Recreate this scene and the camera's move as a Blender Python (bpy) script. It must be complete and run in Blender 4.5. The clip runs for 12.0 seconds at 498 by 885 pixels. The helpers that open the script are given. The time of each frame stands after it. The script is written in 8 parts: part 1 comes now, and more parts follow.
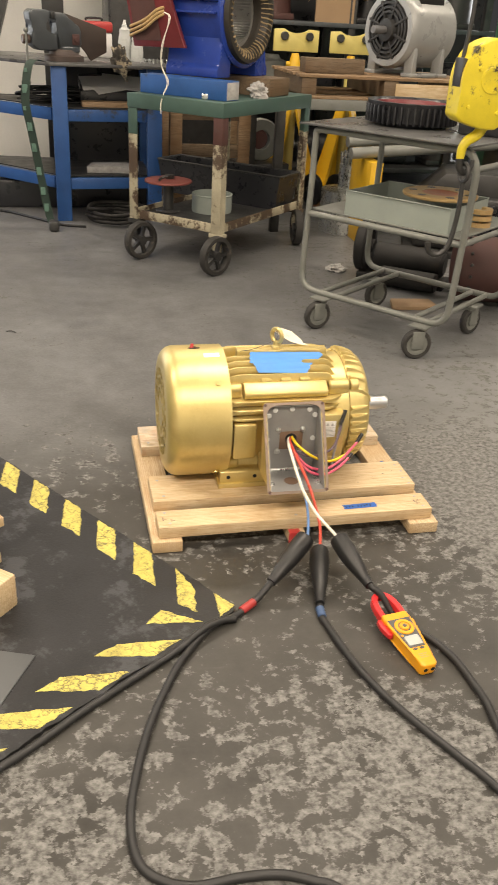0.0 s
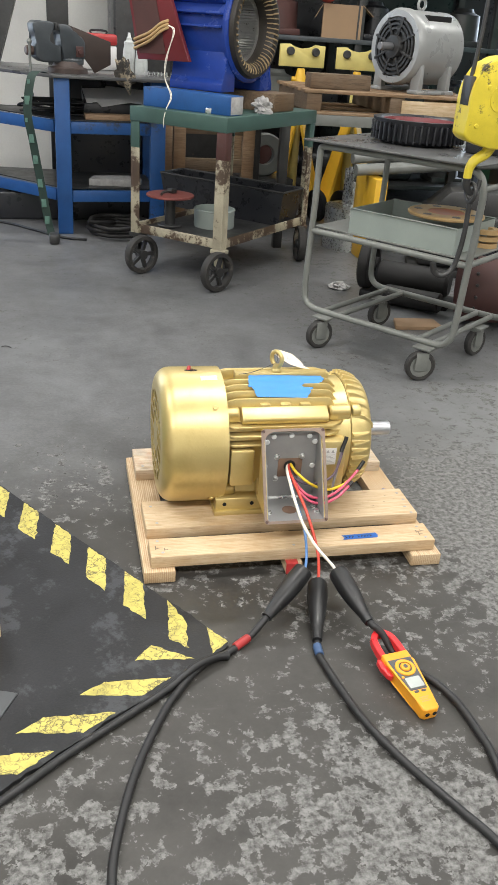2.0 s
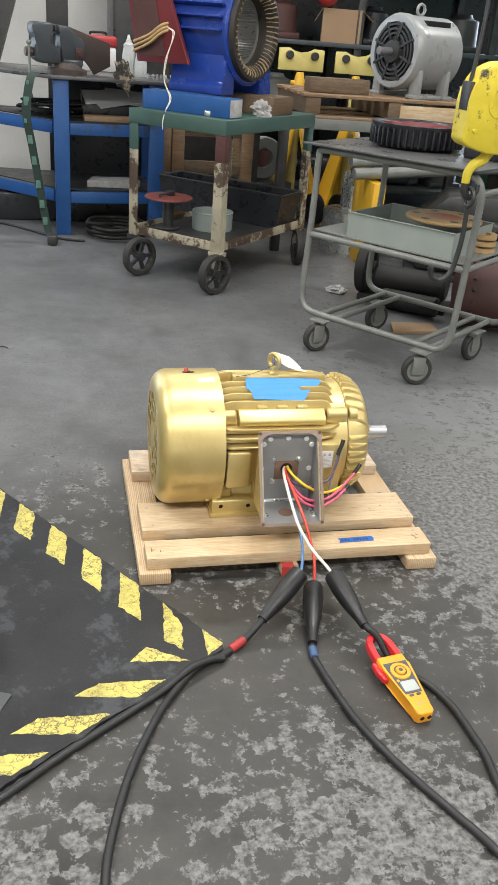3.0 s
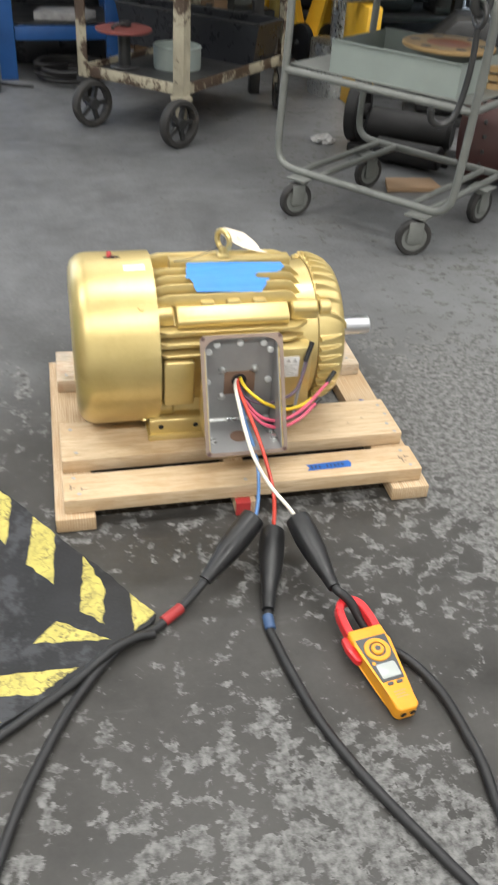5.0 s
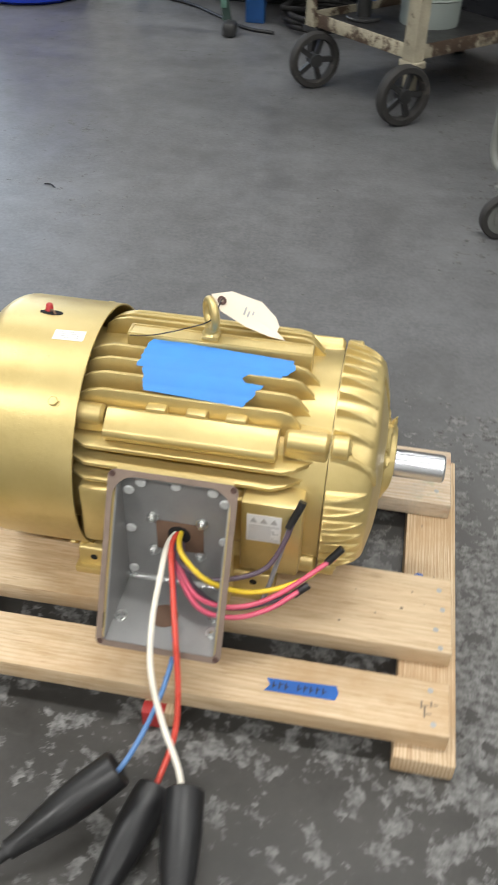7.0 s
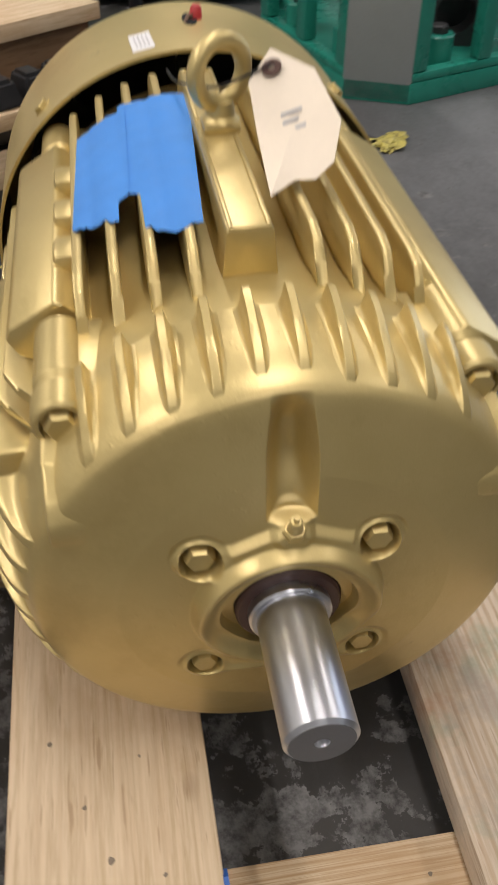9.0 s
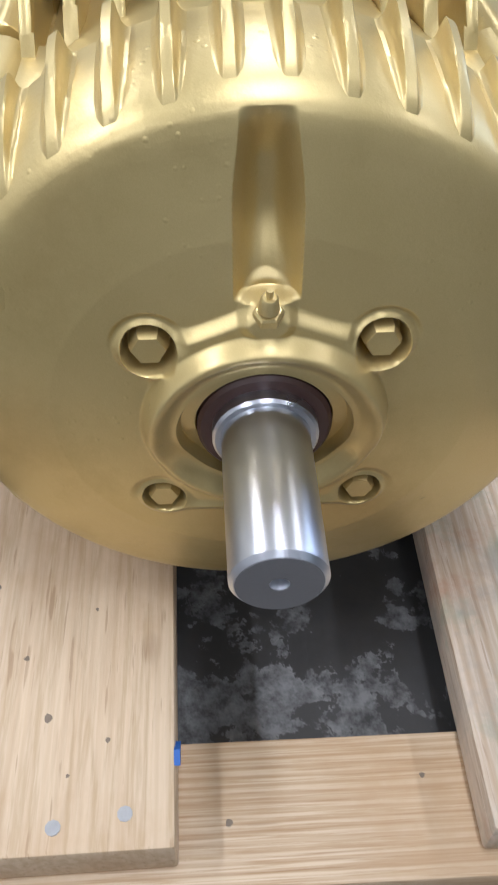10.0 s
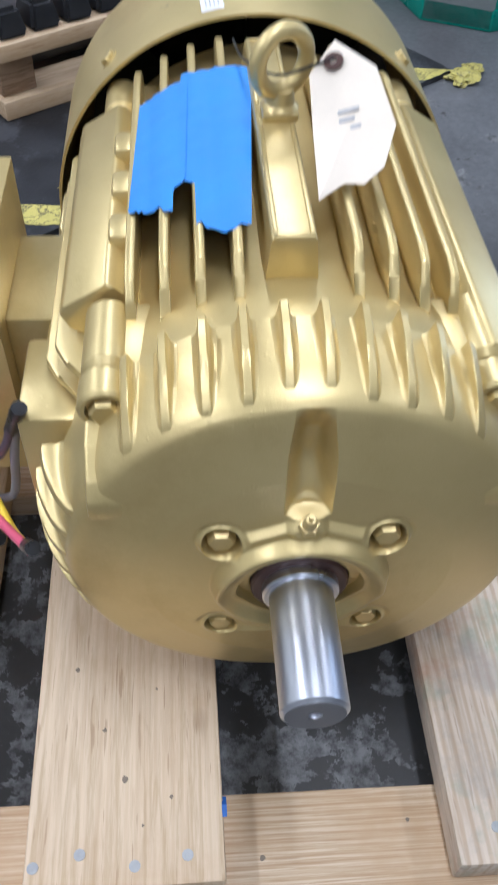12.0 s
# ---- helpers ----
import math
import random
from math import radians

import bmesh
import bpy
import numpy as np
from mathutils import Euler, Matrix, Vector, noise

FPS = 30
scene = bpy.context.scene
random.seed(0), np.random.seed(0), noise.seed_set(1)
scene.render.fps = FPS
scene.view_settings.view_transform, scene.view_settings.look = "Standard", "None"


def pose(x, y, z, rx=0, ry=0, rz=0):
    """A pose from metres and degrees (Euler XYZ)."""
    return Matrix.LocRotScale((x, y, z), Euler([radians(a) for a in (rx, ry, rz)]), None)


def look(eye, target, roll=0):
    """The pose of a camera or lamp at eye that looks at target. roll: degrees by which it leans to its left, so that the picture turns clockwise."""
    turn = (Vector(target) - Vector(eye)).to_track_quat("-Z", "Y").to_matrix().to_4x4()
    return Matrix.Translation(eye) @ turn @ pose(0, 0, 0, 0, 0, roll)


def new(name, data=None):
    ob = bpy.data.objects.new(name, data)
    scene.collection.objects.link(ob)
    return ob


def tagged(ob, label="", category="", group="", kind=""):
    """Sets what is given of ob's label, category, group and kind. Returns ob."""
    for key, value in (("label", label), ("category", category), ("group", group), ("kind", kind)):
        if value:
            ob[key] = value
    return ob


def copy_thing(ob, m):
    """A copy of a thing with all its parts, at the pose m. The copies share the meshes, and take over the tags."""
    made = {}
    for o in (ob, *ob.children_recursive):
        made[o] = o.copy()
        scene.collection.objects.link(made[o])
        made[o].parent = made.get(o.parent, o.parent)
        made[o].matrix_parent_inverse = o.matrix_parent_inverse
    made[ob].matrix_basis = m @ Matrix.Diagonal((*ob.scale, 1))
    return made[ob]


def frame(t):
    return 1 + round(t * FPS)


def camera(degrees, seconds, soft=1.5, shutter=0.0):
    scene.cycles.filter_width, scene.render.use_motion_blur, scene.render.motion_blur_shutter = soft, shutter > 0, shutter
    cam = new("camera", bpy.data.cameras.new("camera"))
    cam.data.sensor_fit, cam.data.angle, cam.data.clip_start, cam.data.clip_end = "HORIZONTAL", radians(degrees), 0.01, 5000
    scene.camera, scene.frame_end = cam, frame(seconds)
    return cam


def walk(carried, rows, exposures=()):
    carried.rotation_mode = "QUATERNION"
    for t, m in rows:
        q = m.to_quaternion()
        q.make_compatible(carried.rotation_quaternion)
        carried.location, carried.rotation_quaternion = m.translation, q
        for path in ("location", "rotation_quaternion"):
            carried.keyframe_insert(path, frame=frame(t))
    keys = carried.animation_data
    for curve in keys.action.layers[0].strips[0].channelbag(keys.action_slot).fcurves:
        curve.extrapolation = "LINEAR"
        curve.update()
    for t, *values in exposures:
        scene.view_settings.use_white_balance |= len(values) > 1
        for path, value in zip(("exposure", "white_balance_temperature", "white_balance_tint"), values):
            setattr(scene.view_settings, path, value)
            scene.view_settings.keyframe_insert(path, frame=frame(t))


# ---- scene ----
cam = camera(33.0, 12.0, shutter=0.3)
PATH = [
    (0, (-0.573, -2.476, 1.448), (-0.155, -0.745, 0.538), 3.3),
    (0.5, (-0.562, -2.464, 1.441), (-0.045, -0.75, 0.549), 6.9),
    (1, (-0.532, -2.416, 1.436), (-0.074, -0.683, 0.549), 5.6),
    (1.5, (-0.538, -2.394, 1.436), (-0.124, -0.648, 0.554), 3.9),
    (2, (-0.542, -2.38, 1.447), (-0.125, -0.636, 0.562), 4.1),
    (2.5, (-0.542, -2.381, 1.446), (-0.12, -0.637, 0.562), 4.3),
    (3, (-0.545, -2.38, 1.445), (-0.118, -0.635, 0.567), 4.7),
    (3.2, (-0.536, -2.374, 1.441), (-0.107, -0.627, 0.565), 4.7),
    (4.8, (-0.347, -1.983, 1.351), (0.02, -0.336, 0.278), 3.6),
    (5, (-0.287, -1.893, 1.314), (0.114, -0.316, 0.151), 3.8),
    (5.5, (-0.141, -1.692, 1.211), (0.242, -0.174, -0.034), 9.9),
    (6, (-0.084, -1.456, 1.213), (0.143, 0.068, -0.062), 6.9),
    (6.5, (0.022, -1.32, 1.219), (0.058, 0.208, -0.071), 1.5),
    (7, (0.339, -1.111, 1.217), (0.1, 0.406, -0.064), 2.1),
    (7.2, (0.44, -1.013, 1.214), (0.069, 0.473, -0.072), 2.9),
    (8.8, (0.756, -0.157, 0.847), (-0.68, 0.254, -0.483), 2.2),
    (9, (0.738, -0.086, 0.742), (-0.725, 0.165, -0.598), 0.4),
    (9.5, (0.704, -0.03, 0.624), (-0.776, 0.04, -0.719), -0.8),
    (10, (0.713, -0.028, 0.605), (-0.645, 0.057, -0.861), 0.5),
    (10.5, (0.723, -0.038, 0.618), (-0.604, 0.072, -0.875), 2.1),
    (11, (0.734, -0.045, 0.649), (-0.587, 0.078, -0.847), 2.7),
    (11.5, (0.738, -0.06, 0.668), (-0.585, 0.044, -0.828), 2.4),
    (12, (0.724, -0.075, 0.817), (-0.581, 0.056, -0.693), 2.6),
]
# stops and white balance of the filming camera
EXPOSURES = [(0.0, 0.0, 8200, 14), (0.5, 0.0, 7000, 10), (1.5, 0.0, 6500, 10), (5.0, -0.05, 6400, 10), (6.0, -0.12, 6400, 10), (7.0, -0.32, 6400, 10), (9.0, -0.80, 6700, 17), (10.5, -0.30, 5150, 15), (11.5, -0.31, 5080, 15), (12.0, -0.50, 5300, 15)]
walk(cam, [(t, look(eye, target, roll)) for t, eye, target, roll in PATH], EXPOSURES)

# ---- world and light ----
world = bpy.data.worlds.new("workshop_world")
scene.world = world
world.use_nodes = True
world.node_tree.nodes["Background"].inputs[0].default_value = (0.75, 0.85, 1.0, 1)
world.node_tree.nodes["Background"].inputs[1].default_value = 0.05


def area_lamp(name, loc, size, power, color, target=None):
    d = bpy.data.lights.new(name, "AREA")
    d.shape, d.size, d.size_y, d.energy, d.color = "RECTANGLE", size[0], size[1], power, color
    ob = new(name, d)
    ob.matrix_world = look(loc, target if target else (loc[0], loc[1] + 0.001, 0))
    return ob


LAMPS = [(x, y) for y in (-3.4, 0.3, 4.0) for x in (-3.2, 0.6, 4.4)]
for lx, ly in LAMPS:
    area_lamp("tube_light", (lx, ly, 4.27), (2.3, 0.26), {-3.4: 150, 0.3: 104, 4.0: 64}[ly] * {-3.2: 1.2, 0.6: 1.05, 4.4: 0.75}[lx], (1.0, 0.98, 0.94))
# daylight from the two open doors in the far wall
for dx, power in ((-4.15, 140), (5.2, 170)):
    area_lamp("door_daylight", (dx, 6.66, 1.75), (2.4, 3.4), power, (0.72, 0.85, 1.0), (dx * 0.7, 0.0, 0.8))

# ---- building helpers ----
WORLD = {}
AREA = [Matrix.Identity(4)]


def area(x=0.0, y=0.0, dx=0.0, dy=0.0, size=1.0, turn=0.0):
    """Where the next things stand: a group drawn round (x, y) is moved, sized and turned about that spot of the floor."""
    AREA[0] = pose(x + dx, y + dy, 0, 0, 0, turn) @ Matrix.Scale(size, 4) @ pose(-x, -y, 0)


def thing(name, label, category, m=None, group="", kind=""):
    ob = new(name)
    ob.empty_display_size = 0.05
    m = AREA[0] @ m if m else AREA[0].copy()
    ob.matrix_basis = m
    WORLD[ob.name] = m
    return tagged(ob, label, category, group, kind)


def part(name, bm, material, parent=None, label="", local=False, smooth=True):
    """Links a bmesh as one mesh object; its coordinates are world ones, or the parent's own if local."""
    mesh = bpy.data.meshes.new(name)
    if parent and not local:
        bm.transform(WORLD[parent.name].inverted() @ AREA[0])
    bmesh.ops.recalc_face_normals(bm, faces=bm.faces)
    bm.to_mesh(mesh)
    bm.free()
    for mat in material if isinstance(material, (list, tuple)) else [material]:
        mesh.materials.append(mat)
    if smooth:
        mesh.shade_smooth()
        mesh.set_sharp_from_angle(angle=radians(38))
    ob = new(name, mesh)
    if parent:
        ob.parent = parent
        WORLD[ob.name] = WORLD[parent.name]
    else:
        WORLD[ob.name] = Matrix.Identity(4)
    if label:
        ob["label"] = label
    return ob


def join(bm, tmp, m=None, slot=0):
    if m is not None:
        tmp.transform(m)
    made = {v: bm.verts.new(v.co) for v in tmp.verts}
    for f in tmp.faces:
        nf = bm.faces.new([made[v] for v in f.verts])
        nf.material_index = slot
    tmp.free()
    return bm


def box(bm, lo, hi, bevel=0.0, m=None, seg=2, slot=0):
    tmp = bmesh.new()
    bmesh.ops.create_cube(tmp, size=1)
    lo, hi = Vector(lo), Vector(hi)
    c, s = (lo + hi) / 2, hi - lo
    for v in tmp.verts:
        v.co = Vector((v.co.x * s.x, v.co.y * s.y, v.co.z * s.z)) + c
    if bevel:
        bmesh.ops.bevel(tmp, geom=list(tmp.edges), offset=bevel, segments=seg, profile=0.5, affect="EDGES", clamp_overlap=True)
    return join(bm, tmp, m, slot)


def axis_frame(p0, p1):
    p0, p1 = Vector(p0), Vector(p1)
    q = (p1 - p0).to_track_quat("Z", "Y").to_matrix().to_4x4()
    return Matrix.Translation(p0) @ q, (p1 - p0).length


def lathe(bm, profile, m=None, seg=32, close=False, slot=0):
    """profile: rows of (z, r) along the local z axis."""
    tmp = bmesh.new()
    rings = []
    for z, r in profile:
        if r < 1e-6:
            rings.append([tmp.verts.new((0, 0, z))])
        else:
            rings.append([tmp.verts.new((r * math.cos(2 * math.pi * k / seg), r * math.sin(2 * math.pi * k / seg), z)) for k in range(seg)])
    pairs = list(zip(rings, rings[1:]))
    if close:
        pairs.append((rings[-1], rings[0]))
    for a, b in pairs:
        for k in range(seg):
            j = (k + 1) % seg
            if len(a) == 1 and len(b) == 1:
                continue
            if len(a) == 1:
                tmp.faces.new((a[0], b[j], b[k]))
            elif len(b) == 1:
                tmp.faces.new((a[k], a[j], b[0]))
            else:
                tmp.faces.new((a[k], a[j], b[j], b[k]))
    return join(bm, tmp, m, slot)


def rod(bm, p0, p1, r, r1=None, seg=16, bevel=0.0, slot=0):
    m, n = axis_frame(p0, p1)
    r1 = r if r1 is None else r1
    b = min(bevel, n / 3)
    prof = [(0, 0), (0, r - b), (b, r), (n - b, r1), (n, r1 - b), (n, 0)] if b else [(0, 0), (0, r), (n, r1), (n, 0)]
    return lathe(bm, prof, m, seg, slot=slot)


def ring(bm, p0, p1, ro, ri, seg=32, bevel=0.0, slot=0):
    m, n = axis_frame(p0, p1)
    b = bevel
    prof = [(0, ri), (0, ro - b), (b, ro), (n - b, ro), (n, ro - b), (n, ri)] if b else [(0, ri), (0, ro), (n, ro), (n, ri)]
    return lathe(bm, prof, m, seg, close=True, slot=slot)


def donut(bm, centre, normal, R, r, seg=40, sub=14, slot=0):
    m, _ = axis_frame(centre, Vector(centre) + Vector(normal))
    prof = [(r * math.sin(2 * math.pi * k / sub), R + r * math.cos(2 * math.pi * k / sub)) for k in range(sub)]
    return lathe(bm, prof, m, seg, close=True, slot=slot)


def glide(pts, steps=8):
    """A smooth line through the points."""
    P = [Vector(p) for p in pts]
    P = [2 * P[0] - P[1]] + P + [2 * P[-1] - P[-2]]
    out = []
    for k in range(1, len(P) - 2):
        a, b, c, d = P[k - 1 : k + 3]
        for s in range(steps):
            t = s / steps
            out.append(0.5 * ((2 * b) + (c - a) * t + (2 * a - 5 * b + 4 * c - d) * t * t + (3 * b - a - 3 * c + d) * t**3))
    return out + [P[-2]]


def tube(bm, pts, r, seg=12, steps=8, smooth=True, taper=None, slot=0):
    line = glide(pts, steps) if smooth else [Vector(p) for p in pts]
    tmp = bmesh.new()
    up = Vector((0.13, 0.21, 0.97)).normalized()
    rings = []
    for k, p in enumerate(line):
        d = (line[min(k + 1, len(line) - 1)] - line[max(k - 1, 0)]).normalized()
        side = d.cross(up)
        if side.length < 0.05:
            side = d.cross(Vector((1, 0, 0)))
        side.normalize()
        top = side.cross(d).normalized()
        up = top
        rr = r if taper is None else r * (taper[0] + (taper[1] - taper[0]) * k / (len(line) - 1))
        rings.append([tmp.verts.new(p + rr * (math.cos(2 * math.pi * j / seg) * side + math.sin(2 * math.pi * j / seg) * top)) for j in range(seg)])
    for a, b in zip(rings, rings[1:]):
        for j in range(seg):
            tmp.faces.new((a[j], a[(j + 1) % seg], b[(j + 1) % seg], b[j]))
    tmp.faces.new(rings[0][::-1])
    tmp.faces.new(rings[-1])
    return join(bm, tmp, None, slot)


def prism(bm, outline, depth, m=None, bevel=0.0, slot=0, seg=2):
    """A flat outline of (x, y) raised from z = 0 to depth."""
    tmp = bmesh.new()
    low = [tmp.verts.new((x, y, 0)) for x, y in outline]
    high = [tmp.verts.new((x, y, depth)) for x, y in outline]
    tmp.faces.new(low[::-1])
    tmp.faces.new(high)
    n = len(outline)
    for k in range(n):
        tmp.faces.new((low[k], low[(k + 1) % n], high[(k + 1) % n], high[k]))
    if bevel:
        bmesh.ops.bevel(tmp, geom=list(tmp.edges), offset=bevel, segments=seg, profile=0.5, affect="EDGES", clamp_overlap=True)
    return join(bm, tmp, m, slot)


def hexhead(bm, centre, direction, r, h, slot=0):
    m, _ = axis_frame(centre, Vector(centre) + Vector(direction))
    lathe(bm, [(0, 0), (0, r), (h * 0.8, r), (h, r * 0.85), (h, 0)], m, 6, slot=slot)
    return bm


def yz(x):
    """Local (x, y, z) to world (along the motor's axis): outline x to world y, outline y to world z, depth to world x."""
    return Matrix(((0, 0, 1, x), (1, 0, 0, 0), (0, 1, 0, 0), (0, 0, 0, 1)))


def xz(y):
    """Outline x to world x, outline y to world z, depth to world -y."""
    return Matrix(((1, 0, 0, 0), (0, 0, -1, y), (0, 1, 0, 0), (0, 0, 0, 1)))


def rounded(x0, y0, x1, y1, r, n=5):
    out = []
    for cx, cy, a in ((x1 - r, y1 - r, 0), (x0 + r, y1 - r, 90), (x0 + r, y0 + r, 180), (x1 - r, y0 + r, 270)):
        for k in range(n + 1):
            t = radians(a + 90 * k / n)
            out.append((cx + r * math.cos(t), cy + r * math.sin(t)))
    return out

# ---- materials ----
def nodes_of(name):
    mat = bpy.data.materials.new(name)
    mat.use_nodes = True
    nt = mat.node_tree
    return mat, nt, nt.nodes["Principled BSDF"]


def link(nt, a, b):
    nt.links.new(a, b)


def noise_node(nt, scale, detail=4, rough=0.6, coords=None, stretch=None):
    n = nt.nodes.new("ShaderNodeTexNoise")
    n.inputs["Scale"].default_value, n.inputs["Detail"].default_value, n.inputs["Roughness"].default_value = scale, detail, rough
    if coords is None:
        coords = nt.nodes.new("ShaderNodeTexCoord").outputs["Object"]
    if stretch:
        mp = nt.nodes.new("ShaderNodeMapping")
        mp.inputs["Scale"].default_value = stretch
        link(nt, coords, mp.inputs["Vector"])
        coords = mp.outputs["Vector"]
    link(nt, coords, n.inputs["Vector"])
    return n


def ramp(nt, source, *stops):
    r = nt.nodes.new("ShaderNodeValToRGB")
    el = r.color_ramp.elements
    while len(el) < len(stops):
        el.new(0.5)
    for e, (p, c) in zip(el, stops):
        e.position = p
        e.color = (*c, 1) if isinstance(c, tuple) else (c, c, c, 1)
    link(nt, source, r.inputs["Fac"])
    return r


def mix(nt, fac, a, b, kind="MIX"):
    n = nt.nodes.new("ShaderNodeMix")
    n.data_type, n.blend_type = "RGBA", kind
    for sock, val in ((n.inputs[0], fac), (n.inputs[6], a), (n.inputs[7], b)):
        if hasattr(val, "links"):
            link(nt, val, sock)
        elif isinstance(val, tuple):
            sock.default_value = (*val, 1)
        else:
            sock.default_value = val
    return n.outputs[2]


def bump(nt, bsdf, height, strength=0.2, distance=0.002):
    b = nt.nodes.new("ShaderNodeBump")
    b.inputs["Strength"].default_value, b.inputs["Distance"].default_value = strength, distance
    link(nt, height, b.inputs["Height"])
    link(nt, b.outputs["Normal"], bsdf.inputs["Normal"])


def surface(name, color, rough=0.5, metal=0.0, vary=0.25, scale=14.0, grain=220.0, relief=0.15, depth=0.0006, dirt=None, dirt_amount=0.5, stretch=None, coat=0.0):
    """A worn surface: base colour with broad stains and fine grain, uneven gloss and relief."""
    mat, nt, b = nodes_of(name)
    wide = noise_node(nt, scale, 5, 0.62, stretch=stretch)
    fine = noise_node(nt, grain, 3, 0.6, stretch=stretch)
    dark = tuple(c * (1 - vary) for c in color)
    light = tuple(min(1, c * (1 + vary * 0.6)) for c in color)
    col = ramp(nt, wide.outputs["Fac"], (0.3, dark), (0.7, light)).outputs["Color"]
    col = mix(nt, 0.25, col, ramp(nt, fine.outputs["Fac"], (0.3, dark), (0.7, light)).outputs["Color"])
    if dirt:
        worn = noise_node(nt, scale * 0.6, 9, 0.75)
        edge = 0.72 - 0.3 * dirt_amount
        col = mix(nt, ramp(nt, worn.outputs["Fac"], (edge, 0.0), (edge + 0.05, 1.0)).outputs["Color"], col, dirt)
    link(nt, col, b.inputs["Base Color"])
    link(nt, ramp(nt, wide.outputs["Fac"], (0.3, max(0.03, rough - 0.1)), (0.7, min(1, rough + 0.1))).outputs["Color"], b.inputs["Roughness"])
    b.inputs["Metallic"].default_value = metal
    b.inputs["Coat Weight"].default_value = coat
    if relief:
        bump(nt, b, fine.outputs["Fac"], relief, depth)
    return mat


def concrete_mat():
    """Shop floor: bare grey slab far off; near the pallet a dark sealer that has peeled in small pale flakes."""
    mat, nt, b = nodes_of("concrete")
    pos = nt.nodes.new("ShaderNodeTexCoord").outputs["Object"]
    sep = nt.nodes.new("ShaderNodeSeparateXYZ")
    link(nt, pos, sep.inputs[0])

    def math_node(op, a, c, e=None):
        n = nt.nodes.new("ShaderNodeMath")
        n.operation = op
        for sock, val in zip(n.inputs, (a, c, e)):
            if val is None:
                continue
            if hasattr(val, "links"):
                link(nt, val, sock)
            else:
                sock.default_value = val
        return n.outputs[0]

    base = noise_node(nt, 0.8, 6, 0.6, pos)
    cloud = noise_node(nt, 5.0, 9, 0.72, pos)
    bare = ramp(nt, base.outputs["Fac"], (0.3, (0.115, 0.116, 0.118)), (0.7, (0.172, 0.174, 0.177))).outputs["Color"]
    bare = mix(nt, 0.48, bare, ramp(nt, cloud.outputs["Fac"], (0.32, (0.088, 0.088, 0.089)), (0.66, (0.205, 0.208, 0.212))).outputs["Color"])
    grit = noise_node(nt, 11.0, 9, 0.7, pos)
    bare = mix(nt, 0.36, bare, ramp(nt, grit.outputs["Fac"], (0.4, (0.09, 0.09, 0.091)), (0.62, (0.215, 0.218, 0.222))).outputs["Color"])
    sand = noise_node(nt, 75.0, 6, 0.75, pos)
    bare = mix(nt, 0.4, bare, ramp(nt, sand.outputs["Fac"], (0.36, (0.085, 0.085, 0.086)), (0.64, (0.21, 0.213, 0.218))).outputs["Color"])
    worn = noise_node(nt, 2.3, 7, 0.62, pos)
    bare = mix(nt, ramp(nt, worn.outputs["Fac"], (0.52, 0.0), (0.62, 0.4)).outputs["Color"], bare, (0.215, 0.22, 0.226))
    bare = mix(nt, ramp(nt, worn.outputs["Fac"], (0.36, 0.45), (0.46, 0.0)).outputs["Color"], bare, (0.092, 0.092, 0.092))
    bare = mix(nt, 1.0, bare, (0.88, 0.88, 0.88), "MULTIPLY")
    coat = ramp(nt, cloud.outputs["Fac"], (0.3, (0.030, 0.0285, 0.026)), (0.7, (0.065, 0.062, 0.057))).outputs["Color"]
    # how much sealer is left: full round the pallet, gone further off
    y_far = nt.nodes.new("ShaderNodeMapRange")
    for k, val in ((1, -0.1), (2, 0.8), (3, 1.0), (4, 0.0)):
        y_far.inputs[k].default_value = val
    link(nt, math_node("MULTIPLY_ADD", base.outputs["Fac"], 1.6, math_node("SUBTRACT", sep.outputs[1], 0.8)), y_far.inputs[0])
    sealer = y_far.outputs[0]
    # paler round area to the right of the pallet, its rim broken by noise
    pale_area = nt.nodes.new("ShaderNodeMapRange")
    for k, val in ((1, 0.35), (2, 1.1), (3, 0.55), (4, 0.0)):
        pale_area.inputs[k].default_value = val
    gap = nt.nodes.new("ShaderNodeVectorMath")
    gap.operation = "DISTANCE"
    link(nt, pos, gap.inputs[0])
    gap.inputs[1].default_value = (1.5, 0.3, 0.0)
    link(nt, math_node("MULTIPLY_ADD", cloud.outputs["Fac"], 0.8, math_node("SUBTRACT", gap.outputs["Value"], 0.4)), pale_area.inputs[0])
    col = mix(nt, sealer, bare, coat)
    col = mix(nt, pale_area.outputs[0], col, (0.24, 0.242, 0.24))
    # flakes
    big = noise_node(nt, 1.7, 3, 0.55, pos)
    flakes = noise_node(nt, 20.0, 10, 0.67, pos)
    speck = noise_node(nt, 60.0, 7, 0.7, pos)
    total = math_node("MULTIPLY_ADD", big.outputs["Fac"], 0.5, flakes.outputs["Fac"])
    total = math_node("MULTIPLY_ADD", sealer, 0.10, total)
    front = nt.nodes.new("ShaderNodeMapRange")
    for k, val in ((1, -0.95), (2, -1.6), (3, 0.0), (4, 0.065)):
        front.inputs[k].default_value = val
    link(nt, sep.outputs[1], front.inputs[0])
    total = math_node("ADD", total, front.outputs[0])

    def round_patch(x, y, inner, outer, amount):
        away = nt.nodes.new("ShaderNodeVectorMath")
        away.operation = "DISTANCE"
        link(nt, pos, away.inputs[0])
        away.inputs[1].default_value = (x, y, 0.0)
        patch = nt.nodes.new("ShaderNodeMapRange")
        for k, val in ((1, inner), (2, outer), (3, amount), (4, 0.0)):
            patch.inputs[k].default_value = val
        link(nt, away.outputs["Value"], patch.inputs[0])
        return patch.outputs[0]

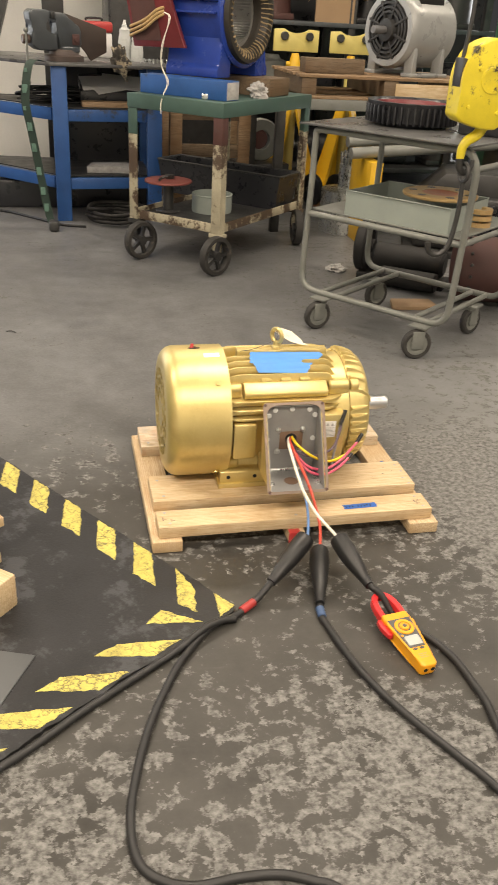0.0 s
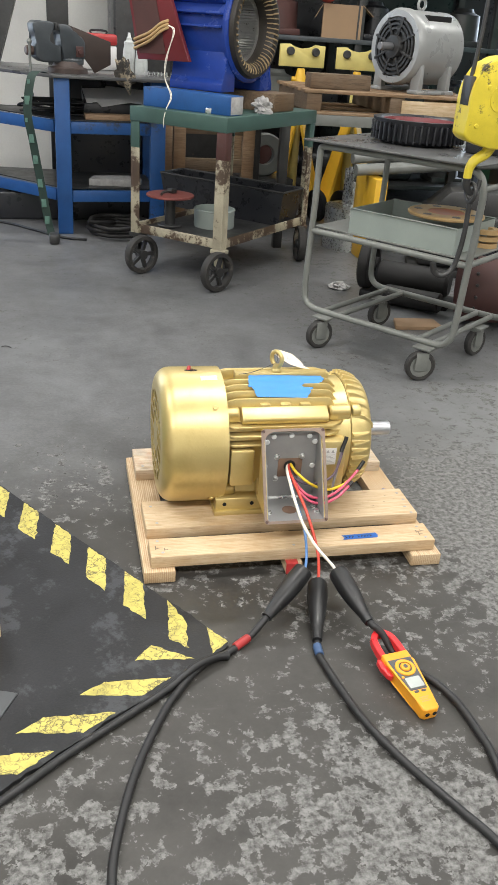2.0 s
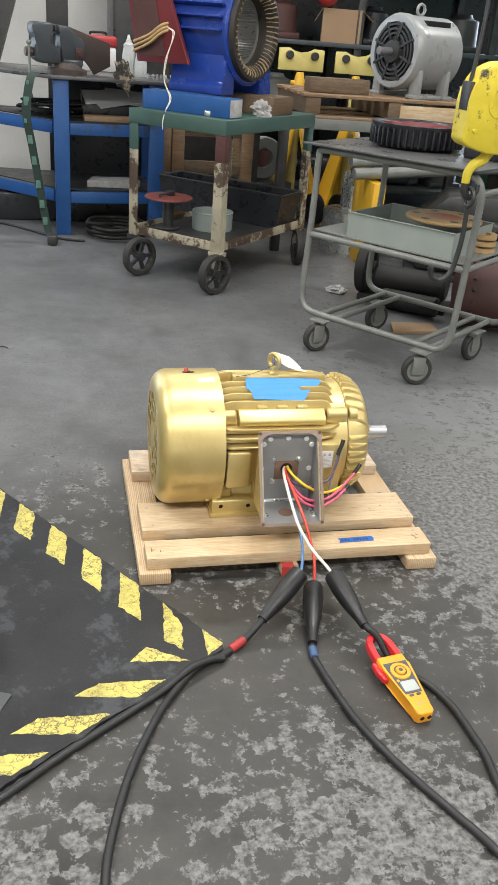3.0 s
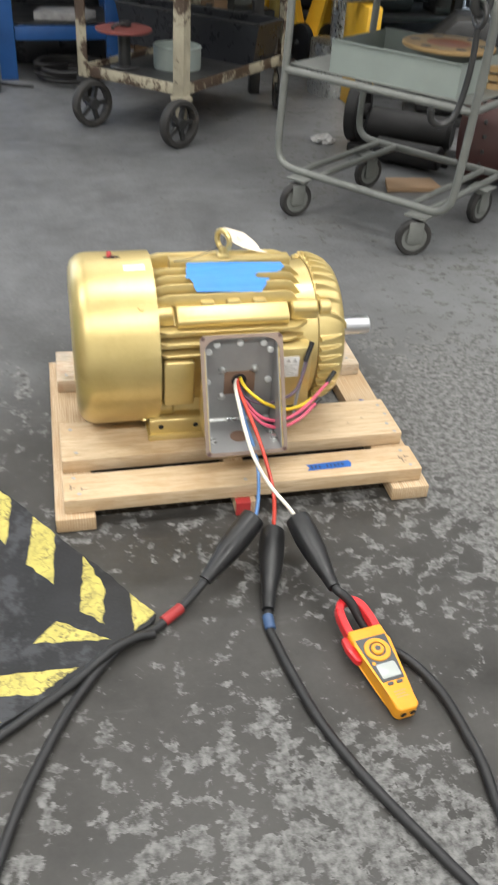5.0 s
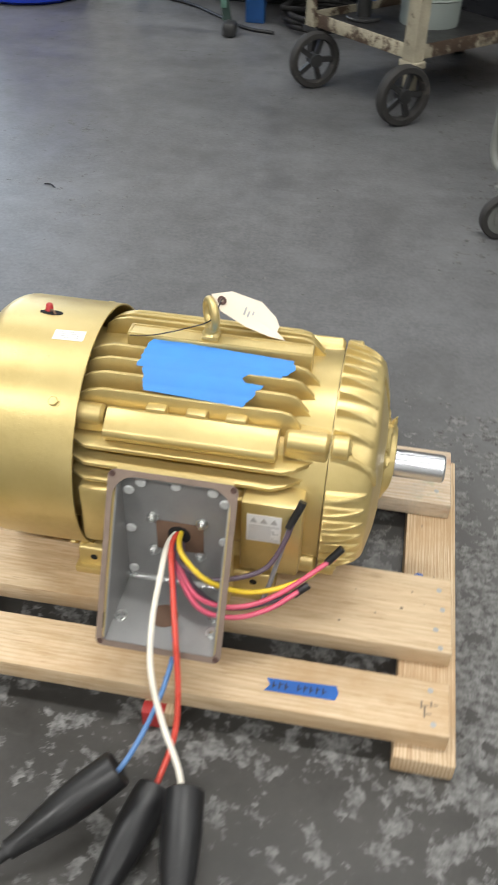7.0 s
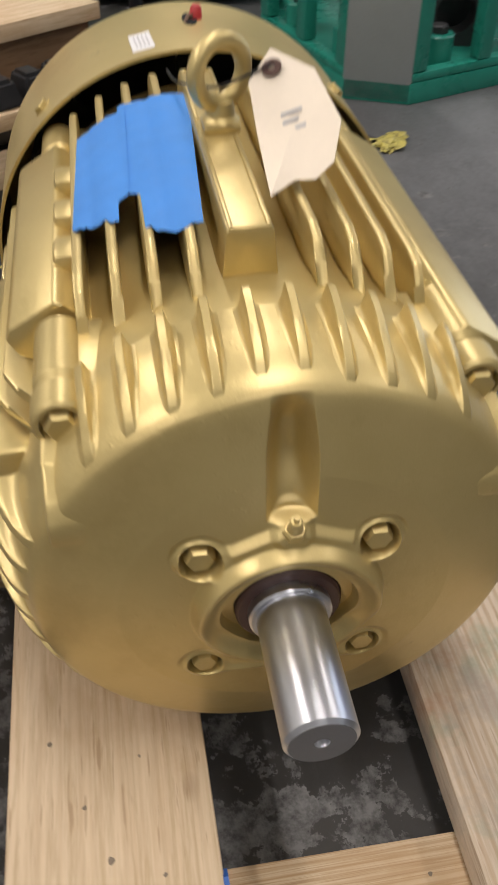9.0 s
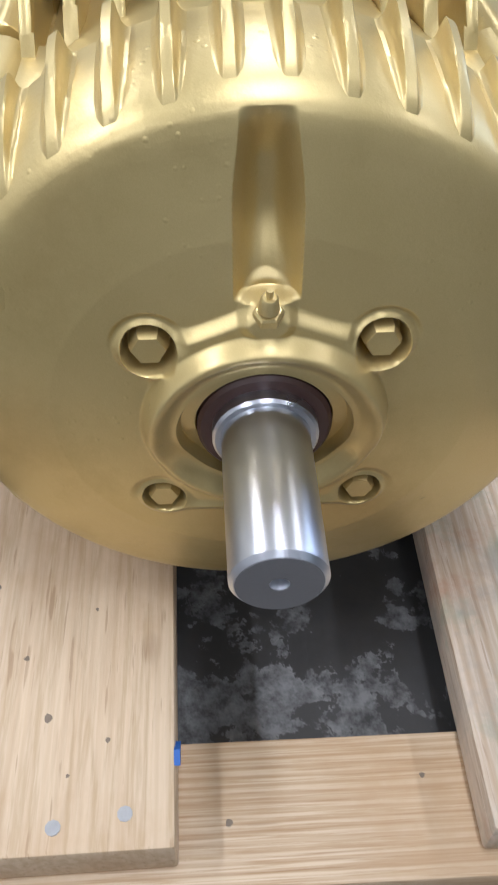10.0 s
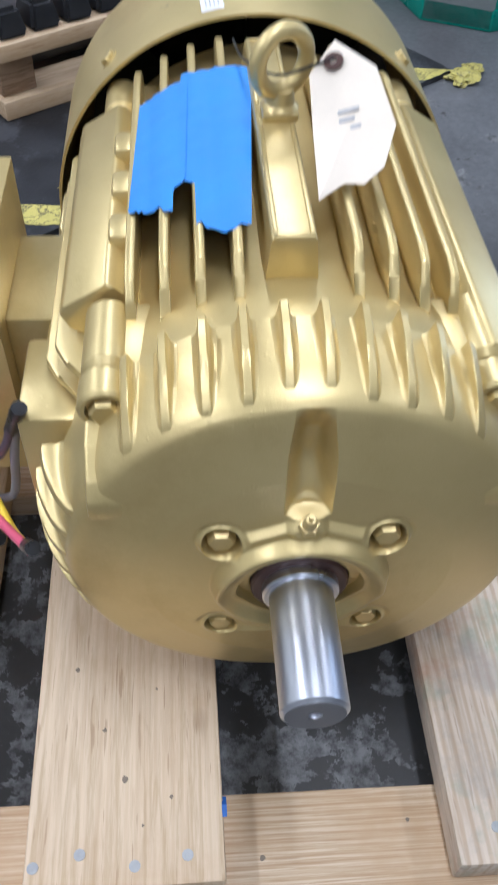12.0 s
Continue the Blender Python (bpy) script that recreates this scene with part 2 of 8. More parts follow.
    for spot in ((-0.06, -1.4, 0.25, 0.8, 0.065), (0.45, 0.04, 0.08, 0.32, 0.045), (1.15, -0.15, 0.45, 1.0, 0.072), (0.22, -1.0, 0.1, 0.4, -0.02)):
        total = math_node("ADD", total, round_patch(*spot))
    east = nt.nodes.new("ShaderNodeMapRange")
    for k, val in ((1, 0.45), (2, 0.75), (3, 0.0), (4, 0.055)):
        east.inputs[k].default_value = val
    link(nt, sep.outputs[0], east.inputs[0])
    total = math_node("ADD", total, east.outputs[0])
    peel = ramp(nt, total, (0.900, 0.0), (0.910, 1.0)).outputs["Color"]
    pale = ramp(nt, speck.outputs["Fac"], (0.38, (0.055, 0.054, 0.051)), (0.62, (0.205, 0.203, 0.197))).outputs["Color"]
    col = mix(nt, peel, col, pale)
    spots = noise_node(nt, 6.0, 5, 0.7, pos)
    col = mix(nt, ramp(nt, spots.outputs["Fac"], (0.66, 0.0), (0.86, 0.25)).outputs["Color"], col, (0.05, 0.048, 0.044))
    fleck = noise_node(nt, 110.0, 2, 0.5, pos)
    col = mix(nt, ramp(nt, fleck.outputs["Fac"], (0.74, 0.0), (0.77, 0.3)).outputs["Color"], col, (0.3, 0.3, 0.29))
    scuff = noise_node(nt, 3.0, 7, 0.72, pos, stretch=(1, 6, 1))
    col = mix(nt, ramp(nt, scuff.outputs["Fac"], (0.6, 0.0), (0.76, 0.12)).outputs["Color"], col, (0.24, 0.24, 0.235))
    link(nt, col, b.inputs["Base Color"])
    b.inputs["Specular IOR Level"].default_value = 0.36
    rough = mix(nt, peel, ramp(nt, cloud.outputs["Fac"], (0.3, 0.30), (0.7, 0.52)).outputs["Color"], (0.6, 0.6, 0.6))
    link(nt, rough, b.inputs["Roughness"])
    bump(nt, b, math_node("MULTIPLY_ADD", speck.outputs["Fac"], 0.5, peel), 0.25, 0.0014)
    return mat


def wood_mat(name, light, dark, along=(1, 14, 14), scale=2.2, knots=True, lines=7.0, stains=(), ring_scale=34.0, ring_gain=0.55):
    """Sawn softwood with grain along the first axis of the piece."""
    mat, nt, b = nodes_of(name)
    pos = nt.nodes.new("ShaderNodeTexCoord").outputs["Object"]
    info = nt.nodes.new("ShaderNodeObjectInfo")
    shift = nt.nodes.new("ShaderNodeVectorMath")
    shift.operation = "MULTIPLY_ADD"
    cmb = nt.nodes.new("ShaderNodeCombineXYZ")
    for k in range(3):
        link(nt, info.outputs["Random"], cmb.inputs[k])
    link(nt, cmb.outputs[0], shift.inputs[0])
    shift.inputs[1].default_value = (9.0, 5.0, 7.0)
    link(nt, pos, shift.inputs[2])
    mp = nt.nodes.new("ShaderNodeMapping")
    mp.inputs["Scale"].default_value = along
    link(nt, shift.outputs[0], mp.inputs["Vector"])
    grain = noise_node(nt, scale, 6, 0.6, mp.outputs["Vector"])
    wave = nt.nodes.new("ShaderNodeMath")
    wave.operation = "MULTIPLY"
    link(nt, grain.outputs["Fac"], wave.inputs[0])
    wave.inputs[1].default_value = lines
    frac = nt.nodes.new("ShaderNodeMath")
    frac.operation = "PINGPONG"
    link(nt, wave.outputs[0], frac.inputs[0])
    frac.inputs[1].default_value = 0.5
    fibre = noise_node(nt, scale * 26, 3, 0.6, mp.outputs["Vector"])
    col = ramp(nt, frac.outputs[0], (0.0, dark), (0.22, light), (0.5, tuple(min(1, c * 1.07) for c in light))).outputs["Color"]
    col = mix(nt, 0.2, col, ramp(nt, fibre.outputs["Fac"], (0.3, dark), (0.65, light)).outputs["Color"])
    # growth rings: thin darker lines along the board, bent a little and stronger in places
    grain_axis = along.index(min(along))
    mpw = nt.nodes.new("ShaderNodeMapping")
    mpw.inputs["Scale"].default_value = tuple(0.07 if k == grain_axis else 1.0 for k in range(3))
    link(nt, shift.outputs[0], mpw.inputs["Vector"])
    rings = nt.nodes.new("ShaderNodeTexWave")
    rings.bands_direction = "Y" if grain_axis == 0 else "X"
    for key, val in (("Scale", ring_scale), ("Distortion", 4.5), ("Detail", 3.0), ("Detail Scale", 0.22), ("Detail Roughness", 0.55)):
        rings.inputs[key].default_value = val
    link(nt, mpw.outputs["Vector"], rings.inputs["Vector"])
    gate = noise_node(nt, 3.0, 3, 0.6, mpw.outputs["Vector"])
    line = mix(nt, 1.0, ramp(nt, rings.outputs["Color"], (0.45, 0.0), (0.95, 1.0)).outputs["Color"], ramp(nt, gate.outputs["Fac"], (0.30, ring_gain * 0.35), (0.56, ring_gain)).outputs["Color"], "MULTIPLY")
    col = mix(nt, line, col, tuple(c * k for c, k in zip(dark, (0.80, 0.66, 0.50))))
    streak = noise_node(nt, scale * 2.6, 5, 0.65, mp.outputs["Vector"])
    col = mix(nt, ramp(nt, streak.outputs["Fac"], (0.5, 0.0), (0.72, 0.6)).outputs["Color"], col, tuple(c * k for c, k in zip(dark, (0.82, 0.72, 0.62))))
    fleck = noise_node(nt, scale * 9, 2, 0.5, mp.outputs["Vector"])
    col = mix(nt, ramp(nt, fleck.outputs["Fac"], (0.63, 0.0), (0.69, 0.5)).outputs["Color"], col, tuple(c * k for c, k in zip(dark, (0.62, 0.5, 0.42))))
    stain = noise_node(nt, 5.0, 6, 0.7, shift.outputs[0])
    col = mix(nt, ramp(nt, stain.outputs["Fac"], (0.46, 0.0), (0.68, 0.65)).outputs["Color"], col, (light[0] * 0.74, light[1] * 0.6, light[2] * 0.45))
    if knots:
        vor = nt.nodes.new("ShaderNodeTexVoronoi")
        vor.inputs["Scale"].default_value = 5.5
        mp2 = nt.nodes.new("ShaderNodeMapping")
        mp2.inputs["Scale"].default_value = (0.55, 1, 1)
        link(nt, shift.outputs[0], mp2.inputs["Vector"])
        link(nt, mp2.outputs["Vector"], vor.inputs["Vector"])
        col = mix(nt, ramp(nt, vor.outputs["Distance"], (0.03, 0.85), (0.075, 0.0)).outputs["Color"], col, (0.2, 0.1, 0.045))
    for seed, tint in stains:
        mp3 = nt.nodes.new("ShaderNodeMapping")
        mp3.inputs["Location"].default_value = (seed, seed * 0.7, 0)
        link(nt, pos, mp3.inputs["Vector"])
        blot = noise_node(nt, 9.0, 6, 0.65, mp3.outputs["Vector"])
        col = mix(nt, ramp(nt, blot.outputs["Fac"], (0.52, 0.0), (0.64, 0.6)).outputs["Color"], col, tint)
    tone = ramp(nt, info.outputs["Random"], (0.0, (0.9, 0.88, 0.84)), (1.0, (1.0, 1.0, 1.0))).outputs["Color"]
    link(nt, mix(nt, 1.0, col, tone, "MULTIPLY"), b.inputs["Base Color"])
    b.inputs["Roughness"].default_value = 0.62
    bump(nt, b, fibre.outputs["Fac"], 0.25, 0.0006)
    return mat


def gold_mat():
    mat, nt, b = nodes_of("gold_paint")
    pos = nt.nodes.new("ShaderNodeTexCoord").outputs["Object"]
    wide = noise_node(nt, 9.0, 4, 0.6, pos)
    fine = noise_node(nt, 330.0, 2, 0.6, pos)
    pits = noise_node(nt, 60.0, 4, 0.6, pos)
    flake = noise_node(nt, 1500.0, 1, 0.5, pos)
    col = ramp(nt, wide.outputs["Fac"], (0.3, (0.590, 0.458, 0.178)), (0.7, (0.675, 0.535, 0.230))).outputs["Color"]
    col = mix(nt, 0.08, col, ramp(nt, flake.outputs["Fac"], (0.35, (0.42, 0.32, 0.13)), (0.65, (0.76, 0.63, 0.36))).outputs["Color"])
    # oily smudges and a few rubbed grey marks
    smudge = noise_node(nt, 5.5, 8, 0.72, pos)
    col = mix(nt, ramp(nt, smudge.outputs["Fac"], (0.52, 0.0), (0.72, 0.45)).outputs["Color"], col, (0.40, 0.275, 0.085))
    mark = noise_node(nt, 26.0, 7, 0.75, pos)
    col = mix(nt, ramp(nt, mark.outputs["Fac"], (0.66, 0.0), (0.72, 0.45)).outputs["Color"], col, (0.27, 0.215, 0.12))
    link(nt, col, b.inputs["Base Color"])
    b.inputs["Metallic"].default_value = 0.63
    b.inputs["Coat Weight"].default_value = 0.3
    b.inputs["Coat Roughness"].default_value = 0.28
    link(nt, ramp(nt, wide.outputs["Fac"], (0.3, 0.35), (0.7, 0.44)).outputs["Color"], b.inputs["Roughness"])
    h = mix(nt, 0.12, pits.outputs["Fac"], fine.outputs["Fac"])
    dots = nt.nodes.new("ShaderNodeTexVoronoi")
    dots.inputs["Scale"].default_value = 150.0
    link(nt, pos, dots.inputs["Vector"])
    gate = noise_node(nt, 16.0, 3, 0.6, pos)
    spot = mix(nt, 1.0, ramp(nt, dots.outputs["Distance"], (0.06, 1.0), (0.22, 0.0)).outputs["Color"], ramp(nt, gate.outputs["Fac"], (0.52, 0.0), (0.6, 1.0)).outputs["Color"], "MULTIPLY")
    h = mix(nt, 0.35, h, spot, "ADD")
    bump(nt, b, h, 0.38, 0.0016)
    return mat


def cracked_mat(name, color, crack):
    """Brittle coloured film with thin dark cracks, scuffs and rubbed patches."""
    mat, nt, b = nodes_of(name)
    pos = nt.nodes.new("ShaderNodeTexCoord").outputs["Object"]
    warp = noise_node(nt, 14.0, 5, 0.6, pos)
    moved = mix(nt, 0.16, pos, warp.outputs["Color"])
    cells = nt.nodes.new("ShaderNodeTexVoronoi")
    cells.feature = "DISTANCE_TO_EDGE"
    cells.inputs["Scale"].default_value = 26.0
    link(nt, moved, cells.inputs["Vector"])
    wide = noise_node(nt, 22.0, 8, 0.7, pos)
    gate = noise_node(nt, 7.0, 3, 0.6, pos)
    col = ramp(nt, wide.outputs["Fac"], (0.3, tuple(c * 0.62 for c in color)), (0.62, color)).outputs["Color"]
    line = ramp(nt, cells.outputs["Distance"], (0.0, 1.0), (0.06, 0.0)).outputs["Color"]
    line = mix(nt, 1.0, line, ramp(nt, gate.outputs["Fac"], (0.32, 0.0), (0.5, 1.0)).outputs["Color"], "MULTIPLY")
    col = mix(nt, line, col, crack)
    col = mix(nt, ramp(nt, wide.outputs["Fac"], (0.6, 0.0), (0.68, 0.8)).outputs["Color"], col, crack)
    link(nt, col, b.inputs["Base Color"])
    b.inputs["Roughness"].default_value = 0.5
    bump(nt, b, wide.outputs["Fac"], 0.3, 0.001)
    return mat


def glow(name, color, strength):
    mat, nt, b = nodes_of(name)
    b.inputs["Base Color"].default_value = (*color, 1)
    b.inputs["Emission Color"].default_value = (*color, 1)
    b.inputs["Emission Strength"].default_value = strength
    return mat


CONCRETE = concrete_mat()
GOLD = gold_mat()
PINE = wood_mat("pine_board", (0.65, 0.51, 0.34), (0.54, 0.40, 0.24), ring_scale=40.0, ring_gain=0.28)
PINE_Y = wood_mat("pine_crossboard", (0.65, 0.52, 0.355), (0.45, 0.30, 0.16), along=(34, 0.5, 34), lines=11.0, knots=False, ring_scale=52.0, ring_gain=0.65)
PINE_STAINED = wood_mat("pine_board_stained", (0.66, 0.56, 0.44), (0.56, 0.45, 0.33), stains=((3.1, (0.44, 0.20, 0.11)), (8.4, (0.24, 0.33, 0.24)), (12.2, (0.36, 0.33, 0.29))))
OLDWOOD = wood_mat("old_pallet_wood", (0.34, 0.23, 0.14), (0.20, 0.125, 0.07))
DARKWOOD = wood_mat("oily_and_shaded_timber", (0.2, 0.14, 0.09), (0.1, 0.07, 0.045))
STEEL = surface("bright_steel", (0.66, 0.675, 0.71), 0.32, 1.0, 0.03, 5, 600, 0.02)
SHAFTEND = surface("turned_end_steel", (0.25, 0.25, 0.26), 0.5, 0.6, 0.1, 12, 400, 0.1)
ZINC = surface("zinc_plated_steel", (0.62, 0.63, 0.62), 0.3, 0.9, 0.15, 60, 500, 0.1)
BOXSTEEL = surface("primed_grey_sheet", (0.34, 0.34, 0.335), 0.38, 0.5, 0.12, 18, 260, 0.08, dirt=(0.36, 0.3, 0.25), dirt_amount=0.12)
RIVET = surface("pale_zinc_rivet", (0.74, 0.75, 0.74), 0.45, 0.3, 0.06, 60, 500, 0.05)
RIMSTEEL = surface("brownish_gasket_rim", (0.28, 0.21, 0.17), 0.45, 0.35, 0.2, 40, 260, 0.1)
SEAL = surface("brown_shaft_seal", (0.085, 0.042, 0.032), 0.38, 0.0, 0.2, 40, 260, 0.1)
GASKET = surface("brown_gasket", (0.17, 0.10, 0.065), 0.7, 0.0, 0.3, 40, 260, 0.1)
RUBBER = surface("black_rubber", (0.013, 0.013, 0.014), 0.41, 0.0, 0.35, 25, 240, 0.2, dirt=(0.035, 0.034, 0.033), dirt_amount=0.3)
CABLE = surface("black_cable_jacket", (0.016, 0.016, 0.017), 0.5, 0.0, 0.4, 25, 300, 0.25, dirt=(0.045, 0.044, 0.042), dirt_amount=0.3)
DUSTYRUBBER = surface("dusty_grey_rubber", (0.034, 0.032, 0.030), 0.7, 0.0, 0.35, 25, 240, 0.2, dirt=(0.085, 0.075, 0.065), dirt_amount=0.5)
BLACKTAPE = surface("black_tape", (0.015, 0.015, 0.016), 0.35, 0, 0.3, 60, 300, 0.5)
MATBLACK = surface("black_rubber_mat", (0.022, 0.0225, 0.0245), 0.48, 0, 0.5, 7, 160, 0.35, 0.0015, dirt=(0.050, 0.052, 0.057), dirt_amount=0.68)
MATBLACK.node_tree.nodes["Principled BSDF"].inputs["Specular IOR Level"].default_value = 0.3
MATYELLOW = cracked_mat("worn_yellow_stripe", (0.57, 0.49, 0.12), (0.06, 0.05, 0.028))
TAPEBLUE = surface("blue_masking_tape", (0.05, 0.25, 0.68), 0.6, 0, 0.12, 18, 500, 0.4, 0.0004)
TAPEDARK = surface("blue_label_tape", (0.02, 0.115, 0.42), 0.55, 0, 0.2, 30, 500, 0.4, 0.0004)
PAPER = surface("manila_tag_card", (0.80, 0.70, 0.56), 0.75, 0, 0.06, 20, 300, 0.1)
REDTAPE = surface("dull_red_tape", (0.36, 0.03, 0.03), 0.5, 0, 0.2, 40, 300, 0.2)
BANDBLUE = surface("dull_blue_tape", (0.045, 0.09, 0.19), 0.5, 0, 0.2, 40, 300, 0.2)
NAIL = surface("dull_zinc_nail", (0.40, 0.40, 0.39), 0.5, 0.2, 0.2, 60, 400, 0.2)
STAMP = surface("faded_stamp_ink", (0.22, 0.17, 0.12), 0.7, 0, 0.3, 60, 400, 0.1)
WHITE = surface("white_label", (0.78, 0.77, 0.76), 0.4, 0, 0.05, 30, 300, 0.02)
INK = surface("black_ink", (0.03, 0.03, 0.035), 0.6, 0, 0.2, 30, 300, 0.0)
GREYINK = surface("grey_print", (0.45, 0.44, 0.43), 0.6, 0, 0.2, 30, 300, 0.0)
# Flat black for holes that are not cut: their inner shade is this colour.
BLACK = surface("hole_shade_black", (0.008, 0.008, 0.008), 0.9, 0, 0.2, 30, 200, 0.0)
W_RED = surface("red_lead_wire", (0.64, 0.07, 0.045), 0.35, 0, 0.12, 40, 300, 0.1)
W_WHITE = surface("white_lead_wire", (0.82, 0.77, 0.66), 0.4, 0, 0.1, 40, 300, 0.1)
W_BLUE = surface("blue_lead_wire", (0.10, 0.22, 0.46), 0.4, 0, 0.2, 40, 300, 0.1)
W_YELLOW = surface("yellow_lead_wire", (0.85, 0.60, 0.04), 0.35, 0, 0.1, 40, 300, 0.1)
W_PINK = surface("pink_lead_wire", (0.72, 0.12, 0.2), 0.38, 0, 0.12, 40, 300, 0.1)
W_PURPLE = surface("purple_grey_lead_wire", (0.12, 0.085, 0.115), 0.4, 0, 0.2, 40, 300, 0.1)
W_GREY = surface("grey_lead_wire", (0.25, 0.25, 0.27), 0.42, 0, 0.2, 40, 300, 0.1)
M_YELLOW = surface("meter_yellow_plastic", (0.82, 0.34, 0.02), 0.42, 0, 0.08, 25, 300, 0.15, dirt=(0.35, 0.2, 0.04), dirt_amount=0.05)
M_GREY = surface("meter_dark_grey_plastic", (0.075, 0.08, 0.085), 0.5, 0, 0.1, 25, 300, 0.15)
M_RED = surface("meter_red_plastic", (0.68, 0.03, 0.035), 0.35, 0, 0.1, 25, 300, 0.1)
LCD = surface("grey_lcd", (0.42, 0.45, 0.43), 0.18, 0, 0.05, 25, 300, 0.0)
BLUEPAINT = surface("blue_painted_steel", (0.018, 0.092, 0.295), 0.45, 0, 0.3, 6, 200, 0.15, dirt=(0.03, 0.04, 0.07), dirt_amount=0.45)
STATORBLUE = surface("glossy_blue_enamel", (0.016, 0.048, 0.27), 0.22, 0, 0.2, 7, 120, 0.15, 0.001)
GREENPAINT = surface("worn_green_paint", (0.05, 0.10, 0.086), 0.5, 0, 0.25, 8, 200, 0.2, dirt=(0.05, 0.05, 0.045), dirt_amount=0.3)
CREAM = surface("chipped_cream_paint", (0.40, 0.36, 0.265), 0.55, 0, 0.35, 9, 180, 0.25, dirt=(0.07, 0.045, 0.03), dirt_amount=0.78)
GREYTUBE = surface("grey_painted_tube", (0.20, 0.207, 0.192), 0.42, 0.1, 0.2, 12, 240, 0.15, dirt=(0.12, 0.11, 0.1), dirt_amount=0.25)
GREYBOX = surface("grey_green_sheet_metal", (0.30, 0.34, 0.315), 0.45, 0.1, 0.12, 5, 240, 0.08, dirt=(0.18, 0.18, 0.16), dirt_amount=0.15)
DARKSTEEL = surface("dark_oily_steel", (0.06, 0.06, 0.06), 0.42, 0.5, 0.35, 10, 200, 0.25, dirt=(0.1, 0.085, 0.07), dirt_amount=0.3)
SHEETTOP = surface("dark_bench_plate", (0.13, 0.13, 0.13), 0.32, 0.4, 0.25, 5, 200, 0.12)
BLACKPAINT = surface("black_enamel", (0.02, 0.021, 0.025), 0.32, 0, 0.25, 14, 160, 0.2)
GREYMOTOR = surface("grey_motor_paint", (0.36, 0.365, 0.36), 0.32, 0.25, 0.12, 9, 160, 0.15, dirt=(0.2, 0.2, 0.19), dirt_amount=0.2)
YELLOWPAINT = surface("chipped_yellow_paint", (0.70, 0.56, 0.04), 0.4, 0, 0.15, 12, 200, 0.15, dirt=(0.035, 0.03, 0.026), dirt_amount=0.46)
JACKYELLOW = surface("orange_yellow_paint", (0.74, 0.43, 0.03), 0.42, 0, 0.12, 9, 200, 0.15, dirt=(0.2, 0.12, 0.03), dirt_amount=0.15)
PALEYELLOW = surface("pale_yellow_paint", (0.72, 0.60, 0.2), 0.5, 0, 0.1, 9, 200, 0.1, dirt=(0.25, 0.18, 0.08), dirt_amount=0.2)
REDPAINT = surface("dark_red_paint", (0.15, 0.02, 0.024), 0.4, 0, 0.2, 9, 200, 0.15)
BRIGHTRED = surface("bright_red_plastic", (0.45, 0.04, 0.04), 0.35, 0, 0.1, 9, 200, 0.1)
OILBLACK = surface("dull_oily_iron", (0.014, 0.013, 0.013), 0.62, 0, 0.4, 14, 200, 0.35, dirt=(0.04, 0.035, 0.03), dirt_amount=0.4)
RUSTRED = surface("red_oxide_iron", (0.08, 0.032, 0.028), 0.6, 0, 0.25, 9, 200, 0.25, dirt=(0.08, 0.045, 0.04), dirt_amount=0.3)
TAN = surface("tan_varnished_plate", (0.44, 0.29, 0.13), 0.5, 0, 0.25, 9, 200, 0.15, dirt=(0.28, 0.1, 0.04), dirt_amount=0.35)
ORANGE = surface("orange_red_varnish", (0.42, 0.12, 0.04), 0.42, 0, 0.25, 9, 200, 0.15)
COIL = surface("varnished_coil_tape", (0.03, 0.025, 0.02), 0.5, 0, 0.4, 40, 200, 0.5, 0.003, dirt=(0.03, 0.025, 0.02), dirt_amount=0.5)
STACK = surface("laminated_core_steel", (0.5, 0.5, 0.48), 0.35, 0.8, 0.2, 30, 200, 0.2)
CARDBOARD = surface("cardboard", (0.33, 0.215, 0.125), 0.75, 0, 0.12, 6, 200, 0.1)
TEAL = surface("teal_machine_enamel", (0.012, 0.23, 0.165), 0.3, 0, 0.2, 9, 160, 0.12, dirt=(0.02, 0.11, 0.085), dirt_amount=0.25)
TEALGREY = surface("grey_machine_panel", (0.25, 0.275, 0.265), 0.4, 0, 0.1, 5, 160, 0.08)
WALLWHITE = surface("painted_wall", (0.76, 0.75, 0.71), 0.7, 0, 0.12, 1.5, 60, 0.15, dirt=(0.4, 0.39, 0.36), dirt_amount=0.2)
WALLGREY = surface("grey_painted_wall", (0.40, 0.40, 0.385), 0.7, 0, 0.15, 1.5, 60, 0.15)
LACING = surface("frayed_tan_lacing", (0.30, 0.22, 0.12), 0.7, 0, 0.3, 30, 200, 0.3)
CEILING = surface("ceiling_deck", (0.55, 0.55, 0.53), 0.7, 0, 0.15, 1.5, 60, 0.1)
PLASTIC = surface("cloudy_plastic", (0.55, 0.57, 0.56), 0.3, 0, 0.1, 20, 200, 0.1)
RAG = surface("grey_shop_rag", (0.42, 0.41, 0.4), 0.9, 0, 0.4, 22, 300, 0.4)
VISE = surface("blue_grey_cast_iron", (0.07, 0.079, 0.087), 0.42, 0.3, 0.25, 12, 200, 0.25, dirt=(0.08, 0.06, 0.05), dirt_amount=0.3)
TUBEGLOW = glow("fluorescent_tube", (1.0, 0.98, 0.94), 4.0)

# ---- setting ----
def setting(name, bm, material, label, category):
    return tagged(part(name, bm, material), label, category, kind="structure")


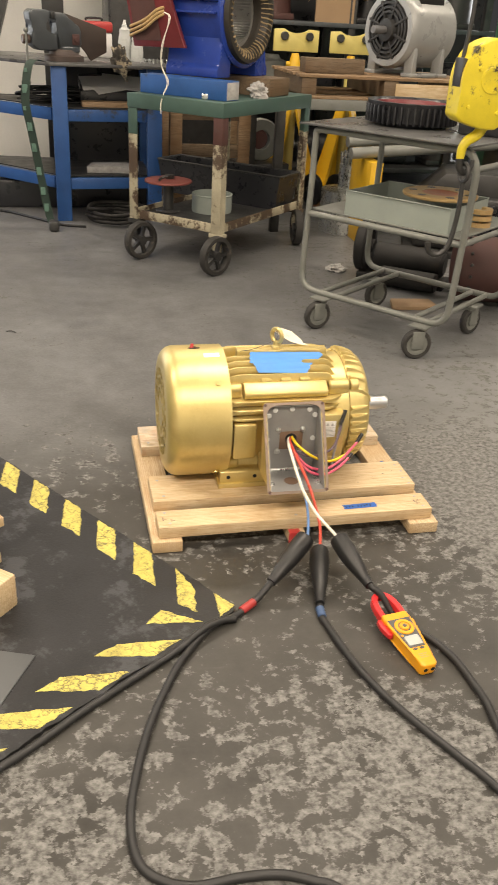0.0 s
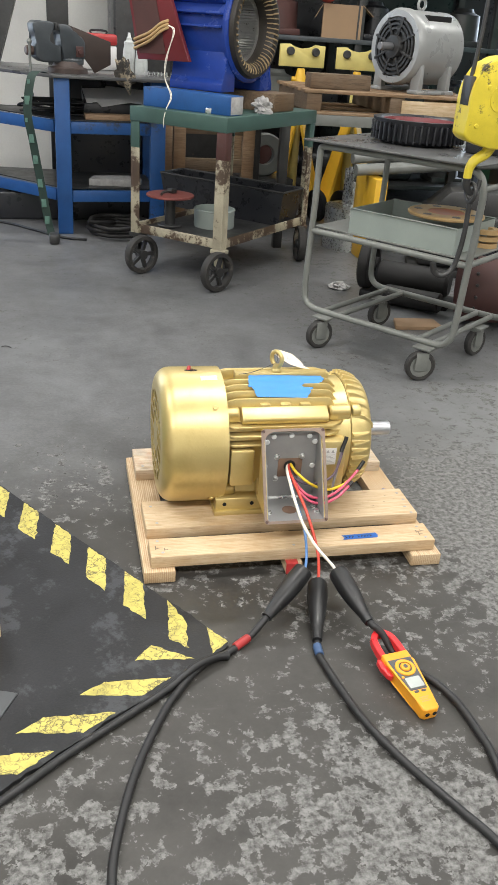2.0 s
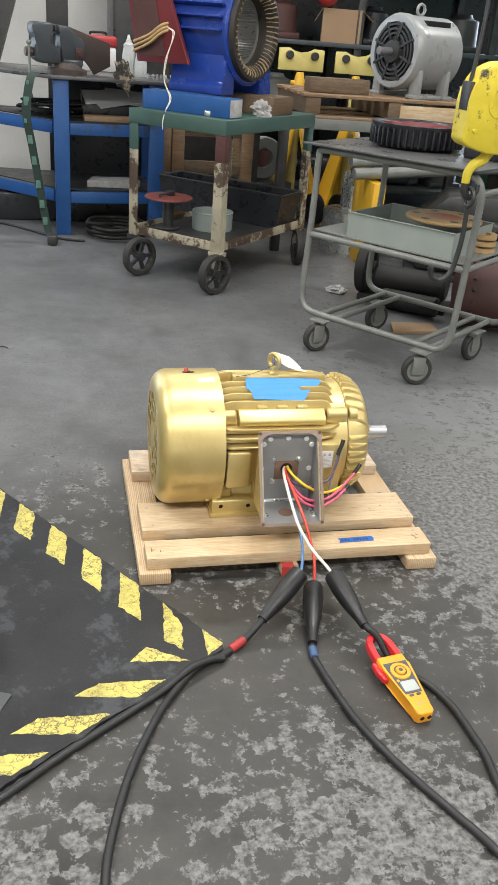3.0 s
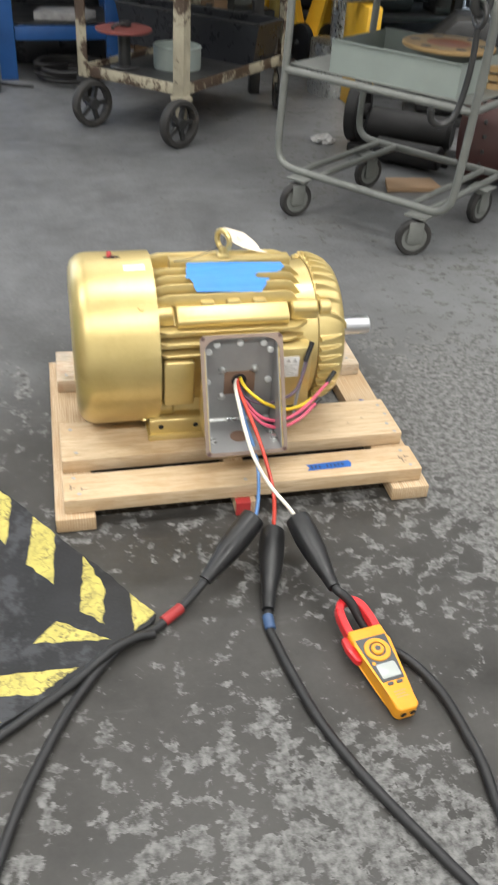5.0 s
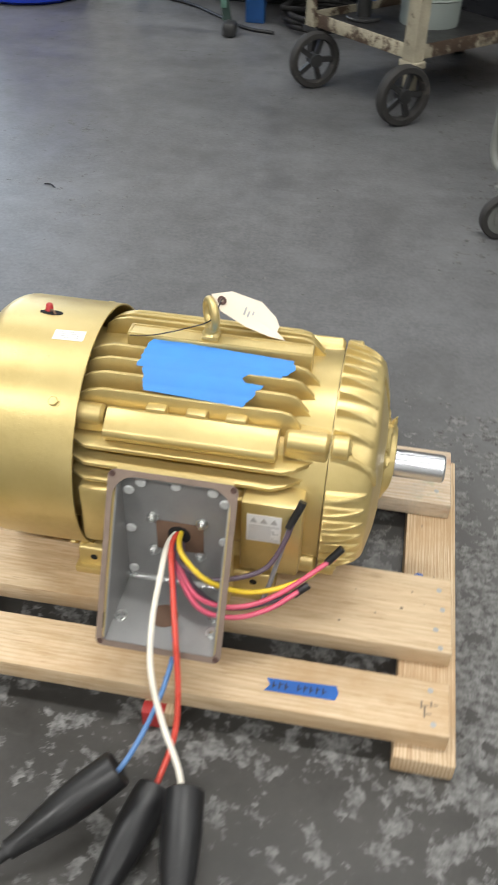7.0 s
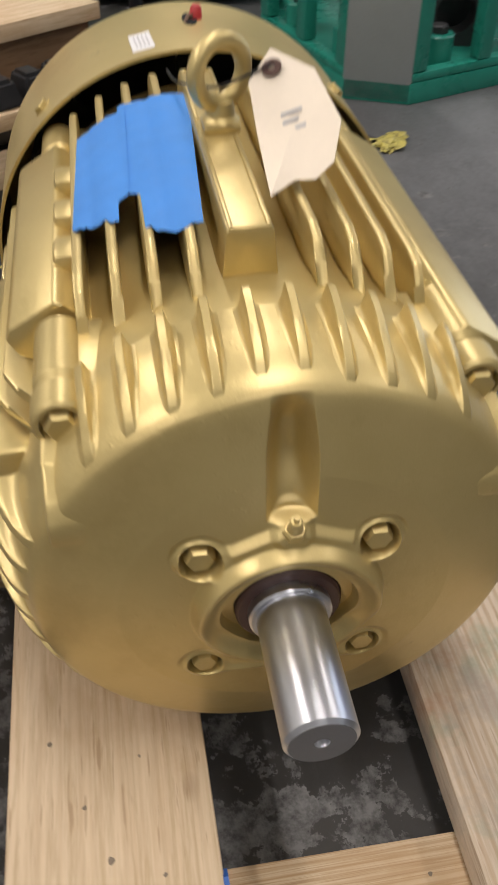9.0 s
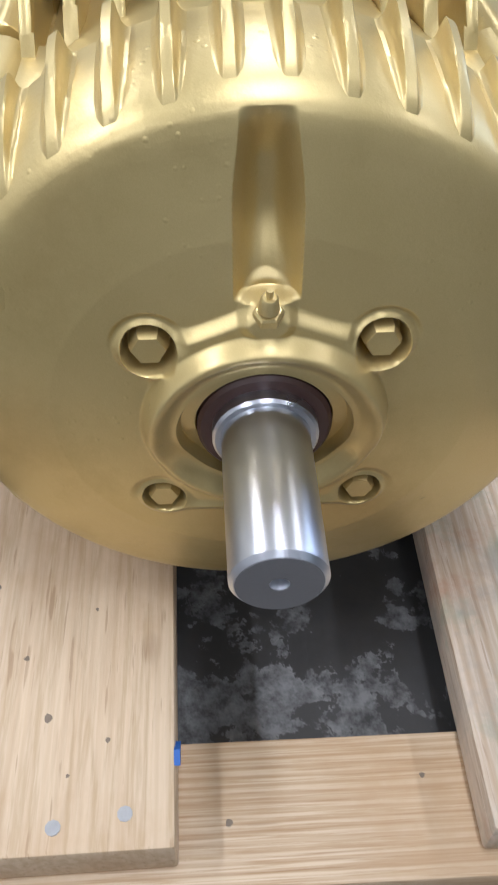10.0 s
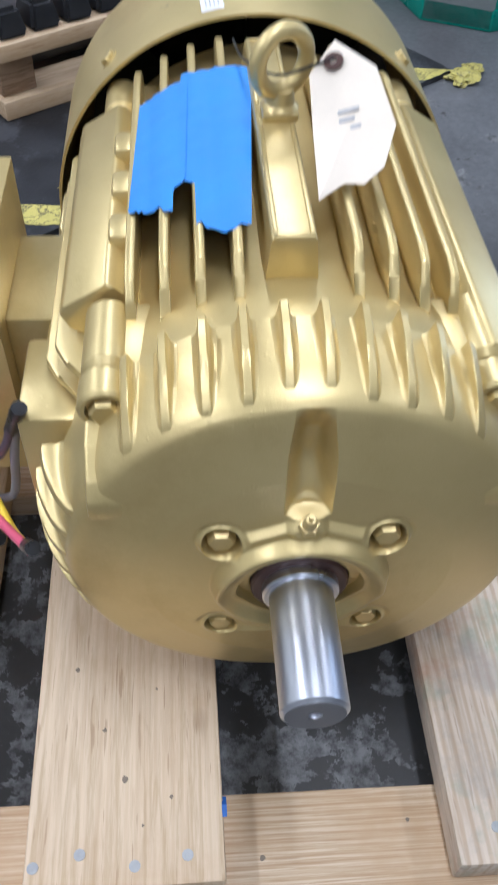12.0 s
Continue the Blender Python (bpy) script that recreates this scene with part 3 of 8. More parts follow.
bm = bmesh.new()
box(bm, (-7, -6, -0.1), (9, 6.9, 0))
setting("floor", bm, CONCRETE, "worn grey concrete workshop floor with peeling pale patches", "floor")
bm = bmesh.new()
box(bm, (-7.2, -6, 0), (-7, 6.9, 4.6))
setting("wall_west", bm, WALLGREY, "plain grey painted workshop wall", "wall")
bm = bmesh.new()
box(bm, (9, -6, 0), (9.2, 6.9, 4.6))
setting("wall_east", bm, WALLGREY, "plain grey painted workshop wall", "wall")
bm = bmesh.new()
box(bm, (-7, -6.2, 0), (9, -6, 4.6))
setting("wall_south", bm, WALLWHITE, "plain painted workshop wall", "wall")
bm = bmesh.new()
for x0, x1, z0 in ((-7, -5.4, 0), (-5.4, -2.9, 3.5), (-2.9, 3.9, 0), (3.9, 6.5, 3.5), (6.5, 9, 0)):
    box(bm, (x0, 6.7, z0), (x1, 6.9, 4.6))
setting("wall_north", bm, WALLWHITE, "off-white painted workshop wall with two wide door openings", "wall")
bm = bmesh.new()
box(bm, (-7.2, -6.2, 4.6), (9.2, 6.9, 4.8))
setting("ceiling", bm, CEILING, "pale ribbed metal ceiling deck", "ceiling")


def ceiling_light(x, y):
    t = thing("ceiling_light", "long white fluorescent strip light under the ceiling", "ceiling light", pose(x, y, 4.6), "ceiling strip lights")
    b = bmesh.new()
    box(b, (-1.2, -0.15, -0.2), (1.2, 0.15, 0), 0.01)
    part("housing", b, WHITE, t, local=True)
    for k in (-0.07, 0.07):
        b = bmesh.new()
        rod(b, (-1.15, k, -0.23), (1.15, k, -0.23), 0.019, seg=12)
        part("tube", b, TUBEGLOW, t, "glowing fluorescent tube", local=True)
    return t


for lx, ly in LAMPS:
    ceiling_light(lx, ly)

# ---- pallet ----
DECK = 0.076
pallet = thing("pallet", "new pale pine pallet of sawn boards standing on the floor", "pallet", pose(0.11, -0.04, 0))


def board(lo, hi, mat, wob=0.0):
    b = bmesh.new()
    box(b, lo, hi, 0.003)
    m = Matrix.Translation((sum(v) / 2 for v in zip(lo, hi)))
    if wob:
        b.transform(m @ pose(0, 0, 0, 0, 0, wob) @ m.inverted())
    return part("board", b, mat, pallet)


board((-0.347, -0.402, 0.0), (-0.257, 0.312, 0.038), PINE_Y)
board((0.468, -0.402, 0.0), (0.563, 0.312, 0.038), PINE_Y, -0.3)
board((0.072, -0.398, 0.0), (0.122, 0.31, 0.038), PINE_Y)
board((-0.326, -0.380, 0.0383), (0.545, -0.283, DECK), PINE, 0.3)
board((-0.326, -0.226, 0.0383), (0.549, -0.063, DECK), PINE, 0.5)
board((-0.326, 0.136, 0.0383), (0.549, 0.302, DECK), PINE_STAINED, -0.4)


def nail(x, y, z=DECK):
    b = bmesh.new()
    rod(b, (x, y, z - 0.004), (x, y, z + 0.0006), 0.0048, seg=10)
    part("nail", b, NAIL, pallet, "flat zinc nail head")


for x, y in ((0.533, -0.133), (0.527, -0.09), (0.522, -0.178), (0.53, -0.215), (-0.30, -0.1), (-0.29, -0.2), (-0.3, -0.3), (-0.29, -0.36),
             (0.52, -0.36), (0.515, -0.30), (0.1, -0.36), (0.52, 0.17), (0.525, 0.27), (-0.3, 0.17)):
    nail(x, y)
for x, y, z, w in ((0.419, -0.162, DECK, 0.006), (0.463, -0.143, DECK, 0.009), (0.48, -0.103, DECK, 0.006), (0.502, -0.127, DECK, 0.004), (0.382, -0.116, DECK, 0.004), (0.523, -0.027, 0.0382, 0.008), (0.499, 0.104, 0.0382, 0.006), (0.36, -0.19, DECK, 0.007)):
    b = bmesh.new()
    o = [(x + w * (0.45 + 0.3 * noise.noise((x * 90, k, 0))) * math.cos(k * 0.7) * 0.7, y + w * (0.3 + 0.3 * noise.noise((y * 90, k, 3))) * math.sin(k * 0.7)) for k in range(9)]
    prism(b, o, 0.0005, pose(0, 0, z - 0.0002))
    part("dent", b, STAMP, pallet, "small dark dent in the wood")
b = bmesh.new()
prism(b, [(0.480, 0.069), (0.489, 0.0768), (0.4985, 0.0745), (0.492, 0.0655)], 0.004, xz(-0.0565))
part("tape_scrap", b, TAPEDARK, pallet, "scrap of blue tape on the board edge")
b = bmesh.new()
box(b, (0.0715, -0.4025, 0.001), (0.107, -0.397, 0.0375), 0.001)
box(b, (0.071, -0.3995, 0.0375), (0.107, -0.381, 0.0388), 0.0005)
part("red_paint_mark", b, BRIGHTRED, pallet, "bright red spray paint mark on the board end")
for x, y, w in ((-0.31, -0.345, 0.02), (-0.285, -0.35, 0.012), (0.50, -0.335, 0.014), (0.515, -0.33, 0.01), (0.505, -0.35, 0.02)):
    b = bmesh.new()
    box(b, (x, y, DECK + 0.0004), (x + 0.003, y + w, DECK + 0.0008))
    box(b, (x + 0.004, y + w * 0.3, DECK + 0.0004), (x + 0.012, y + w * 0.3 + 0.002, DECK + 0.0008))
    part("stamp_mark", b, STAMP, pallet, "small faded stamped mark")
# small strip of dark blue tape with handwriting that stays as bars
label = thing("tape_label", "dark blue tape strip with black handwriting, stuck on a pallet board", "tape", pose(0.315, -0.338, DECK + 0.0008, 0, 0, 2))
b = bmesh.new()
prism(b, [(-0.058, -0.011), (-0.05, 0.0), (-0.056, 0.012), (0.054, 0.014), (0.058, 0.002), (0.053, -0.012)], 0.0006)
part("strip", b, TAPEDARK, label, local=True)
b = bmesh.new()
for k in range(9):
    if k != 3:
        box(b, (-0.046 + k * 0.0098, -0.005, 0.0005), (-0.0435 + k * 0.0098, 0.006, 0.001))
        box(b, (-0.046 + k * 0.0098, -0.001 + 0.003 * (k % 2), 0.0005), (-0.0395 + k * 0.0098, 0.001 + 0.003 * (k % 2), 0.001))
part("handwriting_bars", b, INK, label, "black pen strokes", local=True)

# ---- the gold electric motor ----
ZC = 0.279
motor = thing("electric_motor", "gold-painted cast-iron electric motor with open conduit box on a pallet", "electric motor", pose(0.08, 0, DECK))


def arc_z(R, y):
    return ZC + math.sqrt(max(1e-6, R * R - y * y))


AX = lambda x: Matrix(((0, 0, 1, x), (1, 0, 0, 0), (0, 1, 0, ZC), (0, 0, 0, 1)))

# stator housing: core, fins, pads, ears, feet
b = bmesh.new()
lathe(b, [(-0.12, 0), (-0.12, 0.168), (-0.07, 0.172), (0.235, 0.172), (0.262, 0.176), (0.3085, 0.1785), (0.3085, 0)], AX(0), 96)
frame_core = part("housing", b, GOLD, motor)
FIN_Y = (0.041, 0.067, 0.092, 0.117)
RT = 0.2045


def top_fin(y, R=RT):
    zb, zt = arc_z(0.166, y), arc_z(R, y)
    e = 0.02 * (1 - abs(y) / 0.125)
    o = [(-0.094, zb), (-0.088, zt - 0.016), (-0.074, zt - 0.006), (-0.05, zt), (0.228 + e, zt), (0.244 + e, zt - 0.004), (0.255 + e, zt - 0.016), (0.265 + e, zb + 0.010), (0.290, zb + 0.002), (0.290, zb - 0.01), (-0.094, zb - 0.01)]
    f = bmesh.new()
    prism(f, o, 0.0075, xz(y + 0.00375), 0.0024)
    return part("cooling_fin", f, GOLD, frame_core)


for s in (-1, 1):
    for y in FIN_Y:
        top_fin(s * y)


def side_fin(s, dz, x0=-0.094, x1=0.285, R=0.203):
    yb, yt = math.sqrt(0.166**2 - dz * dz), math.sqrt(R * R - dz * dz)
    o = [(x0, yb), (x0 + 0.006, yt - 0.014), (x0 + 0.03, yt), (x1 - 0.06, yt), (x1 - 0.04, yt - 0.01), (x1 - 0.015, yb + 0.008), (x1, yb), (x1, yb - 0.01), (x0, yb - 0.01)]
    f = bmesh.new()
    m = Matrix(((1, 0, 0, 0), (0, s, 0, 0), (0, 0, 1, ZC + dz - 0.00375), (0, 0, 0, 1)))
    prism(f, o, 0.0075, m, 0.0024)
    return part("cooling_fin", f, GOLD, frame_core)


for s in (-1, 1):
    for dz in (0.097, 0.072, 0.047):
        side_fin(s, dz, x1=0.302 if dz > 0.09 else 0.29)
for dz in (0.022, -0.003, -0.028, -0.053, -0.078):
    side_fin(1, dz)
for s in (-1, 1):
    # long flat pad on the shoulder, with the casting bumps beside the last fin
    f = bmesh.new()
    o = [(s * 0.130, 0.424), (s * 0.136, 0.4275), (s * 0.170, 0.4065), (s * 0.1735, 0.398), (s * 0.166, 0.384), (s * 0.12, 0.36), (s * 0.10, 0.40)]
    prism(f, o if s > 0 else o[::-1], 0.268 if s < 0 else 0.340, yz(-0.037), 0.003)
    part("shoulder_pad", f, GOLD, frame_core)
    for x in (0.022, 0.085, 0.147) if s < 0 else ():
        f = bmesh.new()
        box(f, (x, min(s * 0.112, s * 0.1365), 0.405), (x + 0.034, max(s * 0.112, s * 0.1365), arc_z(RT, 0.117) - 0.013), 0.006)
        part("casting_bump", f, GOLD, frame_core)
    for x0, x1 in ((0.240, 0.3075), (-0.095, -0.042)):
        for dz in (0.128, -0.128):
            f = bmesh.new()
            rod(f, (x0, s * 0.1335, ZC + dz), (x1, s * 0.1335, ZC + dz), 0.0178, seg=24, bevel=0.005)
            box(f, (x0, min(s * 0.10, s * 0.148), ZC + dz - (0.004 if dz > 0 else -0.004) - 0.022), (x1, max(s * 0.10, s * 0.148), ZC + dz + 0.012), 0.006)
            part("bolt_ear", f, GOLD, frame_core)
# lifting lug along the top
f = bmesh.new()
prism(f, [(-0.024, 0.44), (-0.0195, 0.4855), (-0.018, 0.487), (0.010, 0.487), (0.0115, 0.4855), (0.016, 0.44)], 0.298, yz(-0.036), 0.002)
lug = part("lifting_lug", f, GOLD, motor)
f = bmesh.new()
for lo, hi in (((-0.035, -0.0183, 0.4866), (0.080, -0.0148, 0.4884)), ((-0.035, 0.0068, 0.4866), (0.080, 0.0103, 0.4884)), ((-0.0355, -0.0183, 0.4866), (-0.0315, 0.0103, 0.4884)),
               ((0.114, -0.0183, 0.4866), (0.261, -0.0148, 0.4884)), ((0.114, 0.0068, 0.4866), (0.261, 0.0103, 0.4884)), ((0.2575, -0.0183, 0.4866), (0.2615, 0.0103, 0.4884))):
    box(f, lo, hi, 0.0009)
part("raised_border", f, GOLD, lug)
# flat panels on the conduit side
f = bmesh.new()
box(f, (-0.074, -0.2055, 0.195), (0.0, -0.15, 0.315), 0.008)
part("side_panel", f, GOLD, motor)
f = bmesh.new()
box(f, (0.188, -0.211, 0.190), (0.283, -0.15, 0.34), 0.006)
part("side_panel", f, GOLD, motor)
f = bmesh.new()
box(f, (0.035, -0.2355, 0.2), (0.16, -0.15, 0.335), 0.006)
part("conduit_mount", f, GOLD, motor)


def foot(x0, x1, s):
    f = bmesh.new()
    y0, y1 = sorted((s * 0.085, s * 0.178))
    box(f, (x0 - 0.006, y0, DECK), (x1 + 0.006, y1, DECK + 0.016), 0.004)
    o = [(s * 0.06, 0.088), (s * 0.168, 0.088), (s * 0.166, 0.130), (s * 0.136, 0.137), (s * 0.128, 0.2), (s * 0.06, 0.2)]
    prism(f, o if s > 0 else o[::-1], x1 - x0, yz(x0), 0.004)
    rib = [(s * 0.10, 0.12), (s * 0.160, 0.128), (s * 0.146, 0.2), (s * 0.10, 0.2)]
    for x in (x0 + 0.004, x1 - 0.016):
        prism(f, rib if s > 0 else rib[::-1], 0.012, yz(x), 0.003)
    ft = part("foot", f, GOLD, motor)
    for x in (x0 + 0.028, x1 - 0.03):
        h = bmesh.new()
        rod(h, (x, s * 0.1605, 0.111), (x, s * 0.1672, 0.111), 0.0065, seg=14)
        part("drain_hole", h, BLACK, ft, "small black disc painted as a hole")


for s in (-1, 1):
    foot(-0.105, 0.04, s)
    foot(0.14, 0.236, s)

# fan cover: spun shell with a slotted back
f = bmesh.new()
RC = 0.2125
prof = [(-0.08, RC - 0.003), (-0.08, RC), (-0.231, RC)]
for k in range(1, 9):
    t = radians(90 * k / 8)
    prof.append((-0.231 - 0.045 * math.sin(t), RC - 0.045 + 0.045 * math.cos(t)))
prof += [(-0.2775, 0.15), (-0.2775, 0.148), (-0.274, 0.148), (-0.273, RC - 0.05), (-0.231, RC - 0.0035)]
lathe(f, prof, AX(0), 128, close=True)
cover = part("fan_cover", f, GOLD, motor, "smooth gold-painted fan cover")
f = bmesh.new()
for r0, r1 in ((0.0, 0.05), (0.078, 0.086), (0.112, 0.118), (0.143, 0.152)):
    if r0 == 0:
        rod(f, (-0.2775, 0, ZC), (-0.274, 0, ZC), r1, seg=48)
    else:
        ring(f, (-0.2775, 0, ZC), (-0.274, 0, ZC), r1, r0, seg=64)
for n, r0, r1 in ((8, 0.045, 0.08), (12, 0.084, 0.114), (16, 0.116, 0.146)):
    for k in range(n):
        m = AX(-0.2775) @ pose(0, 0, 0, 0, 0, 360 * k / n)
        box(f, (r0, -0.005, 0.0003), (r1, 0.005, 0.0032), m=m)
part("grille", f, GOLD, cover, "slotted gold grille of the fan cover")
f = bmesh.new()
rod(f, (-0.253, 0, ZC), (-0.245, 0, ZC), 0.185, seg=64)
fan = part("fan", f, BLACKPAINT, motor, "black cooling fan inside the cover")
for k in range(8):
    f = bmesh.new()
    box(f, (0.05, -0.004, 0), (0.18, 0.004, 0.03), m=AX(-0.245) @ pose(0, 0, 0, 0, 0, 45 * k))
    part("fan_blade", f, BLACKPAINT, fan)
for a in (46, 134, 226, 314):
    m = AX(-0.118) @ pose(0, 0, 0, 0, 0, a)
    c, d = m @ Vector((RC - 0.001, 0, 0)), m.to_3x3() @ Vector((1, 0, 0))
    f = bmesh.new()
    hexhead(f, c, d, 0.008, 0.006)
    rod(f, c - 0.0005 * d, c + 0.0015 * d, 0.0105, seg=20)
    part("cover_screw", f, GOLD, cover, "small hex screw")

def on_cover(x, s, lift):
    """A point on the fan cover: x along the axis, s metres round it from the top towards the conduit box."""
    a = s / RC
    return Vector((x, -(RC + lift) * math.sin(a), ZC + (RC + lift) * math.cos(a)))


def cover_patch(outline, lift, thick, material, name, parent, label=""):
    g = bmesh.new()
    lo = [g.verts.new(on_cover(x, s, lift)) for x, s in outline]
    hi = [g.verts.new(on_cover(x, s, lift + thick)) for x, s in outline]
    g.faces.new(hi)
    g.faces.new(lo[::-1])
    n = len(outline)
    for k in range(n):
        g.faces.new((lo[k], lo[(k + 1) % n], hi[(k + 1) % n], hi[k]))
    return part(name, g, material, parent, label)


# The slot is a black patch on the shell, its depth only painted.
slot = [(-0.171 + 0.02 * math.cos(2 * math.pi * k / 24) * (1.0 if abs(math.cos(2 * math.pi * k / 24)) > 0.5 else 0.95), -0.006 + 0.0075 * math.sin(2 * math.pi * k / 24)) for k in range(24)]
cover_patch(slot, 0.0002, 0.0005, BLACK, "cover_slot", cover, "black oval patch painted as a slot")
f = bmesh.new()
rod(f, (-0.178, 0.012, ZC + RC - 0.01), (-0.176, 0.014, ZC + RC + 0.012), 0.008, 0.0055, seg=14, bevel=0.002)
part("wire_nut", f, BRIGHTRED, cover, "bright red wire nut in the slot")
f = bmesh.new()
tube(f, [(-0.16, 0.0, ZC + RC - 0.004), (-0.166, 0.004, ZC + RC + 0.004), (-0.175, 0.01, ZC + RC + 0.002)], 0.002, 8)
part("wire_stub", f, GASKET, cover)
cover_patch([(-0.148, 0.037), (-0.098, 0.034), (-0.098, 0.056), (-0.148, 0.058)], 0.0003, 0.0004, WHITE, "cover_label", cover, "small white printed label")
for k in range(4):
    cover_patch([(-0.141, 0.0405 + k * 0.004), (-0.106, 0.0385 + k * 0.004), (-0.106, 0.0395 + k * 0.004), (-0.141, 0.0415 + k * 0.004)], 0.0007, 0.0002, GREYINK, "print_bar", cover)

# drive-end bell: one turned and cast shell, finely divided so that the boss and the groove have soft edges
def step(a, c, v):
    t = min(1.0, max(0.0, (v - a) / (c - a)))
    return t * t * (3 - 2 * t)


EARS = [(sy * 0.0580, sz) for sy in (-1, 1) for sz in (0.0545, -0.0610)]
BELL = glide([(0.3105, 0.1835, 0), (0.332, 0.1825, 0), (0.349, 0.1800, 0), (0.362, 0.1768, 0), (0.3715, 0.1730, 0), (0.3780, 0.1680, 0), (0.3815, 0.1610, 0), (0.3845, 0.150, 0), (0.3893, 0.130, 0), (0.3928, 0.114, 0)], 14)
BELL = [(p.x, p.y) for p in BELL]
BELL += [(0.3928 + 0.0070 * k / 130, 0.114 - 0.0765 * k / 130) for k in range(1, 131)]


def seg_dist(y, z, a, c):
    ax, az, bx, bz = *a, *c
    t = ((y - ax) * (bx - ax) + (z - az) * (bz - az)) / ((bx - ax) ** 2 + (bz - az) ** 2)
    t = min(1.0, max(0.0, t))
    return math.hypot(y - ax - t * (bx - ax), z - az - t * (bz - az))


def blend_min(values, k):
    return -k * math.log(sum(math.exp(-v / k) for v in values))


def boss_lift(x, y, z):
    r = math.hypot(y, z)
    if r > 0.1815:
        return 0.0
    lift = 0.0
    if r < 0.125:
        ears = [math.hypot(y - ey, z - ez) for ey, ez in EARS]
        low = step(0.0, -0.03, z)
        web = blend_min([seg_dist(y, z, (-0.05, 0.052), (0, 0.073)) - 0.008, seg_dist(y, z, (0.05, 0.052), (0, 0.073)) - 0.008, r - 0.066, seg_dist(y, z, (-0.056, -0.069), (0.056, -0.069)) - 0.004] + [e - 0.0178 + 0.0025 * low for e in ears], 0.003)
        lift += (0.0062 - 0.0036 * low) * step(0.0012, -0.0050, web)
        lift += 0.0100 * step(0.0672, 0.0610, r) * (0.16 + 0.84 * step(-0.04, 0.035, z))
        lift += 0.0028 * step(0.0155, 0.0095, math.hypot(y, z - 0.076)) * step(0.058, 0.066, r)
        # the boss dishes down to the seal
        lift -= 0.0080 * step(0.0605, 0.0490, r) + 0.009 * step(0.0475, 0.0450, r)
        for e, (_, ez) in zip(ears, EARS):
            lift -= (0.0048 if ez > 0 else 0.0020) * step(-0.006, 0.012, z - ez) * step(0.021, 0.015, e) * step(0.066, 0.074, r)
            lift -= (0.0125 + max(0.0, lift)) * step(0.0144 - 0.0012 * low, 0.0110 - 0.0012 * low, e)
    if z > 0.06 and abs(y) < 0.03:
        # lubrication groove: a straight channel with a hollow floor, open at the shoulder
        wall = max(0.0, 1.0 - (abs(y) / (0.0160 - 0.0035 * step(0.125, 0.168, z))) ** 2.6)
        floor_x = 0.3670 + 0.016 * step(0.120, 0.084, z) + 0.012 * step(0.138, 0.173, z)
        lift += min(0.0, floor_x - x) * wall * step(0.0810, 0.0838, z)
    return lift


f = bmesh.new()
SEG = 1100
sweep = np.linspace(0, 2 * math.pi, 7201)
dense = 1 + 2.5 * np.exp(-((sweep - math.pi / 2) / 0.13) ** 2)
for ey, ez in EARS:
    dense += 1.4 * np.exp(-((sweep - math.atan2(ez, ey) % (2 * math.pi)) / 0.17) ** 2)
share = np.cumsum(dense) / dense.sum()
ANGLES = [float(v) for v in np.interp((np.arange(SEG) + 0.5) / SEG, share, sweep)]
rows = []
for x, r in BELL:
    row = []
    for a in ANGLES:
        y, z = r * math.cos(a), r * math.sin(a)
        row.append(f.verts.new((x + boss_lift(x, y, z), y, ZC + z)))
    rows.append(row)
for p, q in zip(rows, rows[1:]):
    for k in range(SEG):
        j = (k + 1) % SEG
        f.faces.new((p[k], p[j], q[j], q[k]))
bell = part("end_bell", f, GOLD, motor, "gold cast end bell with a raised bearing boss")
f = bmesh.new()
rod(f, (0.3095, 0, ZC), (0.3125, 0, ZC), 0.1812, seg=96)
part("bell_spigot", f, GOLD, bell)
for ey, ez in EARS:
    f = bmesh.new()
    hexhead(f, (0.3812, ey, ZC + ez), (1, 0, 0), 0.0102 if ez > 0 else 0.0095, 0.0170 if ez > 0 else 0.0145)
    part("boss_bolt", f, GOLD, bell, "gold-painted hex bolt head")
f = bmesh.new()
hexhead(f, (0.4020, 0, ZC + 0.0765), (0.35, 0, 1), 0.0075, 0.006)
rod(f, (0.4040, 0, ZC + 0.082), (0.4065, 0, ZC + 0.0915), 0.0052, 0.0042, seg=14, bevel=0.001)
rod(f, (0.4063, 0, ZC + 0.091), (0.4077, 0, ZC + 0.0965), 0.0018, seg=8)
part("grease_fitting", f, GOLD, bell, "small gold-painted grease fitting")


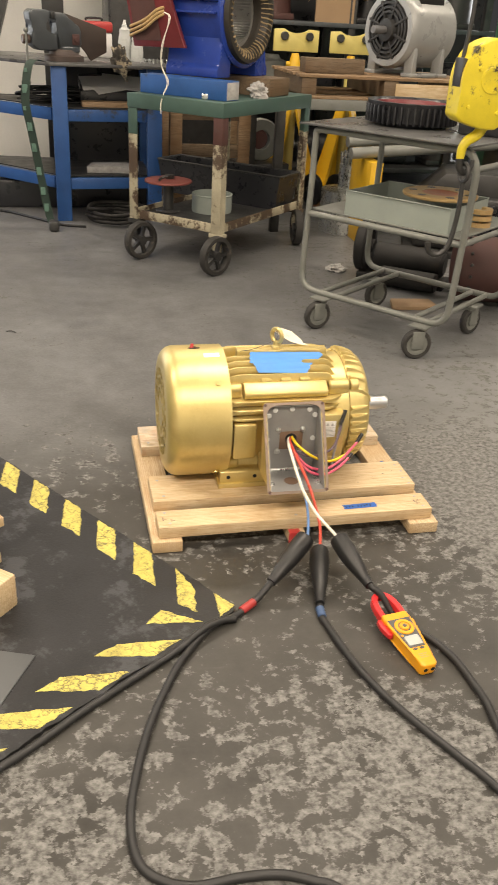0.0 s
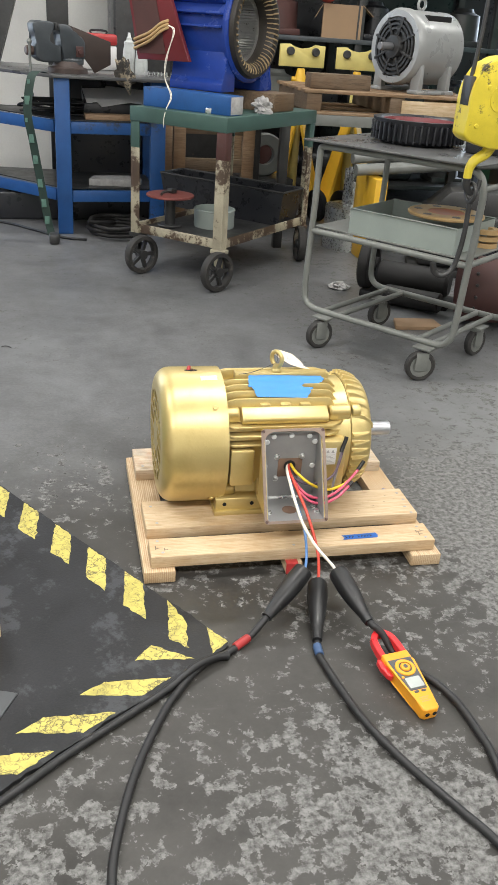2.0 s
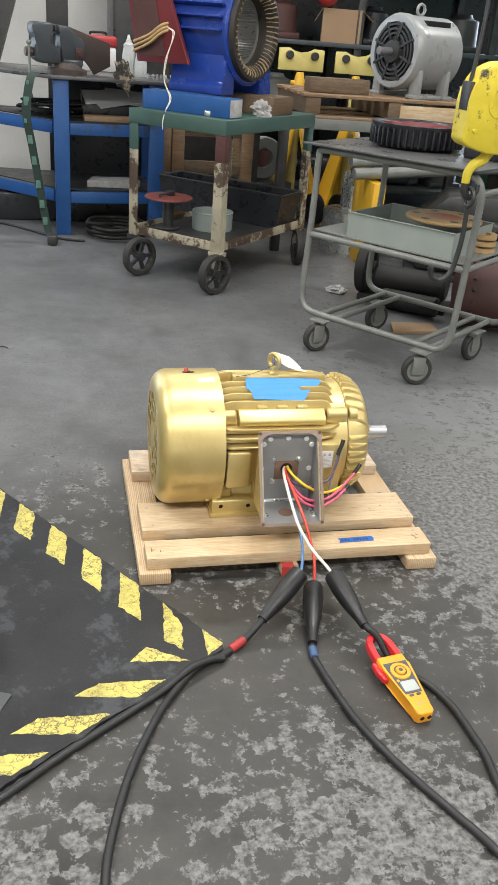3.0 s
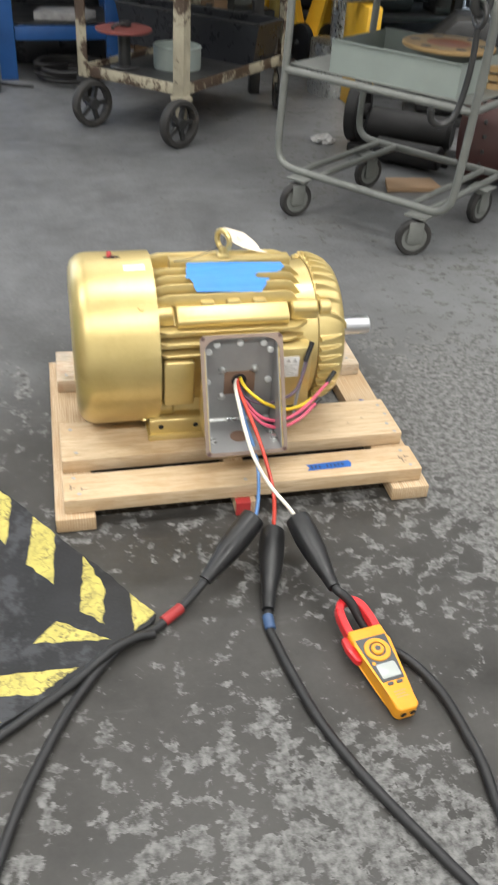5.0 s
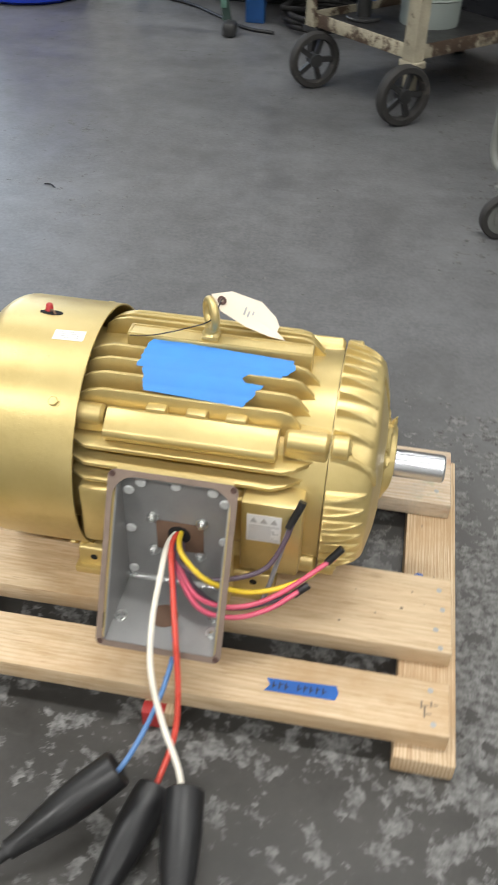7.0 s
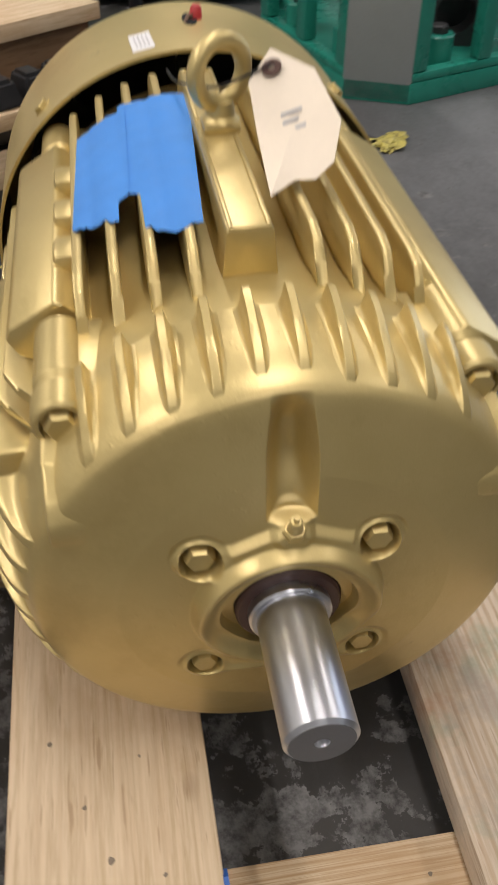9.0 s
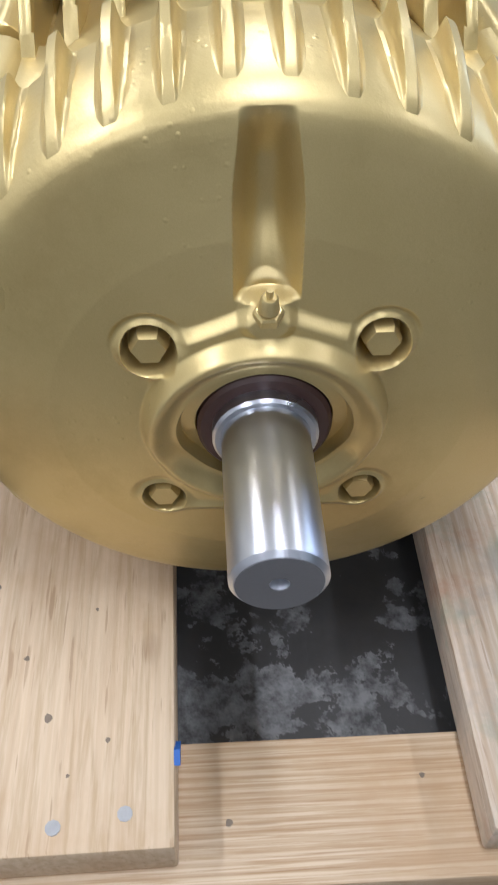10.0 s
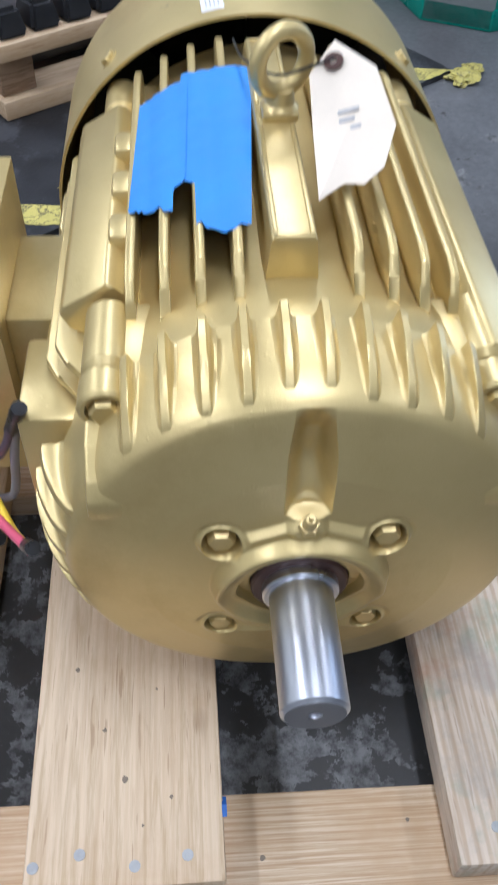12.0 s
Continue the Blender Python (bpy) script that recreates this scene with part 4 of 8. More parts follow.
def bell_fin(off, side=0):
    """A rounded rib that stands up from the rim of the bell and fades into its shoulder."""
    g = bmesh.new()
    cut = [-0.0100, -0.0080, -0.0062, -0.0050, -0.0042, -0.0036, -0.0030, -0.0022, 0, 0.0022, 0.0030, 0.0036, 0.0042, 0.0050, 0.0062, 0.0080, 0.0100]
    prof = [(x, r) for x, r in BELL[::2] if r > (0.1730 if side == 0 and abs(off) < 0.02 else 0.1690)]
    n, lines = len(prof), []
    run = [0.0]
    for p, q in zip(prof, prof[1:]):
        run.append(run[-1] + math.hypot(q[0] - p[0], q[1] - p[1]))
    for i, (x, r) in enumerate(prof):
        x1, r1 = prof[min(i + 1, n - 1)]
        x0, r0 = prof[max(i - 1, 0)]
        nx, nr = -(r1 - r0), x1 - x0
        ln = math.hypot(nx, nr)
        nx, nr = nx / ln, nr / ln
        t = run[i] / run[-1]
        h = 0.0165 * (1 - t**1.5) * (0.96 + 0.04 * step(0, 0.08, t))
        line = []
        for w in cut:
            w = w * (1 - 0.35 * t * t)
            sh = 0.66 * step(0.0043, 0.0024, abs(w)) + 0.22 * step(0.0060, 0.0036, abs(w)) + 0.12 * step(0.0100, 0.0042, abs(w))
            d = h * sh - 0.0004 - 0.0012 * step(0.85, 1.0, t) - (0.0008 if sh < 0.02 else 0.0)
            o = off + w
            q = math.sqrt(max(1e-6, r * r - o * o))
            tilt = q / r
            line.append((x + max(0.001 - 0.001 * i, 0) + nx * d, o + 0.25 * nr * d * o / r, q + nr * d * tilt))
        lines.append(line)
    if side == 0:
        grid = [[g.verts.new((x, o, ZC + q)) for x, o, q in line] for line in lines]
    elif side == 2:
        grid = [[g.verts.new((x, o, ZC - q)) for x, o, q in line] for line in lines]
    else:
        grid = [[g.verts.new((x, side * q, ZC + o)) for x, o, q in line] for line in lines]
    for p, q in zip(grid, grid[1:]):
        for k in range(len(cut) - 1):
            g.faces.new((p[k], p[k + 1], q[k + 1], q[k]))
    g.faces.new(grid[0])
    bmesh.ops.recalc_face_normals(g, faces=g.faces)
    return part("bell_fin", g, GOLD, bell)


for k in range(10):
    bell_fin(-0.1175 + 0.0255 * k)
for off in (-0.11, -0.085, -0.06, 0.06, 0.085, 0.11):
    bell_fin(off, 2)
BOLT_Y = 0.1335
for s in (-1, 1):
    for dz in (0.062, 0.037, 0.012, -0.013, -0.038, -0.063, -0.088, -0.113):
        bell_fin(dz, s)
    for dz in (0.127, -0.130):
        up = math.copysign(1, dz)
        g = bmesh.new()
        ring(g, (0.3115, s * BOLT_Y, ZC + dz), (0.3385, s * BOLT_Y, ZC + dz), 0.0188, 0.0135, seg=32, bevel=0.0025)
        rod(g, (0.3115, s * BOLT_Y, ZC + dz), (0.330, s * BOLT_Y, ZC + dz), 0.0150, seg=24)
        o = [(0.3115, 0.120), (0.3375, 0.120), (0.354, 0.112), (0.374, 0.1), (0.3845, 0.086), (0.386, 0.070), (0.3115, 0.070)]
        o = [(x, ZC + up * z) for x, z in o]
        if up > 0:
            prism(g, o, 0.029, xz(s * BOLT_Y + 0.0145), 0.003)
        part("bell_ear", g, GOLD, bell)
        g = bmesh.new()
        rod(g, (0.3295, s * BOLT_Y, ZC + dz), (0.3325, s * BOLT_Y, ZC + dz), 0.0125, seg=24)
        hexhead(g, (0.3325, s * BOLT_Y, ZC + dz), (1, 0, 0), 0.0108, 0.0095)
        part("bell_bolt", g, GOLD, bell, "gold-painted hex bolt")

# shaft
f = bmesh.new()
ring(f, (0.374, 0, ZC), (0.4010, 0, ZC), 0.0365, 0.026, seg=48, bevel=0.002)
part("shaft_seal", f, SEAL, motor, "dark brown shaft seal")
f = bmesh.new()
prof = [(0.37, 0), (0.37, 0.0285), (0.4075, 0.0285), (0.409, 0.027), (0.409, 0.0242), (0.412, 0.0238), (0.4975, 0.0238), (0.5, 0.0213), (0.5, 0.0045), (0.4985, 0.004), (0.49, 0.002), (0.49, 0)]
lathe(f, prof, Matrix(((0, 0, 1, 0), (1, 0, 0, 0), (0, 1, 0, ZC), (0, 0, 0, 1))), 64)
shaft = part("shaft", f, STEEL, motor, "bright machined steel shaft")
f = bmesh.new()
lathe(f, [(0.4985, 0.0045), (0.5004, 0.0050), (0.5004, 0.0208), (0.4985, 0.0213)], Matrix(((0, 0, 1, 0), (1, 0, 0, 0), (0, 1, 0, ZC), (0, 0, 0, 1))), 64, close=True)
part("end_face", f, SHAFTEND, shaft, "dull turned end face with a centre hole")

# lifting eye
f = bmesh.new()
box(f, (0.083, -0.0145, 0.4865), (0.111, 0.0145, 0.4935), 0.003)
rod(f, (0.097, 0.0, 0.492), (0.097, 0.0, 0.499), 0.015, 0.0125, seg=24, bevel=0.002)
rod(f, (0.097, 0.0, 0.494), (0.097, 0.0, 0.508), 0.0125, 0.010, seg=20)
donut(f, (0.097, 0.0, 0.5285), (0.87, 0.5, 0), 0.0225, 0.0068)
part("lifting_eye", f, GOLD, motor, "gold-painted lifting eyebolt")

# conduit box: diagonally split tray with a flange rim
RIM = Vector((0, 0.128, 0.245)).normalized()
OUT = Vector((0, -0.245, 0.128)).normalized()
RM = Matrix(((1, 0, 0, 0.0), (0, RIM.y, OUT.y, -0.378), (0, RIM.z, OUT.z, 0.163), (0, 0, 0, 1)))


def plate_with_hole(g, outer, inner, depth, m):
    tmp = bmesh.new()
    loops = [[tmp.verts.new((x, y, z)) for x, y in loop] for loop in (outer, inner) for z in (0, depth)]
    ol, oh, il, ih = loops
    n = len(outer)
    for k in range(n):
        j = (k + 1) % n
        tmp.faces.new((oh[k], oh[j], ih[j], ih[k]))
        tmp.faces.new((ol[j], ol[k], il[k], il[j]))
        tmp.faces.new((ol[k], ol[j], oh[j], oh[k]))
        tmp.faces.new((il[j], il[k], ih[k], ih[j]))
    return join(g, tmp, m)


def soft_rect(x0, y0, x1, y1, rb, rt, n=8):
    out = []
    for cx, cy, a, r in ((x1 - rt, y1 - rt, 0, rt), (x0 + rt, y1 - rt, 90, rt), (x0 + rb, y0 + rb, 180, rb), (x1 - rb, y0 + rb, 270, rb)):
        for k in range(n + 1):
            t = radians(a + 90 * k / n)
            out.append((cx + r * math.cos(t), cy + r * math.sin(t)))
    return out


f = bmesh.new()
plate_with_hole(f, soft_rect(0, 0, 0.192, 0.276, 0.012, 0.012), soft_rect(0.0085, 0.0085, 0.1835, 0.2675, 0.010, 0.034), 0.0022, RM)
conduit = part("conduit_box", f, RIMSTEEL, motor, "open grey sheet-steel conduit box with a brownish flange")
f = bmesh.new()
box(f, (0.012, -0.239, 0.168), (0.18, -0.2365, 0.398), 0.001)
part("back_panel", f, BOXSTEEL, conduit, "grey primed box interior", smooth=False)
for x in (0.0115, 0.1785):
    f = bmesh.new()
    vs = [f.verts.new((x + dx, y, z)) for dx in (0, 0.002) for y, z in ((-0.2368, 0.397), (-0.252, 0.397), (-0.372, 0.1685), (-0.2368, 0.1685))]
    for q in ((3, 2, 1, 0), (4, 5, 6, 7), (0, 1, 5, 4), (1, 2, 6, 5), (2, 3, 7, 6), (3, 0, 4, 7)):
        f.faces.new([vs[k] for k in q])
    part("side_wall", f, BOXSTEEL, conduit, smooth=False)
f = bmesh.new()
box(f, (0.0115, -0.372, 0.1665), (0.1805, -0.2368, 0.1688))
part("bottom_wall", f, BOXSTEEL, conduit, smooth=False)
f = bmesh.new()
box(f, (0.0115, -0.254, 0.396), (0.1805, -0.2368, 0.398))
part("top_wall", f, BOXSTEEL, conduit, smooth=False)
f = bmesh.new()
box(f, (0.0095, -0.2355, 0.166), (0.1825, -0.2340, 0.4), 0.0006)
for x in (0.0092, 0.1808):
    tmp = bmesh.new()
    vs = [tmp.verts.new((x + dx, y, z)) for dx in (0, 0.002) for y, z in ((-0.2342, 0.4), (-0.2515, 0.4), (-0.3735, 0.166), (-0.2342, 0.166))]
    for q in ((3, 2, 1, 0), (4, 5, 6, 7), (0, 1, 5, 4), (1, 2, 6, 5), (2, 3, 7, 6), (3, 0, 4, 7)):
        tmp.faces.new([vs[k] for k in q])
    join(f, tmp)
box(f, (0.0092, -0.3735, 0.1645), (0.1828, -0.2342, 0.1662))
box(f, (0.0092, -0.2515, 0.3986), (0.1828, -0.2342, 0.4003))
part("outer_shell", f, GOLD, conduit, "gold-painted outside of the box", smooth=False)
# Fillet in brighter zinc than the sheet: the bend's reflection is in the colour.
f = bmesh.new()
arc = [(0.0, 0.0)] + [(0.007 - 0.007 * math.sin(radians(a)), 0.007 - 0.007 * math.cos(radians(a))) for a in range(0, 91, 15)]
prism(f, arc, 0.165, Matrix(((0, 0, 1, 0.0135), (-1, 0, 0, -0.239), (0, 1, 0, 0.1688), (0, 0, 0, 1))))
part("bend", f, ZINC, conduit, "rolled bend, zinc-bright to paint its highlight")
# Brown disc in place of an open knockout; its colour mimics the pine beneath.
f = bmesh.new()
rod(f, (0.09, -0.312, 0.169), (0.09, -0.312, 0.1695), 0.022, seg=28)
part("knockout", f, GASKET, conduit, "brown disc standing in for the knockout hole")
for k, (x, z) in enumerate(((0.024, 0.36), (0.043, 0.378), (0.097, 0.38), (0.152, 0.377), (0.17, 0.358), (0.023, 0.28), (0.169, 0.278), (0.022, 0.189))):
    f = bmesh.new()
    rod(f, (x, -0.239, z), (x, -0.2435, z), 0.0082, seg=18, bevel=0.0016)
    part("rivet", f, RIVET, conduit, "pale zinc rivet head")
for x, z in ((0.058, 0.309), (0.135, 0.309), (0.058, 0.237), (0.132, 0.237)):
    f = bmesh.new()
    rod(f, (x, -0.239, z), (x, -0.2405, z), 0.0095, seg=18)
    hexhead(f, (x, -0.2405, z), (0, -1, 0), 0.0072, 0.0055)
    rod(f, (x, -0.245, z), (x, -0.2495, z), 0.0036, seg=10)
    part("mounting_nut", f, ZINC, conduit, "zinc nut and washer")
for x, y in ((0.024, -0.325), (0.168, -0.30), (0.17, -0.33)):
    f = bmesh.new()
    hexhead(f, (x, y, 0.1688), (0, 0, 1), 0.008, 0.008)
    rod(f, (x, y, 0.1688), (x, y, 0.1702), 0.0105, seg=18)
    part("ground_screw", f, ZINC, conduit, "zinc grounding screw")
# Dark brown caps paint the shade of the flange's corner holes.
for x, y in ((0.007, 0.007), (0.185, 0.007), (0.007, 0.269), (0.185, 0.269)):
    f = bmesh.new()
    lathe(f, [(0.0029, 0.0046), (0.0036, 0.0046), (0.0036, 0.0022), (0.0031, 0.0022), (0.0031, 0)], RM @ pose(x, y, 0), 14)
    part("corner_hole", f, SEAL, conduit)
f = bmesh.new()
box(f, (0.063, -0.2405, 0.243), (0.137, -0.239, 0.304), 0.0006)
part("gasket", f, GASKET, conduit, "brown gasket round the lead opening")
f = bmesh.new()
rod(f, (0.099, -0.2404, 0.279), (0.099, -0.241, 0.279), 0.018, seg=24)
part("lead_opening", f, BLACK, conduit, "black disc painted as the lead opening")
# warning label
f = bmesh.new()
box(f, (0.198, -0.2125, 0.262), (0.252, -0.211, 0.318), 0.0004)
plate = part("warning_label", f, WHITE, motor, "white printed warning label")
for k in range(3):
    f = bmesh.new()
    prism(f, [(0.203 + 0.016 * k, 0.302), (0.2145 + 0.016 * k, 0.302), (0.2088 + 0.016 * k, 0.313)], 0.0004, xz(-0.2124))
    part("warning_triangle", f, GREYINK, plate)
f = bmesh.new()
for k in range(7):
    box(f, (0.202, -0.2129, 0.267 + 0.0046 * k), (0.248 - 0.006 * (k % 3), -0.2123, 0.2685 + 0.0046 * k))
part("print_bars", f, GREYINK, plate, smooth=False)

# leads
def lead(pts, material, r=0.0042, label=""):
    g = bmesh.new()
    tube(g, pts, r, 10)
    return part("lead_wire", g, material, motor, label)


lead([(0.098, -0.232, 0.283), (0.086, -0.262, 0.277), (0.086, -0.31, 0.256), (0.089, -0.37, 0.228), (0.100, -0.425, 0.190), (0.128, -0.475, 0.146), (0.164, -0.525, 0.114), (0.180, -0.565, 0.098)], W_WHITE, 0.0046, "white lead wire")
lead([(0.100, -0.232, 0.283), (0.092, -0.262, 0.277), (0.105, -0.31, 0.244), (0.123, -0.37, 0.199), (0.138, -0.42, 0.145), (0.143, -0.470, 0.098), (0.127, -0.540, 0.052)], W_RED, 0.0046, "red lead wire")
lead([(0.102, -0.232, 0.276), (0.094, -0.262, 0.262), (0.104, -0.30, 0.21), (0.117, -0.36, 0.163), (0.116, -0.41, 0.140), (0.106, -0.465, 0.124), (0.092, -0.515, 0.113), (0.076, -0.552, 0.106)], W_BLUE, 0.004, "dull blue lead wire")
lead([(0.102, -0.23, 0.286), (0.104, -0.262, 0.282), (0.119, -0.28, 0.268), (0.157, -0.29, 0.24), (0.219, -0.27, 0.207), (0.291, -0.235, 0.212), (0.340, -0.206, 0.250)], W_YELLOW, 0.0042, "yellow lead wire")
lead([(0.098, -0.23, 0.276), (0.1, -0.262, 0.262), (0.11, -0.28, 0.243), (0.144, -0.3, 0.21), (0.199, -0.29, 0.191), (0.26, -0.26, 0.201), (0.338, -0.209, 0.246)], W_PINK, 0.0042, "pink lead wire")
lead([(0.097, -0.23, 0.27), (0.1, -0.264, 0.25), (0.115, -0.29, 0.226), (0.149, -0.31, 0.196), (0.199, -0.3, 0.178), (0.249, -0.28, 0.187), (0.290, -0.254, 0.207)], W_PINK, 0.0042, "pink lead wire")
lead([(0.1, -0.23, 0.28), (0.102, -0.262, 0.266), (0.11, -0.275, 0.253), (0.149, -0.283, 0.237), (0.197, -0.272, 0.238), (0.237, -0.25, 0.246), (0.26, -0.23, 0.286), (0.272, -0.215, 0.33)], W_PURPLE, 0.004, "dark purple-grey lead wire")
lead([(0.235, -0.262, 0.182), (0.243, -0.24, 0.2), (0.257, -0.226, 0.269), (0.268, -0.216, 0.318)], W_GREY, 0.004, "grey lead wire")
lead([(0.1, -0.23, 0.27), (0.112, -0.264, 0.245), (0.131, -0.285, 0.218), (0.181, -0.285, 0.179), (0.251, -0.264, 0.186), (0.294, -0.249, 0.206)], W_PURPLE, 0.004, "dark purple-grey lead wire")
for p0, p1 in (((0.264, -0.221, 0.308), (0.281, -0.205, 0.352)), ((0.327, -0.214, 0.238), (0.348, -0.2025, 0.264)), ((0.283, -0.256, 0.2), (0.304, -0.243, 0.214))):
    f = bmesh.new()
    p0, p1 = Vector(p0), Vector(p1)
    tube(f, [p0, p0.lerp(p1, 0.35), p0.lerp(p1, 0.75) + Vector((0.001, 0, 0.001)), p1], 0.0068, 10, taper=(0.9, 0.95))
    part("taped_end", f, BLACKTAPE, motor, "lead ends wrapped in black tape")


# blue masking tape over the fins
def drape(outline_fn, name, material, lift, nx=30, ny=16):
    """outline_fn(u, v) gives x and y on the fins; the tape sags a little between them."""
    g = bmesh.new()
    rows = []
    for thick in (0.0, 0.0006):
        sheet = []
        for i in range(nx + 1):
            row = []
            for j in range(ny + 1):
                x, y = outline_fn(i / nx, j / ny)
                near = min(abs(abs(y) - fy) for fy in FIN_Y)
                sag = 0.0016 * min(1.0, near / 0.012) ** 2
                z = arc_z(RT, y) - sag + lift + thick + 0.0007 * noise.noise((x * 60, y * 60, 3))
                row.append(g.verts.new((x, y, z)))
            sheet.append(row)
        rows.append(sheet)
    lo, hi = rows
    for i in range(nx):
        for j in range(ny):
            g.faces.new((hi[i][j], hi[i + 1][j], hi[i + 1][j + 1], hi[i][j + 1]))
            g.faces.new((lo[i][j + 1], lo[i + 1][j + 1], lo[i + 1][j], lo[i][j]))
    ring_ = [(i, 0) for i in range(nx)] + [(nx, j) for j in range(ny)] + [(i, ny) for i in range(nx, 0, -1)] + [(0, j) for j in range(ny, 0, -1)]
    for k in range(len(ring_)):
        (a, c), (d, e) = ring_[k], ring_[(k + 1) % len(ring_)]
        g.faces.new((lo[a][c], lo[d][e], hi[d][e], hi[a][c]))
    return g


def torn(v, seed, amp):
    return amp * (noise.noise((v * 5.0, seed, 0.0)) + 0.6 * noise.noise((v * 14.0, seed, 4.0)))


tape = thing("masking_tape", "two torn strips of bright blue masking tape over the motor fins", "tape", pose(0.1, -0.07, 0.47))
def strip_near(u, v):
    end = 0.226 + 0.012 * math.sin(3.1 * v) + torn(v, 9.2, 0.006)
    return 0.006 - 0.010 * v + torn(v, 1.5, 0.005) + u * end, -0.016 - 0.015 * u * (1 - v) - (0.061 - 0.0085 * step(0.72, 0.78, u)) * v


def strip_far(u, v):
    x = 0.000 + 0.016 * v + torn(v, 5.5, 0.005) + u * (0.195 + torn(v, 3.2, 0.006) - 0.04 * v)
    return x, -0.0705 - 0.0088 * step(0.81, 0.86, u) * (1 - v) - 0.043 * v - 0.006 * u


g = drape(strip_near, "strip", TAPEBLUE, 0.0004, 40, 20)
part("strip", g, TAPEBLUE, tape, "torn blue tape strip")
g = drape(strip_far, "strip", TAPEBLUE, 0.0012, 40, 16)
part("strip", g, TAPEBLUE, tape, "torn blue tape strip")

# manila tag wired to the lifting eye
tag = thing("manila_tag", "cream manila card tag with faint print, wired to the lifting eye", "tag", pose(0.12, 0.03, 0.5))
g = bmesh.new()
card = [(0.088, 0.040, 0.540), (0.116, 0.068, 0.533), (0.165, 0.077, 0.514), (0.190, 0.067, 0.495), (0.199, 0.052, 0.487), (0.197, 0.038, 0.4865), (0.214, 0.018, 0.484), (0.186, 0.0195, 0.4875), (0.150, 0.020, 0.499), (0.108, 0.020, 0.523)]
mid = (0.150, 0.047, 0.508)
vs = [(g.verts.new(p), g.verts.new(Vector(p) + Vector((0.0003, -0.0004, 0.0007)))) for p in [mid] + card]
for k in range(len(card)):
    a, c = vs[1 + k], vs[1 + (k + 1) % len(card)]
    g.faces.new((vs[0][1], a[1], c[1]))
    g.faces.new((vs[0][0], c[0], a[0]))
    g.faces.new((a[0], c[0], c[1], a[1]))
part("card", g, PAPER, tag)
tm = Matrix(((0.86, 0.12, 0.5, 0.148), (0.05, 0.93, -0.37, 0.046), (-0.50, 0.34, 0.79, 0.5095), (0, 0, 0, 1)))
g = bmesh.new()
for k in range(3):
    box(g, (-0.008 + 0.007 * k, -0.008, 0.0008), (-0.005 + 0.007 * k, 0.008 - 0.004 * (k % 2), 0.0011), m=tm)
part("print_bars", g, GREYINK, tag, "faint grey print", smooth=False)
g = bmesh.new()
ring(g, (0.1060, 0.0375, 0.5320), (0.1068, 0.0368, 0.5337), 0.0075, 0.003, seg=20)
part("eyelet", g, SEAL, tag, "brown reinforced eyelet")
g = bmesh.new()
tube(g, [(0.106, 0.037, 0.535), (0.097, 0.0, 0.518), (0.06, -0.018, 0.508), (0.01, -0.026, 0.494), (-0.028, -0.03, 0.4905)], 0.0011, 6)
part("tie_wire", g, BLACKTAPE, tag, "thin black tie wire")

# ---- cables and boots ----
def power_cable(boot, line, bands):
    t = thing("power_cable", "heavy black power cable with rubber end boot lying on the floor", "cable", pose(boot[0][0], boot[0][1], 0), "test power cables")
    g = bmesh.new()
    p0, p1 = Vector(boot[0]), Vector(boot[1])
    m, n = axis_frame(p0, p1)
    lathe(g, [(0.03, 0), (0.006, 0.020), (0, 0.0235), (0.003, 0.0275), (0.02, 0.0285), (0.06, 0.0282), (0.10, 0.0255), (0.14, 0.0195), (0.165, 0.0155), (0.175, 0.0142), (0.18, 0.0148), (n, 0.0128), (n, 0)], m, 28)
    for v in g.verts:
        v.co += 0.0016 * Vector((noise.noise(v.co * 28), noise.noise(v.co * 28 + Vector((7, 0, 0))), noise.noise(v.co * 28 + Vector((0, 7, 0)))))
    part("boot", g, RUBBER, t, "tapered black rubber boot")
    g = bmesh.new()
    tube(g, [p0.lerp(p1, 0.8)] + line, 0.0095, 14)
    part("cable", g, CABLE, t)
    for q0, q1, material, label in bands:
        g = bmesh.new()
        rod(g, q0, q1, 0.0115, seg=18, bevel=0.002)
        part("tape_band", g, material, t, label)
    return t


C = 0.0096
power_cable(((0.081, -0.535, 0.108), (-0.045, -0.648, 0.046)),
            [(-0.066, -0.664, 0.034), (-0.099, -0.686, 0.016), (-0.16, -0.73, C), (-0.235, -0.768, C), (-0.315, -0.864, C), (-0.37, -0.957, C), (-0.432, -1.093, C), (-0.478, -1.245, C), (-0.493, -1.342, C),
             (-0.484, -1.421, C), (-0.446, -1.464, C), (-0.386, -1.486, C), (-0.3, -1.483, C), (-0.225, -1.49, C), (-0.165, -1.515, C), (-0.11, -1.55, C), (0.1, -1.75, C), (0.3, -2.3, C), (0.25, -3.2, C)],
            [((-0.101, -0.687, 0.0155), (-0.143, -0.717, C + 0.002), REDTAPE, "band of red tape")])
power_cable(((0.129, -0.526, 0.052), (0.074, -0.728, 0.021)),
            [(0.069, -0.757, C), (0.073, -0.81, C), (0.082, -0.870, C), (0.107, -0.993, C), (0.146, -1.103, C), (0.190, -1.197, C), (0.236, -1.286, C), (0.278, -1.372, C), (0.36, -1.6, C), (0.5, -2.1, C), (0.55, -3.1, C)],
            [((0.0705, -0.738, 0.015), (0.0695, -0.772, 0.0105), BANDBLUE, "band of blue tape")])
